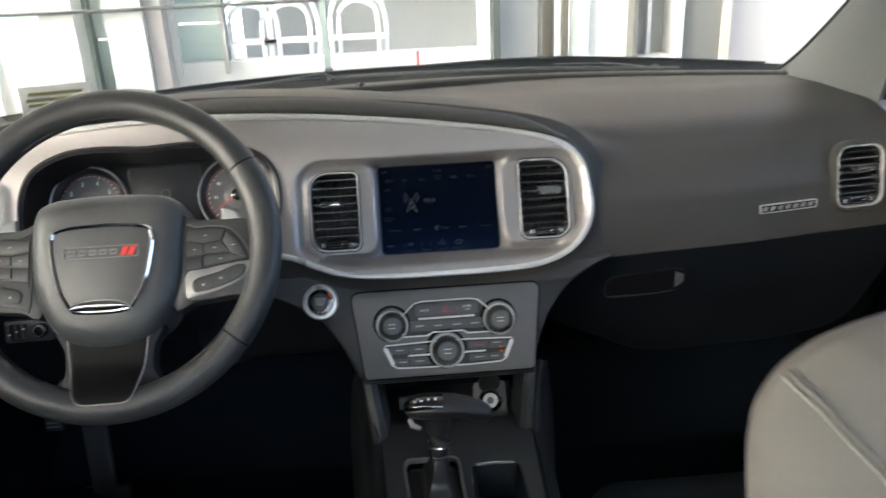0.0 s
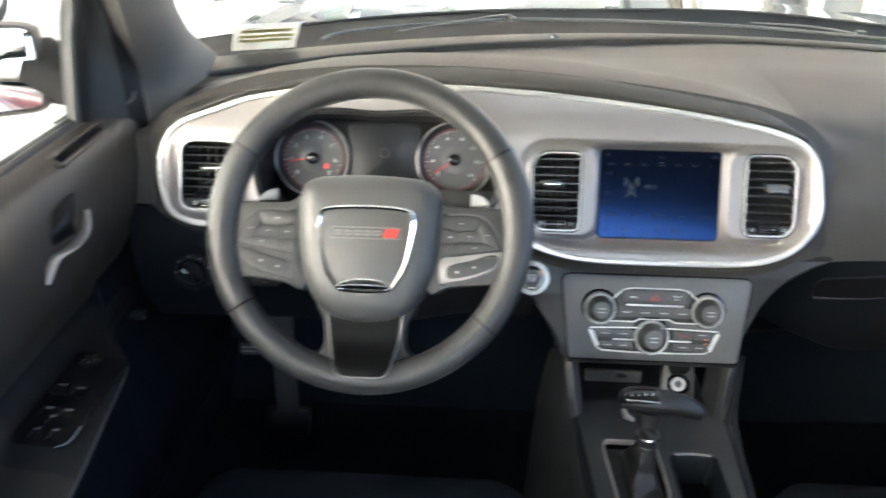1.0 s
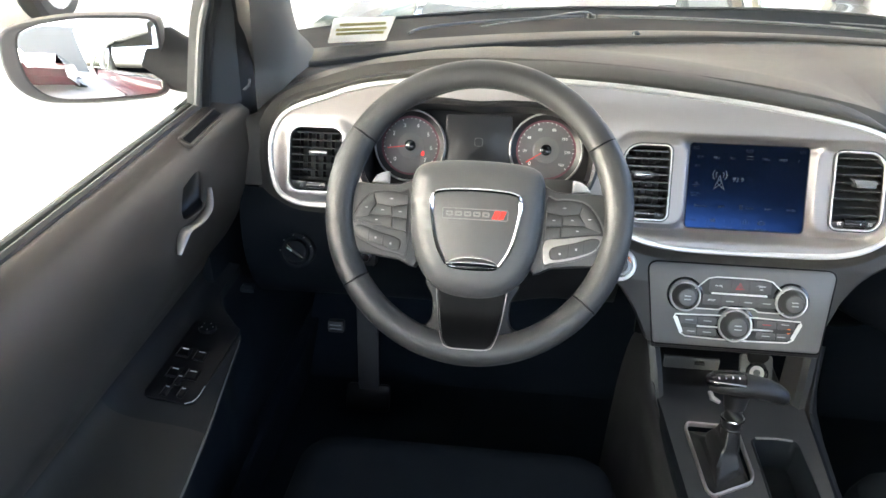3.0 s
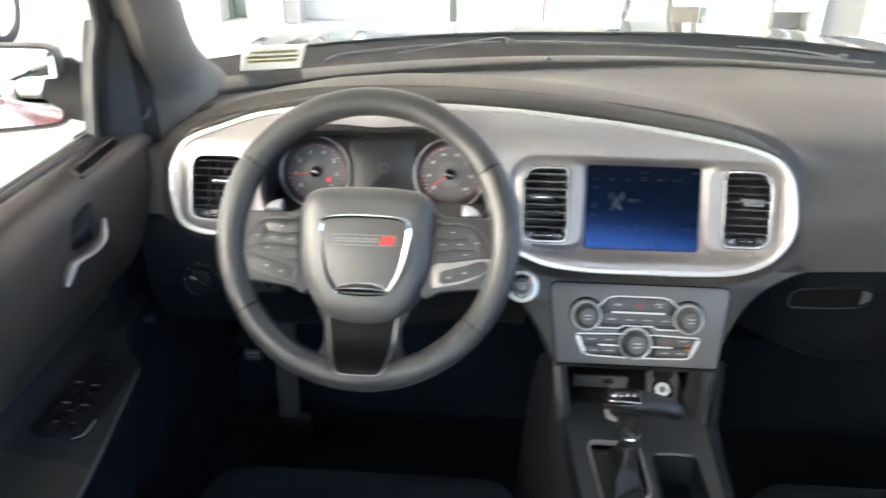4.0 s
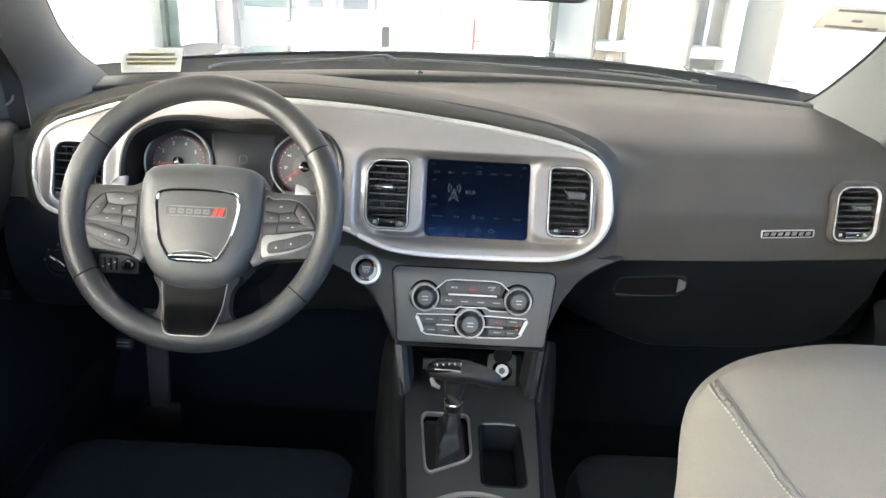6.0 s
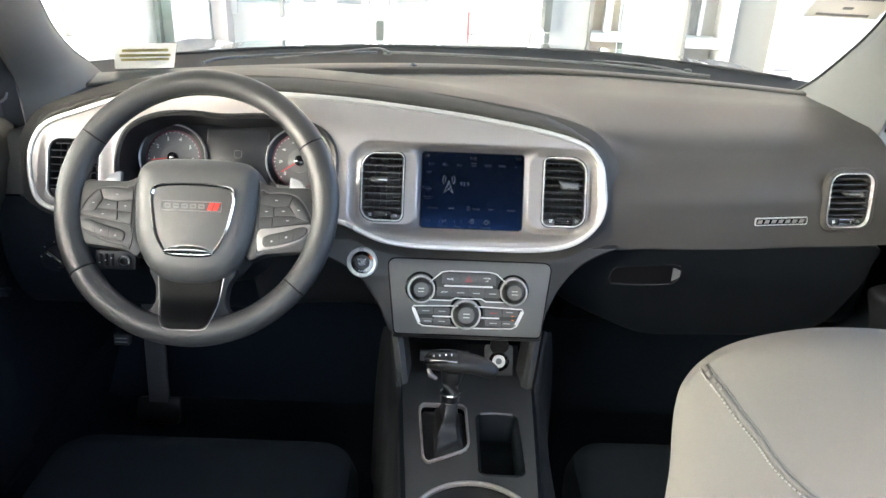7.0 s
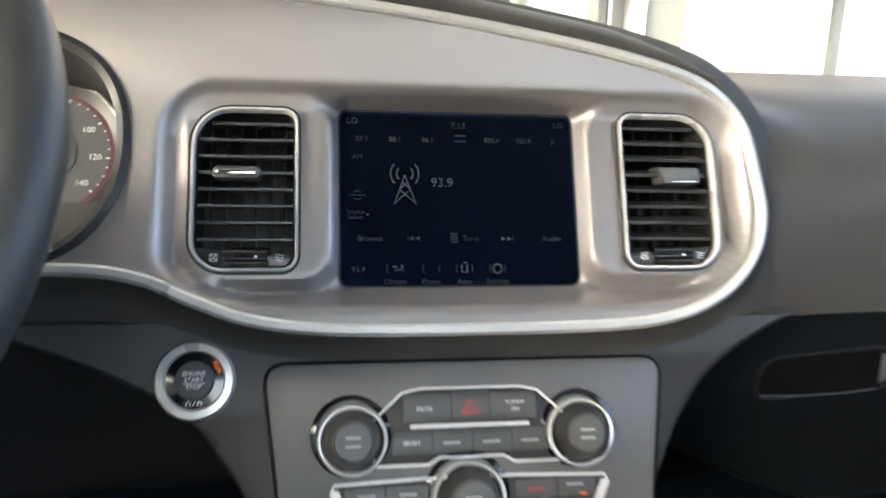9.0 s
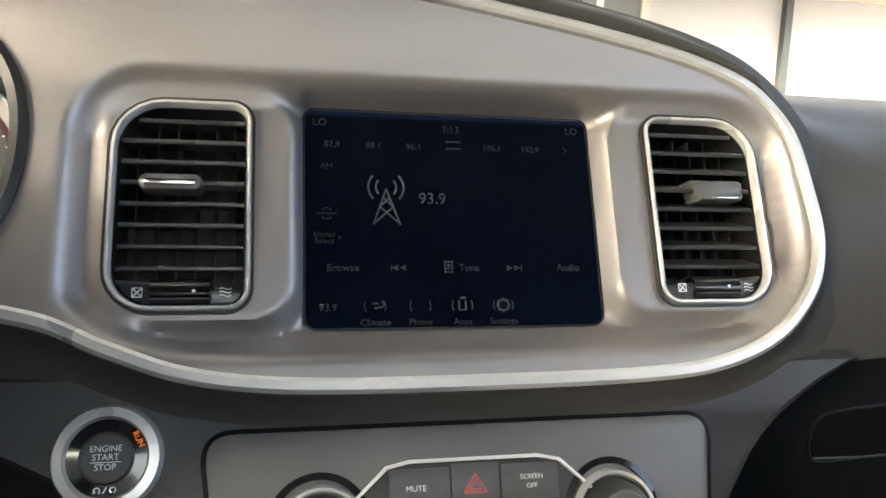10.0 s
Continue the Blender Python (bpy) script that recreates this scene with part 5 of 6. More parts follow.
out = thing("power_outlet", (0.062, -0.06, 0.57), "silver-rimmed power outlet with a cap in the cubby", "power outlet")
om = pose(0.065, -0.078, 0.556, 58, 0, 0)
part("plate", plate(rrect(-0.026, 0.026, -0.03, 0.03, 0.006), -0.01, 0.0, om), M_PANEL, out)
part("socket_ring", lathe([(0.011, -0.004), (0.0185, -0.004), (0.0185, 0.004), (0.016, 0.006), (0.012, 0.003)], om, 28), M_CHROME, out, "chrome socket ring")
part("socket_core", lathe([(0, -0.012), (0.0125, -0.012), (0.0125, 0.001), (0.006, 0.002), (0, 0.0)], om, 24), M_TRIM, out)
part("socket_hole", lathe([(0, 0.0012), (0.0060, 0.0012), (0.0055, 0.0028), (0, 0.0026)], om, 20), M_PANEL, out)
part("cap", lathe([(0, 0), (0.017, 0), (0.017, 0.006), (0, 0.007)], om @ pose(0.0, 0.030, 0.004, 40, 0, 0), 24), M_BLACK, out, "black hinged cap")
ub = thing("usb_panel", (-0.03, -0.045, 0.534), "grey socket panel standing in the cubby", "socket panel")
part("plate", box(-0.080, 0.012, -0.050, -0.042, 0.532, 0.556), M_SLATKNOB, ub)
part("port", box(-0.030, -0.013, -0.053, -0.048, 0.542, 0.551), M_BLACK, ub)

# ---- gear selector ----
gs = thing("gear_selector", (-0.035, -0.29, CZ), "black leather T-shaped gear selector with a gathered boot", "gear selector")
rows = []
for k, (z, f) in enumerate(zip(np.linspace(0.0, 0.062, 14), np.linspace(0.0, 1.0, 14))):
    row = []
    for i, (u, v) in enumerate(offset(boot_o, -0.003)):
        a = math.atan2(v + 0.285, u + 0.035)
        g = f ** 0.38
        cu, cv = -0.028 + 0.0155 * math.cos(a), -0.282 + 0.0155 * math.sin(a)
        fold = 1 + (0.26 * math.sin(7 * a + 1.6 * z * 100) + 0.12 * math.sin(13 * a - 90 * z)) * math.sin(math.pi * f ** 0.6)
        row.append((cu + (u - cu) * (1 - g) * fold, cv + (v - cv) * (1 - g) * fold, CZ - 0.012 + z * 1.0))
    rows.append(row)
part("boot", grid(rows, loop_u=True), M_BOOT, gs, "gathered black leather boot")
part("lever", tube([(-0.028, -0.283, 0.598), (-0.028, -0.284, 0.612), (-0.028, -0.283, 0.626), (-0.028, -0.279, 0.640), (-0.027, -0.273, 0.660)], [0.0125, 0.0135, 0.0150, 0.0140, 0.0185], 18), M_BLACK, gs)
part("collar", lathe([(0.010, 0.0), (0.0158, 0.0), (0.0166, 0.0016), (0.0160, 0.0032), (0.010, 0.0032)], pose(-0.028, -0.283, 0.6245, -8, 0, 0), 26), M_CHROME, gs, "chrome collar")
part("collar", lathe([(0.010, 0.0), (0.0146, 0.0), (0.0152, 0.0012), (0.0146, 0.0024), (0.010, 0.0024)], pose(-0.028, -0.284, 0.610, -8, 0, 0), 26), M_BLACK, gs, "thin black lower collar")
hx = spline([(-0.062, -0.264, 0.668), (-0.053, -0.267, 0.673), (-0.026, -0.270, 0.6745), (0.004, -0.270, 0.671), (0.028, -0.270, 0.663), (0.0425, -0.270, 0.655)], 5)
hr = np.interp(np.linspace(0, 1, len(hx)), [0, 0.06, 0.25, 0.5, 0.8, 0.94, 1], [0.007, 0.0145, 0.0185, 0.0190, 0.0165, 0.0125, 0.005])
part("handle", tube(hx, hr, 20, flat=0.80), M_BOOT, gs, "leather T-handle")
cx = spline([(-0.066, -0.264, 0.669), (-0.058, -0.266, 0.676), (-0.042, -0.269, 0.680), (-0.020, -0.270, 0.679)], 5)
part("handle_cap", tube(cx, np.interp(np.linspace(0, 1, len(cx)), [0, 0.1, 0.4, 1], [0.005, 0.0125, 0.0165, 0.0170]), 18, flat=0.72), M_GLOSS, gs, "gloss black cap")
for i in range(4):
    part("shift_mark", plate(rrect(-0.001, 0.001, -0.002, 0.002, 0.0004, 2), 0.0, 0.0012, pose(-0.056 + 0.009 * i, -0.277, 0.6875 + 0.0012 * min(i, 2)), 0.0003), M_MARK, gs)
part("release_button", tube([(-0.064, -0.274, 0.662), (-0.060, -0.279, 0.654), (-0.050, -0.282, 0.650)], [0.003, 0.0045, 0.003], 10), M_BEZEL, gs, "silver release button")

# ---- driver's door ----
door = thing("car_door", (-0.82, -0.5, 0.3), "dark grained driver's door panel with a silver pull handle", "car door")
DP = [(-0.848, 0.960), (-0.840, 0.970), (-0.828, 0.969), (-0.806, 0.952), (-0.790, 0.915), (-0.786, 0.87), (-0.802, 0.80), (-0.834, 0.745), (-0.846, 0.716), (-0.840, 0.701), (-0.80, 0.694), (-0.778, 0.688), (-0.770, 0.678), (-0.775, 0.660), (-0.79, 0.60), (-0.80, 0.42), (-0.81, 0.30)]
dprof = spline(DP, 4)
rows = []
for s in np.linspace(0, 1, 64):
    row = []
    for x, z in dprof:
        front = np.interp(z, [0.30, 0.78, 0.877, 0.919, 0.945, 0.97], [-0.10, -0.065, -0.050, -0.004, 0.045, 0.055])
        y = front + (-1.55 - front) * s ** 1.25
        ledge = ease(-0.16, -0.26, y)
        bulge = float(np.interp(y, [-0.80, -0.582, -0.448, -0.353, -0.27, -0.21, -0.15], [0.080, 0.073, 0.058, 0.043, 0.031, 0.012, 0.0])) * math.exp(-((z - 0.682) / 0.024) ** 2)
        flat = -0.812 + 0.03 * ease(0.74, 0.80, z)
        x = x * ledge + (min(x, flat) if z < 0.76 else x) * (1 - ledge) + bulge - 0.010 * ease(0.0, 0.055, y)
        row.append((x, y, z - 0.012 * ease(0.0, 0.055, y) * ease(0.94, 0.97, z)))
    rows.append(row)
cut_z = next(i for i, (x, z) in enumerate(dprof) if z < 0.735)
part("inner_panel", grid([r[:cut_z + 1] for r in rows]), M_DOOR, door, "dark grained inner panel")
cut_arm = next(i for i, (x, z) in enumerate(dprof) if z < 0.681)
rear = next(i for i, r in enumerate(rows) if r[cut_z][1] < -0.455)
# One surface cut in zones; lit and shaded tones are put into colour.
part("shaded_armrest_front", grid([r[cut_z:cut_arm + 1] for r in rows[:rear + 1]]), M_ARMSHADE, door, "armrest front with shade put into its colour")
part("lit_armrest_rear", grid([r[cut_z:cut_arm + 1] for r in rows[rear:]]), M_ARMLIT, door, "armrest rear, toned lighter for the light on it")
part("lower_panel", grid([r[cut_arm:] for r in rows]), M_LOWSHADE, door, "lower door panel with shade put into its colour")
part("window_seal", tube([(-0.846, y, 0.970 + 0.004 * math.sin(y)) for y in np.linspace(-0.04, -1.5, 14)], 0.008, 8), M_RUBBER, door, "black window seal")
part("outer_seal", tube([(-0.868, y, 0.966) for y in np.linspace(-0.02, -1.5, 14)], 0.005, 8), M_DARKMETAL, door)
part("outer_skin", grid([[(-0.870, y, 0.960), (-0.895, y, 0.93), (-0.925, y, 0.80), (-0.93, y, 0.60), (-0.91, y, 0.35)] for y in np.linspace(0.06, -1.5, 8)]), M_MAROON, door, "maroon painted outer skin")
part("belt_strip", tube([(-0.882, y, 0.962) for y in np.linspace(0.05, -1.5, 10)], 0.007, 8), M_CHROME, door, "bright belt strip")
# mirror patch and frame in the window's front corner
def slanted(a, b, deep, n=6):
    """Thin trim piece between two edge lines, with a rounded inner face."""
    rows_ = []
    for p, q in zip(spline(a, n), spline(b, n)):
        mid = [(p * (1 - k) + q * k) + np.array((0.004 * math.sin(math.pi * k), 0, 0)) for k in (0, 0.15, 0.5, 0.85, 1)]
        rows_.append([tuple(m_) for m_ in mid] + [tuple(m_ - np.array((deep, 0, 0))) for m_ in mid[::-1]])
    return grid(rows_, loop_u=True, cap=True)


SEAM = [(-0.803, 0.004, 0.957), (-0.792, -0.020, 1.02), (-0.774, -0.060, 1.087), (-0.748, -0.120, 1.155), (-0.715, -0.205, 1.24), (-0.675, -0.32, 1.34)]
POST = [(-0.842, -0.050, 0.966), (-0.822, -0.070, 1.03), (-0.795, -0.098, 1.105), (-0.764, -0.132, 1.158), (-0.722, -0.222, 1.25), (-0.675, -0.34, 1.35)]
part("mirror_patch", slanted([POST[0], POST[1], POST[2], POST[3]], [SEAM[0], SEAM[1], SEAM[2], SEAM[3]], 0.03), M_PILLARDARK, door, "dark triangular mirror patch")
part("front_frame", tube(spline([(x, y - 0.006, z) for x, y, z in POST], 5), 0.011, 10), M_RUBBER, door, "black window frame")
part("frame_lip", tube(spline([(x - 0.004, y - 0.020, z) for x, y, z in POST], 5), 0.006, 8), M_PILLARDARK, door)
part("peg", tube([(-0.782, -0.035, 0.990), (-0.775, -0.030, 0.996), (-0.775, -0.022, 1.004)], 0.0022, 6), M_PANEL, door)
sm_ = pose(-0.815, -0.128, 0.9620, 0, 34, 2.5)
part("demister_rim", ring(rrect(-0.0062, 0.0062, -0.066, 0.066, 0.003), [(0, -0.003), (0, 0.0012), (0.002, 0.0022), (0.005, 0.0006), (0.006, -0.003)], sm_), M_DOOR, door)
part("demister_gap", plate(rrect(-0.0062, 0.0062, -0.066, 0.066, 0.003), -0.003, 0.0012, sm_, 0.0004), M_INSERT, door, "black demister slot")
# Black bulge in place of a hollow; its colour is the hollow's shade.
part("handle_bowl", tube([(-0.808, -0.195, 0.925), (-0.806, -0.255, 0.900), (-0.808, -0.315, 0.885)], [0.012, 0.034, 0.012], 14, flat=0.8), M_INSERT, door, "handle bowl, its shade put in as black")
part("pull_handle", tube(spline([(-0.783, -0.203, 0.898), (-0.780, -0.222, 0.876), (-0.779, -0.262, 0.872), (-0.779, -0.305, 0.878), (-0.781, -0.326, 0.856)], 5), np.interp(np.linspace(0, 1, 21), [0, 0.3, 0.8, 1], [0.003, 0.0075, 0.0085, 0.0035]), 12, flat=0.42), M_BEZEL, door, "satin silver pull handle")
SWM = pose(-0.783, -0.348, 0.698, 0, 8, 0)
sw = part("switch_plate", plate(rrect(-0.030, 0.040, -0.082, 0.098, 0.012), -0.006, 0.002, SWM), M_INSERT, door, "black window switch plate")
for i, (dx, dy) in enumerate(((-0.013, 0.014), (0.011, 0.013), (-0.008, -0.030), (0.016, -0.029), (0.004, -0.043), (-0.003, -0.067), (0.018, -0.065))):
    sb = SWM @ pose(dx, dy, 0.002)
    w_ = 0.009 if i < 4 else 0.005
    k = part("window_switch", box(-w_, w_, -0.011, 0.011, 0.0, 0.005, sb, 0.003), M_INSERT, sw)
    part("print_mark", plate(rrect(-w_ * 0.5, w_ * 0.5, 0.004, 0.0058, 0.0006, 2), 0.005, 0.0055, sb, 0.0002), M_KEYPRINT, k)
mc = part("mirror_control", lathe([(0, 0), (0.013, 0), (0.012, 0.005), (0, 0.006)], SWM @ pose(-0.005, 0.077, 0.002), 20), M_INSERT, sw)
for a in range(5):
    part("print_mark", plate(circle(0.008 * math.cos(a * 1.256), 0.008 * math.sin(a * 1.256), 0.0009, 8), 0.005, 0.0065, SWM @ pose(-0.005, 0.077, 0.002), 0.0003), M_GREYLOGO, mc)
# Pale line painted round the plate's corner for its glint.
part("plate_glint", tube([SWM @ Vector(q) for q in ((0.0395, -0.043, 0.002), (0.0392, -0.066, 0.002), (0.036, -0.076, 0.002), (0.028, -0.082, 0.002))], 0.0007, 6), M_KEYPRINT, sw)
part("armrest_edge", tube(spline([(-0.741, -0.27, 0.684), (-0.7285, -0.353, 0.684), (-0.7145, -0.448, 0.684), (-0.699, -0.582, 0.684), (-0.692, -0.70, 0.684)], 6), np.interp(np.linspace(0, 1, 25), [0, 0.3, 1], [0.0004, 0.0011, 0.0014]), 6), M_PANEL, door, "pale line along the armrest edge")

# ---- outside mirror ----
mir = thing("side_mirror", (-0.95, 0.02, 0.95), "dark-framed car door mirror on a short arm", "mirror")
MM = pose(-1.03, -0.005, 1.028, 83, 0, 17)
mo = spline([(-0.138, 0.030), (-0.11, 0.050), (-0.05, 0.060), (0.0, 0.062), (0.07, 0.060), (0.092, 0.055), (0.100, 0.045), (0.102, 0.0), (0.100, -0.050), (0.090, -0.064), (0.06, -0.069), (-0.03, -0.072), (-0.10, -0.064), (-0.135, -0.03)][::-1], 6, True)
rows = [shift(MM, [(u, v, h) for u, v in offset(mo, d)]) for d, h in ((-0.004, 0.014), (0.0, 0.012), (0.004, 0.0), (0.002, -0.03), (-0.02, -0.07), (-0.05, -0.085))]
part("housing", grid(rows, loop_u=True, cap=False), M_STACK, mir, "dark grey housing")
mg_ = np.array([(0.0085 + 0.87 * u, 0.94 * v) for u, v in mo])
part("glass_bezel", grid([shift(MM, [(u, v, h) for u, v in o]) for o, h in ((offset(mo, -0.003), 0.0138), (offset(mg_, 0.002), 0.0135), (mg_, 0.010))], loop_u=True), M_STACK, mir, "dark glass surround")
part("housing_back", plate(offset(mo, -0.045), -0.09, -0.082, MM), M_STACK, mir)
part("mirror_glass", plate(mg_, 0.004, 0.0115, MM, 0.0006), M_MIRROR, mir, "silvered mirror glass")
part("arm", tube([(-0.955, 0.055, 1.015), (-0.91, 0.050, 1.000), (-0.865, 0.035, 0.992), (-0.835, 0.02, 0.99)], [0.055, 0.048, 0.036, 0.040], 16, flat=0.9), M_COWL, mir, "dark mirror arm")

# ---- pillars, windscreen, body shell ----
def pillar(name, pts, mat, radius, flat, label):
    p = spline(pts, 6)
    return part(name, tube(p, np.interp(np.linspace(0, 1, len(p)), np.linspace(0, 1, len(radius)), radius), 16, flat=flat, up=(0, 1, 0)), mat, None, label, category="pillar", kind="structure")


SCREEN_EDGE = [(-0.850, 0.53, 0.90), (-0.825, 0.41, 0.966), (-0.792, 0.26, 1.025), (-0.745, 0.10, 1.095), (-0.715, 0.0, 1.165), (-0.685, -0.10, 1.23), (-0.655, -0.20, 1.30), (-0.62, -0.31, 1.37)]
DOOR_EDGE = [(-0.797, 0.058, 0.905), (-0.793, 0.050, 0.985), (-0.776, 0.008, 1.03), (-0.750, -0.06, 1.085), (-0.722, -0.13, 1.15), (-0.70, -0.20, 1.22), (-0.675, -0.28, 1.30), (-0.65, -0.37, 1.36)]
FULL = [0.085, 0.062, 0.040, 0.030, 0.024, 0.022, 0.020, 0.02]
rows = []
for i, (a, b) in enumerate(zip(spline(SCREEN_EDGE, 6), spline(DOOR_EDGE, 6))):
    full = np.interp(i / 6, range(8), FULL)
    face = [a * (1 - k) + b * k + np.array((full * math.sin(math.pi * k) ** 0.7, 0, -0.004 * math.sin(math.pi * k))) for k in np.linspace(0, 1, 15)]
    back = [a * (1 - k) + b * k + np.array((-0.035, 0, 0.0)) for k in (0.9, 0.5, 0.1)]
    rows.append([tuple(p) for p in face + back])
pil = part("pillar_1", grid(rows, loop_u=True, cap=True), M_PILLARL, None, "grey windscreen pillar trim, its light in the tone", category="pillar", kind="structure")
part("weatherstrip", slanted([(x - 0.004, y + 0.003, z) for x, y, z in SEAM], [(x - 0.006, y + 0.01, z) for x, y, z in [DOOR_EDGE[k] for k in (0, 2, 3, 4, 5, 6)]], 0.02), M_RUBBER, None, "black rubber weatherstrip along the pillar", category="weatherstrip", kind="structure")
SCREEN_EDGE_R = [(0.725, 0.56, 0.92), (0.750, 0.43, 0.98), (0.750, 0.29, 1.07), (0.742, 0.18, 1.15), (0.700, 0.04, 1.24), (0.63, -0.20, 1.37)]
DOOR_EDGE_R = [(0.790, 0.165, 0.90), (0.776, 0.140, 0.958), (0.768, 0.112, 1.01), (0.752, 0.060, 1.075), (0.715, -0.05, 1.18), (0.665, -0.26, 1.34)]
rows = []
for i, (a, b) in enumerate(zip(spline(SCREEN_EDGE_R, 8), spline(DOOR_EDGE_R, 8))):
    full = np.interp(i / 8, range(6), [0.030, 0.024, 0.020, 0.018, 0.018, 0.018])
    face = [a * (1 - k) + b * k + np.array((-full * math.sin(math.pi * k) ** 0.7, 0, -0.004 * math.sin(math.pi * k))) for k in np.linspace(0, 1, 15)]
    back = [a * (1 - k) + b * k + np.array((0.05, 0, 0.0)) for k in (0.9, 0.5, 0.1)]
    rows.append([tuple(p) for p in face + back])
pil2 = part("pillar_2", grid(rows, loop_u=True, cap=True), M_PILLAR, None, "grey windscreen pillar trim", category="pillar", kind="structure")

part("edge_seal", tube(spline([(x + 0.002, y, z) for x, y, z in SCREEN_EDGE], 5), 0.0032, 6), M_RUBBER, pil, "black edge seal")
part("edge_seal", tube(spline([(x - 0.002, y, z) for x, y, z in SCREEN_EDGE_R], 5), 0.0032, 6), M_RUBBER, pil2, "black edge seal")
rows = []
for x in np.linspace(-0.82, 0.82, 17):
    k = 1 - 0.22 * (x / 0.82) ** 2
    rows.append([(x * 1.0, 0.60 * 1.0 - 0.25 * x * x, 0.955), (x * 0.94, 0.26 - 0.22 * x * x, 1.15), (x * 0.85, -0.14 - 0.15 * x * x, 1.38)])
wsc = part("window_1", grid(rows), M_GLASS, None, "clear raked windscreen glass", category="windscreen", kind="structure")
wsc.visible_shadow = False
shell = thing("wall_body", (0, -1.0, 0.2), "car body shell with grey headliner", "car body", kind="structure")
rows = []
for x in np.linspace(-0.66, 0.66, 13):
    dz = 0.05 * (x / 0.66) ** 2
    rows.append([(x, -0.20, 1.385 - dz), (x, -0.6, 1.425 - dz), (x, -1.2, 1.432 - dz), (x, -1.60, 1.418 - dz)])
part("headliner", grid(rows), M_HEAD, shell, "grey cloth headliner")
part("roof_skin", grid([[(x * 1.05, y, z + 0.035) for x, y, z in r] for r in rows]), M_HOOD, shell)
rear = [[(x * 0.96, -1.60, 1.418 - 0.05 * (x / 0.66) ** 2), (x * 1.04, -2.05, 1.23 - 0.03 * (x / 0.66) ** 2), (x * 1.10, -2.48, 0.985)] for x in np.linspace(-0.66, 0.66, 9)]
part("rear_window", grid(rear), M_GLASS, shell, "clear rear window")
for s in (-1, 1):
    part("roof_rail", tube(spline([(s * 0.67, -0.24, 1.375), (s * 0.69, -0.7, 1.395), (s * 0.69, -1.3, 1.39), (s * 0.66, -1.66, 1.365)], 5), 0.035, 10), M_HEAD, shell)
    part("side_sill", box(*sorted((s * 0.80, s * 0.88)), -2.2, 0.55, 0.18, 0.34), M_CARPET, shell)
    part("centre_post", tube([(s * 0.82, -1.05, 0.34), (s * 0.80, -1.10, 0.95), (s * 0.69, -1.18, 1.39)], [0.06, 0.05, 0.035], 10), M_PILLAR, shell)
part("rear_bulkhead", box(-0.80, 0.80, -2.05, -1.98, 0.2, 0.98), M_SEATDIMMED, shell)
part("parcel_shelf", box(-0.75, 0.75, -2.5, -1.98, 0.94, 0.98), M_LOWSHADE, shell)
part("rear_side", box(-0.925, -0.82, -2.9, -1.505, 0.3, 0.965), M_MAROON, shell, "maroon rear door and quarter")
part("window_frame", tube(spline([(-0.875, -1.02, 0.97), (-0.86, -1.08, 1.05), (-0.80, -1.14, 1.22), (-0.73, -1.20, 1.36), (-0.72, -1.6, 1.37), (-0.76, -1.95, 1.28), (-0.84, -2.35, 1.06), (-0.875, -2.5, 0.97)], 5), 0.022, 10), M_WHITEPLASTIC, shell, "bright window surround")
part("side_glass", grid([[(-0.872, y, 0.965), (-0.85, y - 0.03, 1.08), (-0.80, y - 0.06, 1.22), (-0.735, y - 0.08, 1.355)] for y in np.linspace(-1.12, -2.1, 6)]), M_SIDEGLASS, shell, "green-tinted rear side glass").visible_shadow = False
part("rear_side", box(0.82, 0.88, -2.5, -1.55, 0.3, 1.0), M_DOOR, shell)
part("firewall", box(-0.86, 0.86, 0.52, 0.56, 0.2, 0.90), M_CARPET, shell)
part("front_side", box(-0.89, -0.83, -0.14, 0.56, 0.2, 0.90), M_LOWSHADE, shell)
part("front_side", box(0.83, 0.89, -0.14, 0.56, 0.2, 0.90), M_LOWSHADE, shell)
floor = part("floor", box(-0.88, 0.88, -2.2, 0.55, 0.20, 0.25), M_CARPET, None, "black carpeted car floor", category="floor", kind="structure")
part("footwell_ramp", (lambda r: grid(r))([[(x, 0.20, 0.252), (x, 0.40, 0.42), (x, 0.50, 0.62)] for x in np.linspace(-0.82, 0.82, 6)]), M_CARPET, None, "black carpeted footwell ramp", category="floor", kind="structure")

# passenger door
pd = thing("car_door", (0.83, -0.5, 0.3), "grey passenger door panel with a pull handle", "car door")
rows = []
for s in np.linspace(0, 1, 40):
    row = []
    for x, z in dprof:
        front = np.interp(z, [0.30, 0.78, 0.877, 0.919, 0.945, 0.97], [0.00, 0.03, 0.06, 0.09, 0.115, 0.125])
        row.append((-x - 0.002, front + (-1.55 - front) * s ** 1.25, z))
    rows.append(row)
part("inner_panel", grid([r[:cut_z + 1] for r in rows]), M_PILLAR, pd, "pale grey upper door panel")
part("armrest_panel", grid([r[cut_z:] for r in rows]), M_ARMSHADE, pd, "dark armrest and lower panel")
part("window_seal", tube([(0.846, y, 0.972) for y in np.linspace(0.10, -1.5, 12)], 0.008, 8), M_RUBBER, pd)
part("front_frame", tube(spline([(0.842, 0.075, 0.96), (0.812, 0.03, 1.06), (0.775, -0.05, 1.155), (0.680, -0.27, 1.35)], 5), 0.014, 8), M_RUBBER, pd, "black window frame")
part("mirror_patch", slanted([(0.842, 0.070, 0.962), (0.828, 0.045, 1.01), (0.806, 0.015, 1.075), (0.780, -0.045, 1.15)], [(x + 0.006, y, z) for x, y, z in DOOR_EDGE_R[1:5]], -0.03), M_RUBBER, pd, "dark triangular mirror patch")
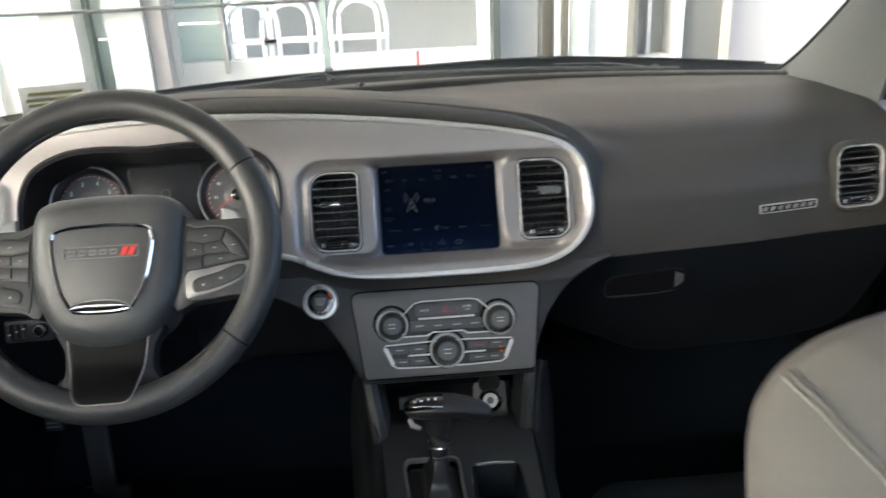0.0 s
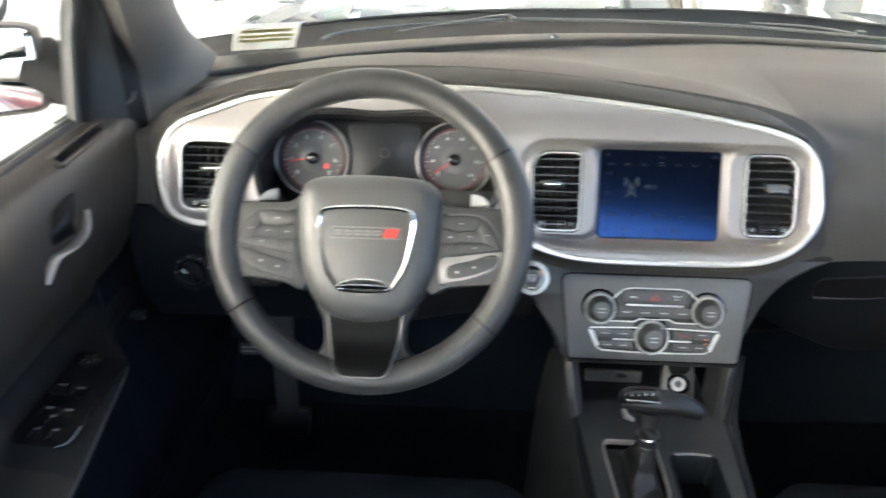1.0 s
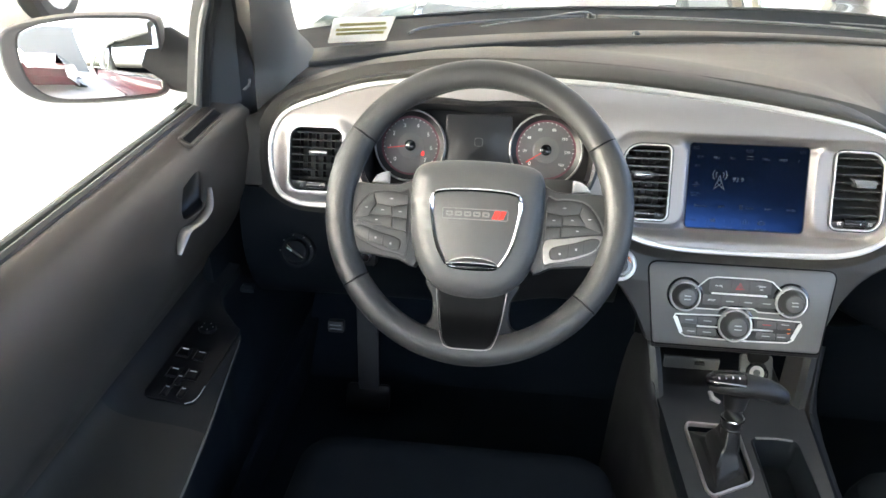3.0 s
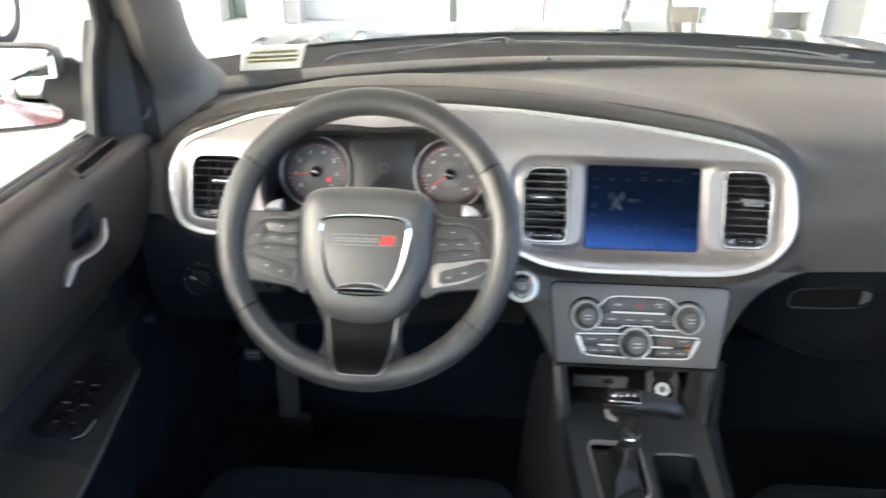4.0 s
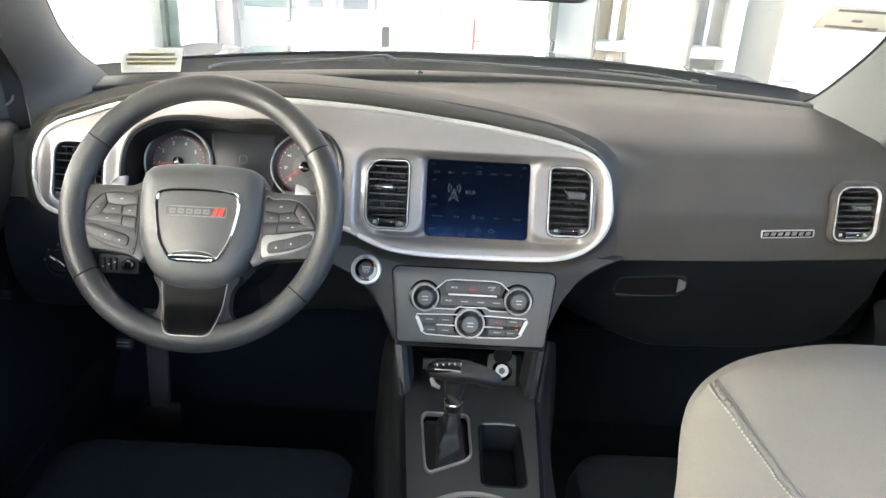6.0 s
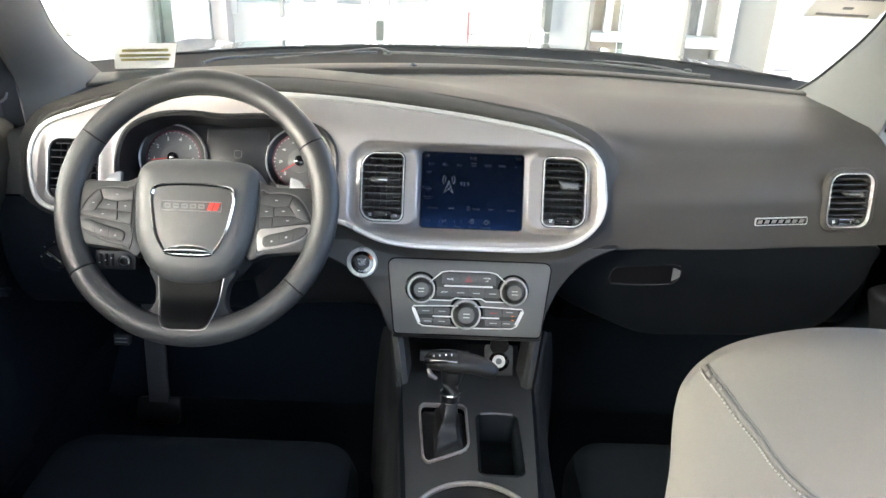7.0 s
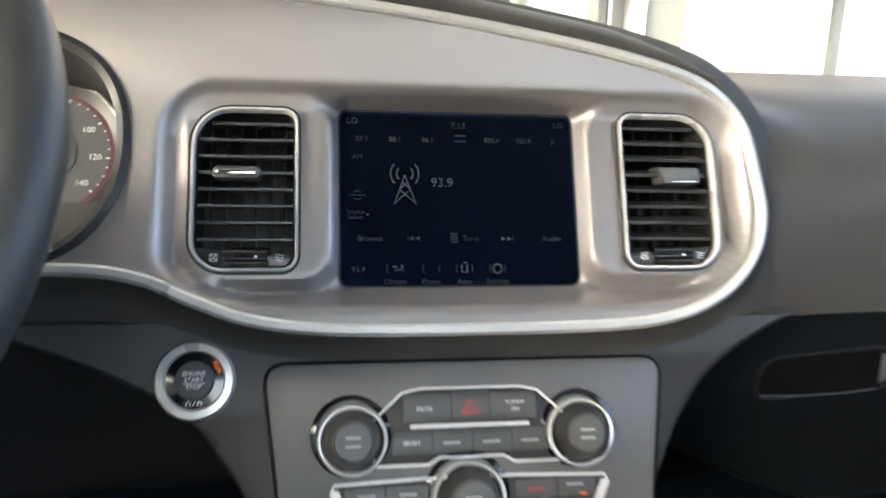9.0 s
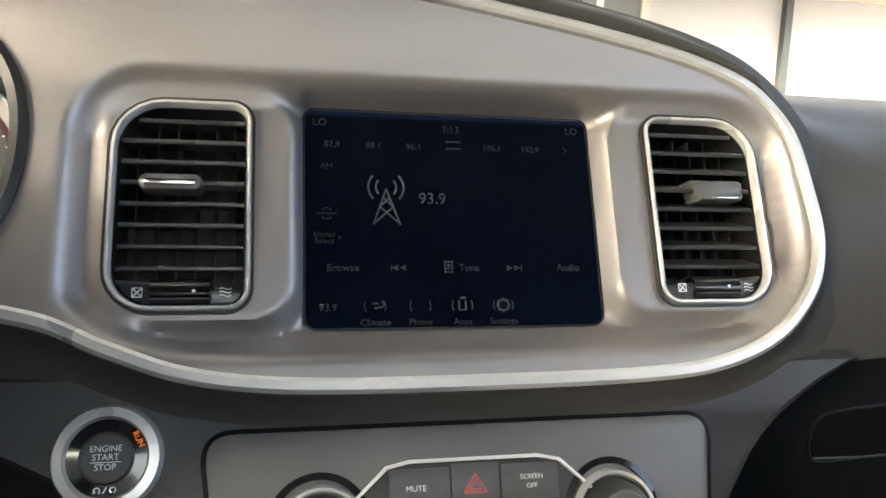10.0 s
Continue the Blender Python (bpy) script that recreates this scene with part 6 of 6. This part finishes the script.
part("grab_handle", tube(spline([(0.762, -0.06, 0.80), (0.745, -0.09, 0.74), (0.750, -0.13, 0.66)], 5), 0.012, 10), M_PANEL, pd, "satin grey grab handle")

# cowl, wipers and hood
cow = thing("cowl", (0, 0.7, 0.9), "black plastic cowl below the windscreen", "cowl")


def cowl_y(x):
    return 0.875 - 0.34 * x * x


def cowl_z(x):
    return 0.961 - 0.028 * x * x + 0.014 * ease(-0.05, 0.4, x)


rows = []
for x in np.linspace(-0.92, 0.92, 44):
    yb, yc = back_y(x) + 0.055, cowl_y(x)
    rows.append([(x, yb, 0.940), (x, yb + 0.35 * (yc - yb), 0.942), (x, yb + 0.7 * (yc - yb), 0.946), (x, yc - 0.006, cowl_z(x) - 0.002), (x, yc + 0.004, cowl_z(x)), (x, yc + 0.008, cowl_z(x) - 0.009)])
part("cowl_panel", grid(rows), M_COWL, cow)
part("rubber_lip", tube([(x, cowl_y(x) + 0.002, cowl_z(x) + 0.001) for x in np.linspace(-0.82, 0.82, 30)], 0.0035, 8), M_RUBBER, cow)


def wiper(pts, arm, label):
    w = thing("wiper", pts[0], label, "wiper", "windscreen wipers")
    p = spline(pts, 6)
    part("blade", tube(p, 0.0026, 8, flat=1.4), M_PANEL, w)
    part("arm", tube(spline(arm, 6), np.linspace(0.0048, 0.002, 6 * (len(arm) - 1) + 1), 8, flat=0.6), M_SLATKNOB, w, "grey metal arm")
    part("pivot", lathe([(0, 0), (0.011, 0), (0.010, 0.008), (0, 0.011)], pose(*arm[0]), 18), M_DARKMETAL, w)
    return w


wiper([(-0.607, 0.495, 0.965), (-0.576, 0.561, 0.965), (-0.455, 0.639, 0.965), (-0.321, 0.696, 0.965), (-0.225, 0.735, 0.964)], [(-0.203, 0.779, 0.952), (-0.222, 0.737, 0.974), (-0.318, 0.672, 0.972), (-0.456, 0.560, 0.970)], "grey wiper resting on the windscreen")
wiper([(-0.19, 0.752, 0.962), (-0.104, 0.742, 0.965), (0.096, 0.735, 0.965), (0.35, 0.70, 0.964), (0.60, 0.61, 0.962)], [(0.58, 0.72, 0.948), (0.46, 0.70, 0.968), (0.33, 0.712, 0.972)], "grey wiper resting on the windscreen")
hood = thing("hood", (0, 1.4, 0.5), "dark glossy car hood with raised edges", "hood")
rows = []
for x in np.linspace(-0.86, 0.86, 50):
    yc = cowl_y(x) + 0.012
    row = []
    for k in np.linspace(0, 1, 24):
        y = yc + k * (1.95 - yc)
        z = cowl_z(x) - 0.007 - 0.055 * k - 0.085 * k ** 2 - 0.10 * max(0, abs(x) - 0.70) + 0.012 * math.exp(-((abs(x) - 0.67) / 0.10) ** 2) * ease(0, 0.15, k) * (1 - 0.8 * ease(0.25, 0.8, k)) - 0.017
        row.append((x, y, z))
    rows.append(row)
part("hood_skin", grid(rows), M_HOOD, hood, "dark glossy painted skin")
for s in (-1, 1):
    rows = [[(s * (0.875 + d), y, 0.912 - 0.18 * ease(1.0, 2.3, y) - e) for d, e in ((-0.012, 0.0), (0.06, 0.022), (0.10, 0.050), (0.12, 0.12), (0.12, 0.35))] for y in np.linspace(0.3, 2.1, 14)]
    part("fender", grid(rows), M_HOOD, hood)

# rear-view mirror
rv = thing("rear_view_mirror", (0.02, -0.1, 1.2), "black rear-view mirror at the top of the windscreen", "mirror")
RM = pose(0.028, -0.12, 1.243, 82, 0, 4)
ro = rrect(-0.115, 0.115, -0.036, 0.036, 0.026)
rows = [shift(RM, [(u, v, h) for u, v in offset(ro, d)]) for d, h in ((-0.006, 0.004), (0.0, 0.003), (0.001, -0.006), (-0.012, -0.026))]
part("housing", grid(rows, loop_u=True, cap=True), M_BLACK, rv)
part("mirror_glass", plate(offset(ro, -0.005), 0.0, 0.0048, RM, 0.0005), M_MIRROR, rv, "mirror glass")
part("stem", tube([RM @ Vector((0, 0.0, -0.02)), (0.01, -0.06, 1.28), (0.01, -0.06, 1.345)], 0.010, 10), M_BLACK, rv)
for u in (-0.085, -0.04):
    part("mirror_button", plate(rrect(u - 0.012, u + 0.012, -0.034, -0.028, 0.002, 3), 0.002, 0.006, RM, 0.001), M_LAMPRED if u > -0.05 else M_MARK, rv)

# papers behind the windscreen
def paper(name, m, w, h, bars, label, mat_sheet=M_PAPER):
    ob = thing(name, m @ Vector((0, -h / 2, 0)), label, "paper")
    part("sheet", plate(rrect(-w / 2, w / 2, -h / 2, h / 2, 0.002, 2), 0, 0.0008, m, 0.0003), mat_sheet, ob)
    for v, b, mat in bars:
        part("print_bar", plate(rrect(-w * 0.42 * b, w * 0.42 * b, v * h - h * 0.05, v * h + h * 0.05, 0.0005, 2), 0.0006, 0.0014, m, 0.0002), mat, ob)
    return ob


lab_r, lab_u = Vector((0.94, 0.33, 0.0)).normalized(), Vector((0.28, -0.60, 0.50)).normalized()
lab_n = lab_r.cross(lab_u).normalized()
LABEL = Matrix.Translation(Vector((-0.752, 0.355, 0.972)) + 0.061 * lab_r + 0.055 * lab_u) @ Matrix((lab_r, lab_u, lab_n)).transposed().to_4x4()
paper("windscreen_label", LABEL, 0.118, 0.108, ((0.25, 0.9, M_OCHRE), (0.05, 1.0, M_OCHRE), (-0.12, 0.95, M_OCHRE)), "white paper label with ochre print on the windscreen")
paper("windscreen_sticker", pose(0.628, 0.081, 1.187, 149, 0, -8), 0.122, 0.086, ((0.36, 0.85, M_STITCH), (-0.06, 0.16, M_STITCH), (-0.36, 0.85, M_STITCH)), "pale beige printed sticker on the windscreen", M_STICKER)
sen = thing("light_sensor", (-0.125, 0.52, 0.975), "small dark light sensor dome on the dash", "sensor")
part("dome", lathe([(0, 0.0), (0.009, 0.0), (0.008, 0.004), (0.004, 0.0065), (0, 0.007)], pose(-0.125, 0.515, 0.974), 18), M_GLOSS, sen)

# ---- seats ----
seat = thing("passenger_seat", (0.40, -0.6, 0.25), "light grey cloth car seat with stitched seams", "car seat")
BK = pose(0.324, -0.757, 0.620, 92, 0, 0) @ Matrix.Scale(0.838, 4)
HALF = [(-0.192, -0.24), (-0.200, -0.05), (-0.208, 0.12), (-0.214, 0.25), (-0.217, 0.31), (-0.2235, 0.362), (-0.2255, 0.393), (-0.2225, 0.420), (-0.208, 0.447), (-0.178, 0.469), (-0.121, 0.4855), (-0.06, 0.489), (0.0, 0.486)]
SEAT_OUT = spline(HALF + [(-1.5 * u, v) for u, v in HALF[-2::-1]], 5)


def contour(d):
    """Outline of the backrest, drawn in by d."""
    return [(u * (0.2255 - d) / 0.2255, v if v < 0.30 else 0.30 + (v - 0.30) * (0.189 - d) / 0.189) for u, v in SEAT_OUT]


LEVELS = ((0.155, 0.0465), (0.12, 0.0460), (0.09, 0.0445), (0.066, 0.0415), (0.045, 0.037), (0.028, 0.031), (0.014, 0.022), (0.004, 0.010), (0.0, -0.004), (0.005, -0.022), (0.02, -0.036), (0.05, -0.044))
rows = [shift(BK, [(u, v, h) for u, v in contour(d)]) for d, h in LEVELS]
bk = part("backrest", grid(rows, loop_u=True, cap=True), M_SEATLIGHT, seat, "light grey cloth backrest")


def seat_h(u, v):
    """Height of the backrest's face at a point."""
    d = 0.0
    while d < 0.15 and inside(np.array(contour(d)), np.array([u]), np.array([v]))[0]:
        d += 0.002
    return float(np.interp(d, [0, 0.004, 0.014, 0.028, 0.045, 0.066, 0.09, 0.12], [-0.004, 0.010, 0.022, 0.031, 0.037, 0.0415, 0.0445, 0.046]))


flat_line = spline([(-0.209, 0.448), (-0.197, 0.438), (-0.180, 0.419), (-0.161, 0.399), (-0.146, 0.380), (-0.119, 0.354), (-0.072, 0.318), (-0.02, 0.29)], 14)
line = [(u, v, seat_h(u, v)) for u, v in flat_line]
part("seam", tube(shift(BK, [(u, v, h + 0.0006) for u, v, h in line]), 0.0022, 8), M_SEATLIGHT, bk, "raised piped seam")
bits = [tube(shift(BK, [(line[i][0] - 0.0035, line[i][1] - 0.0035, line[i][2] + 0.0010), (line[i + 1][0] - 0.0035, line[i + 1][1] - 0.0035, line[i + 1][2] + 0.0010)]), 0.0009, 6) for i in range(0, len(line) - 1, 2)]
part("stitching", join(*bits), M_STITCH, bk, "pale stitches along the seam", kind="stuff")
# Thin darker tube beside the seam stands for the groove's shade.
part("seam_groove", tube(shift(BK, [(u + 0.0026, v + 0.0026, h) for u, v, h in line]), 0.0010, 6), M_SEATSHADE, bk)
co = rrect(-0.25, 0.25, -0.26, 0.26, 0.07)


def cushion(cx, cy, zt, mat, parent):
    m = pose(cx, cy, zt - 0.12)
    rows = [shift(m, [(u, v, h) for u, v in offset(co, d)]) for d, h in ((-0.02, 0), (0.0, 0.03), (0.0, 0.075), (-0.012, 0.105), (-0.03, 0.116), (-0.055, 0.120))]
    return part("cushion", grid(rows, loop_u=True, cap=True), mat, parent)


cushion(0.42, -0.46, 0.50, M_SEATDIMMED, seat)
dseat = thing("driver_seat", (-0.42, -0.5, 0.25), "driver's seat cushion, cloth darkened for the shade there", "car seat")
cushion(-0.42, -0.49, 0.505, M_SEATDIMMED, dseat)
for ob_, x in ((seat, 0.42), (dseat, -0.42)):
    part("base", box(x - 0.2, x + 0.2, -0.68, -0.28, 0.25, 0.40), M_BLACK, ob_)

# ---- footwell ----
bp = thing("brake_pedal", (-0.64, 0.1, 0.28), "dark foot-brake arm hanging in the driver's footwell", "pedal")
part("arm", plate(rrect(-0.021, 0.021, -0.17, 0.16, 0.008), -0.006, 0.006, pose(-0.636, 0.10, 0.455, 84, 0, 0), 0.003), M_STACK, bp)
part("pad", plate(rrect(-0.045, 0.045, -0.028, 0.028, 0.008), 0, 0.015, pose(-0.636, 0.085, 0.30, 62, 0, 0)), M_INSERT, bp)
hr_ = thing("hood_release", (-0.70, 0.08, 0.44), "small black hood release handle with pale print", "lever")
hm = pose(-0.698, 0.09, 0.470, 78, 0, 0)
part("grip", plate(rrect(-0.016, 0.016, -0.012, 0.012, 0.004), -0.01, 0.006, hm, 0.002), M_BLACK, hr_)
for v in (-0.004, 0.004):
    part("print_mark", plate(rrect(-0.012, 0.012, v - 0.0012, v + 0.0012, 0.0004, 2), 0.006, 0.0068, hm, 0.0002), M_GREYLOGO, hr_)
hk = thing("release_lever", (-0.764, -0.171, 0.70), "small black release lever beside the door", "lever")
part("grip", box(-0.772, -0.750, -0.175, -0.160, 0.704, 0.718, soft=0.004), M_LOWSHADE, hk)

# ---- outside ----
part("ground", ([(-60, -60, 0), (60, -60, 0), (60, 120, 0), (-60, 120, 0)], [(0, 1, 2, 3)]), M_CONCRETE, None, "pale concrete forecourt", category="ground", kind="structure")
bld = thing("wall_building", (1.0, 6.3, 0), "pale building front with glazed bays and columns", "building", kind="structure")


def slab(name, x0, x1, y0, y1, z0, z1, mat, label=""):
    return part(name, box(x0, x1, y0, y1, z0, z1, soft=0.01), mat, bld, label)


slab("wall", -9, -3.75, 6.4, 6.7, 0, 3.2, M_WALLWHITE)
slab("window", -3.75, -3.08, 6.45, 6.5, 0.5, 2.6, M_TEAL, "tinted glass bay")
slab("wall", -3.75, -3.08, 6.45, 6.6, 0.0, 0.5, M_WALLWHITE)
slab("column", -3.08, -2.79, 6.0, 6.4, 0, 3.2, M_WALLWHITE)
slab("window_frame", -2.79, -2.75, 6.25, 6.4, 0, 2.6, M_POSTGREEN)
slab("window", -2.75, -2.53, 6.35, 6.4, 0.0, 0.66, M_TEALDEEP, "green tinted lower pane")
slab("window", -2.75, -2.53, 6.35, 6.4, 0.67, 2.6, M_TEAL, "pale tinted upper pane")
slab("column", -2.53, -2.20, 6.0, 6.4, 0, 3.2, M_WALLWHITE)
slab("column", -2.19, -2.05, 6.06, 6.4, 0, 3.2, M_WALLPINK)
slab("window_frame", -2.05, -2.00, 6.25, 6.4, 0.30, 2.6, M_WALLWHITE)
slab("window", -2.00, -1.60, 6.35, 6.4, 0.36, 0.76, M_TEALDEEP, "green tinted lower pane")
slab("window", -2.00, -1.60, 6.35, 6.4, 0.77, 2.6, M_TEAL, "pale tinted upper pane")
slab("window_frame", -1.60, -1.56, 6.25, 6.4, 0.30, 2.6, M_PANELPALE)
slab("low_wall", -2.05, 0.88, 6.3, 6.5, 0, 0.42, M_WALLWHITE)
slab("back_wall", -1.56, 0.88, 7.2, 7.4, 0, 3.2, M_WALLWHITE)
slab("rail", -9, -0.62, 5.95, 6.0, 0.915, 0.945, M_DARKMETAL, "dark rail")
slab("post_lower", -0.655, -0.585, 5.94, 6.02, 0, 0.345, M_DARKMETAL, "darker lower part of the post")
slab("green_post", -0.65, -0.60, 5.95, 6.01, 0.345, 2.6, M_POSTGREEN, "grey-green post")
slab("door_frame", 0.895, 0.955, 6.0, 6.3, 0.30, 2.6, M_DARKMETAL, "dark thin door frame")
slab("panel", 0.955, 1.335, 6.2, 6.4, 0, 3.2, M_PANELPALE)
slab("edge_strip", 1.335, 1.365, 6.16, 6.4, 0, 3.2, M_WALLGREY)
slab("tan_panel", 1.365, 1.68, 6.42, 6.5, 0, 3.2, M_TAN, "tan panel behind the glazing")
slab("mullion", 1.50, 1.565, 6.25, 6.35, 0.29, 3.2, M_WALLWHITE)
slab("shelf", 1.365, 1.68, 6.10, 6.42, 0.22, 0.285, M_WALLWHITE)
slab("glass_edge", 1.68, 1.81, 6.15, 6.4, 0, 3.2, M_TEAL, "green-edged glass strip")
slab("panel", 1.81, 2.19, 6.2, 6.4, 0, 3.2, M_WALLWHITE)
slab("column", 2.19, 2.225, 6.0, 6.4, 0, 3.2, M_WALLGREY)
slab("recess", 2.225, 2.59, 6.35, 6.45, 0, 3.2, M_RECESS, "shaded grey recess")
slab("mullion", 2.38, 2.42, 6.20, 6.25, 0.29, 3.2, M_WALLWHITE)
slab("shelf", 2.225, 2.59, 6.05, 6.35, 0.20, 0.285, M_WALLWHITE)
slab("mullion", 2.59, 2.66, 6.0, 6.4, 0, 3.2, M_WALLWHITE)
slab("column", 2.66, 3.03, 6.05, 6.4, 0, 3.2, M_WALLGREY)
slab("edge_strip", 3.03, 3.11, 6.02, 6.4, 0, 3.2, M_TAN)
slab("wall", 3.11, 9.0, 6.2, 6.5, 0, 3.4, M_WALLPINK, "pale rose wall")
slab("pipe", 4.55, 4.62, 6.12, 6.2, 0, 3.2, M_DARKMETAL)
# Unseen band, added so that its tan reflects in the dash top.
slab("warm_reflector", -9, 9, 5.70, 5.92, 2.25, 3.2, M_WARMBAND, "unseen tan band added to warm the dash reflections")
slab("unseen_roof", -9, 9, 5.8, 7.6, 3.2, 3.5, M_WALLWHITE)
part("wall_rear", box(-12, -0.6, -12.3, -12.0, 0, 6.0), M_WALLGREY, None, "grey building front across the forecourt", category="building", kind="structure")
# Roof out of view, added to keep sky light off the dash.
slab("unseen_roof", -9.0, 3.0, -4.5, 4.4, 3.2, 3.5, M_WALLWHITE, "unseen roof added to block the overhead sky")
rp = thing("red_pole", (0.20, 5.9, 0), "thin red pole standing before the building", "pole")
part("shaft", tube([(0.19, 5.9, 0.0), (0.19, 5.9, 0.47)], 0.011, 8), M_REDPOLE, rp)
part("hook", tube([(0.19, 5.9, 0.27), (0.25, 5.9, 0.27)], 0.008, 6), M_DARKMETAL, rp)


bu = thing("barrier_stand", (0.86, 5.9, 0), "small stand of bent dark and white uprights", "stand")
part("dark_upright", tube(spline([(0.90, 5.9, 0.0), (0.89, 5.9, 0.12), (0.915, 5.9, 0.22), (0.915, 5.9, 0.305)], 5), 0.022, 8), M_DARKMETAL, bu)
part("white_upright", tube(spline([(0.82, 5.9, 0.0), (0.825, 5.9, 0.10), (0.80, 5.9, 0.20), (0.81, 5.9, 0.29)], 5), 0.024, 8), M_WHITEPLASTIC, bu)
part("edge_upright", tube(spline([(0.772, 5.9, 0.0), (0.775, 5.9, 0.10), (0.755, 5.9, 0.20), (0.765, 5.9, 0.30)], 5), 0.008, 6), M_WALLGREY, bu)
part("foot", box(0.73, 0.95, 5.82, 5.98, 0.0, 0.03), M_DARKMETAL, bu)


def chair(x):
    ch = thing("patio_chair", (x, 6.1, 0.42), "white tubular patio chair on the low wall", "chair", "patio chairs")
    for k, w in ((0, 0.26), (0.07, 0.18)):
        pts = spline([(x - w, 6.42, 0.42), (x - w, 6.42, 0.75), (x - w * 0.7, 6.42, 0.93 - k), (x, 6.42, 0.97 - k), (x + w * 0.7, 6.42, 0.93 - k), (x + w, 6.42, 0.75), (x + w, 6.42, 0.42)], 5)
        part("hoop", tube(pts, 0.022, 8), M_WHITEPLASTIC, ch)
    part("seat", box(x - 0.25, x + 0.25, 6.35, 6.48, 0.55, 0.59), M_WHITEPLASTIC, ch)


chair(-1.36), chair(-0.98), chair(-0.34)


def parked_car(x, y, mat, label):
    """Plain saloon: shaped flanks, cabin, glass and wheels."""
    car = thing("parked_car", (x, y, 0), label, "car")
    m = pose(x, y, 0)
    side = [(-2.3, 0.35), (-2.35, 0.75), (-2.2, 0.95), (-1.5, 1.0), (1.0, 0.98), (2.1, 0.85), (2.3, 0.65), (2.25, 0.35)]
    part("body", grid([shift(m, [(sx * (0.88 + 0.04 * math.sin(max(0, z - 0.3) * 3)), u, z) for u, z in side]) for sx in (-1, -0.9, 0, 0.9, 1)]), mat, car)
    part("flank", grid([shift(m, [(-0.92, u, z), (-0.94, u, 0.6), (-0.90, u, 0.3)]) for u, z in side[1:-1]]), mat, car)
    part("flank", grid([shift(m, [(0.92, u, z), (0.94, u, 0.6), (0.90, u, 0.3)]) for u, z in side[1:-1]]), mat, car)
    cabin = [(-1.7, 0.98), (-0.9, 1.42), (0.2, 1.45), (1.1, 0.98)]
    part("cabin", grid([shift(m, [(sx, u * (1 - 0.03 * abs(sx)), z) for u, z in cabin]) for sx in (-0.62, -0.3, 0.3, 0.62)]), mat, car)
    for sx in (-1, 1):
        part("side_glass", (shift(m, [(sx * 0.84, -1.75, 0.97), (sx * 0.84, 1.15, 0.97), (sx * 0.62, 0.2, 1.44), (sx * 0.62, -0.9, 1.41)]), [(0, 1, 2, 3)]), M_GLOSS, car, "dark side glass", smooth=False)
        for u in (-1.4, 1.4):
            wh = part("wheel", lathe([(0.12, -0.1), (0.30, -0.1), (0.33, -0.06), (0.33, 0.06), (0.30, 0.1), (0.12, 0.1)], m @ pose(sx * 0.82, u, 0.33, 0, 90, 0), 24), M_RUBBER, car)
            part("rim", lathe([(0, -0.02), (0.22, -0.02), (0.22, 0.02), (0, 0.03)], m @ pose(sx * 0.90, u, 0.33, 0, 90 * sx, 0), 20), M_RING, wh)


parked_car(-2.30, -4.6, M_MAROON, "maroon saloon car parked on the forecourt")
parked_car(-5.0, 3.3, M_WHITEPLASTIC, "white saloon car parked across the forecourt")
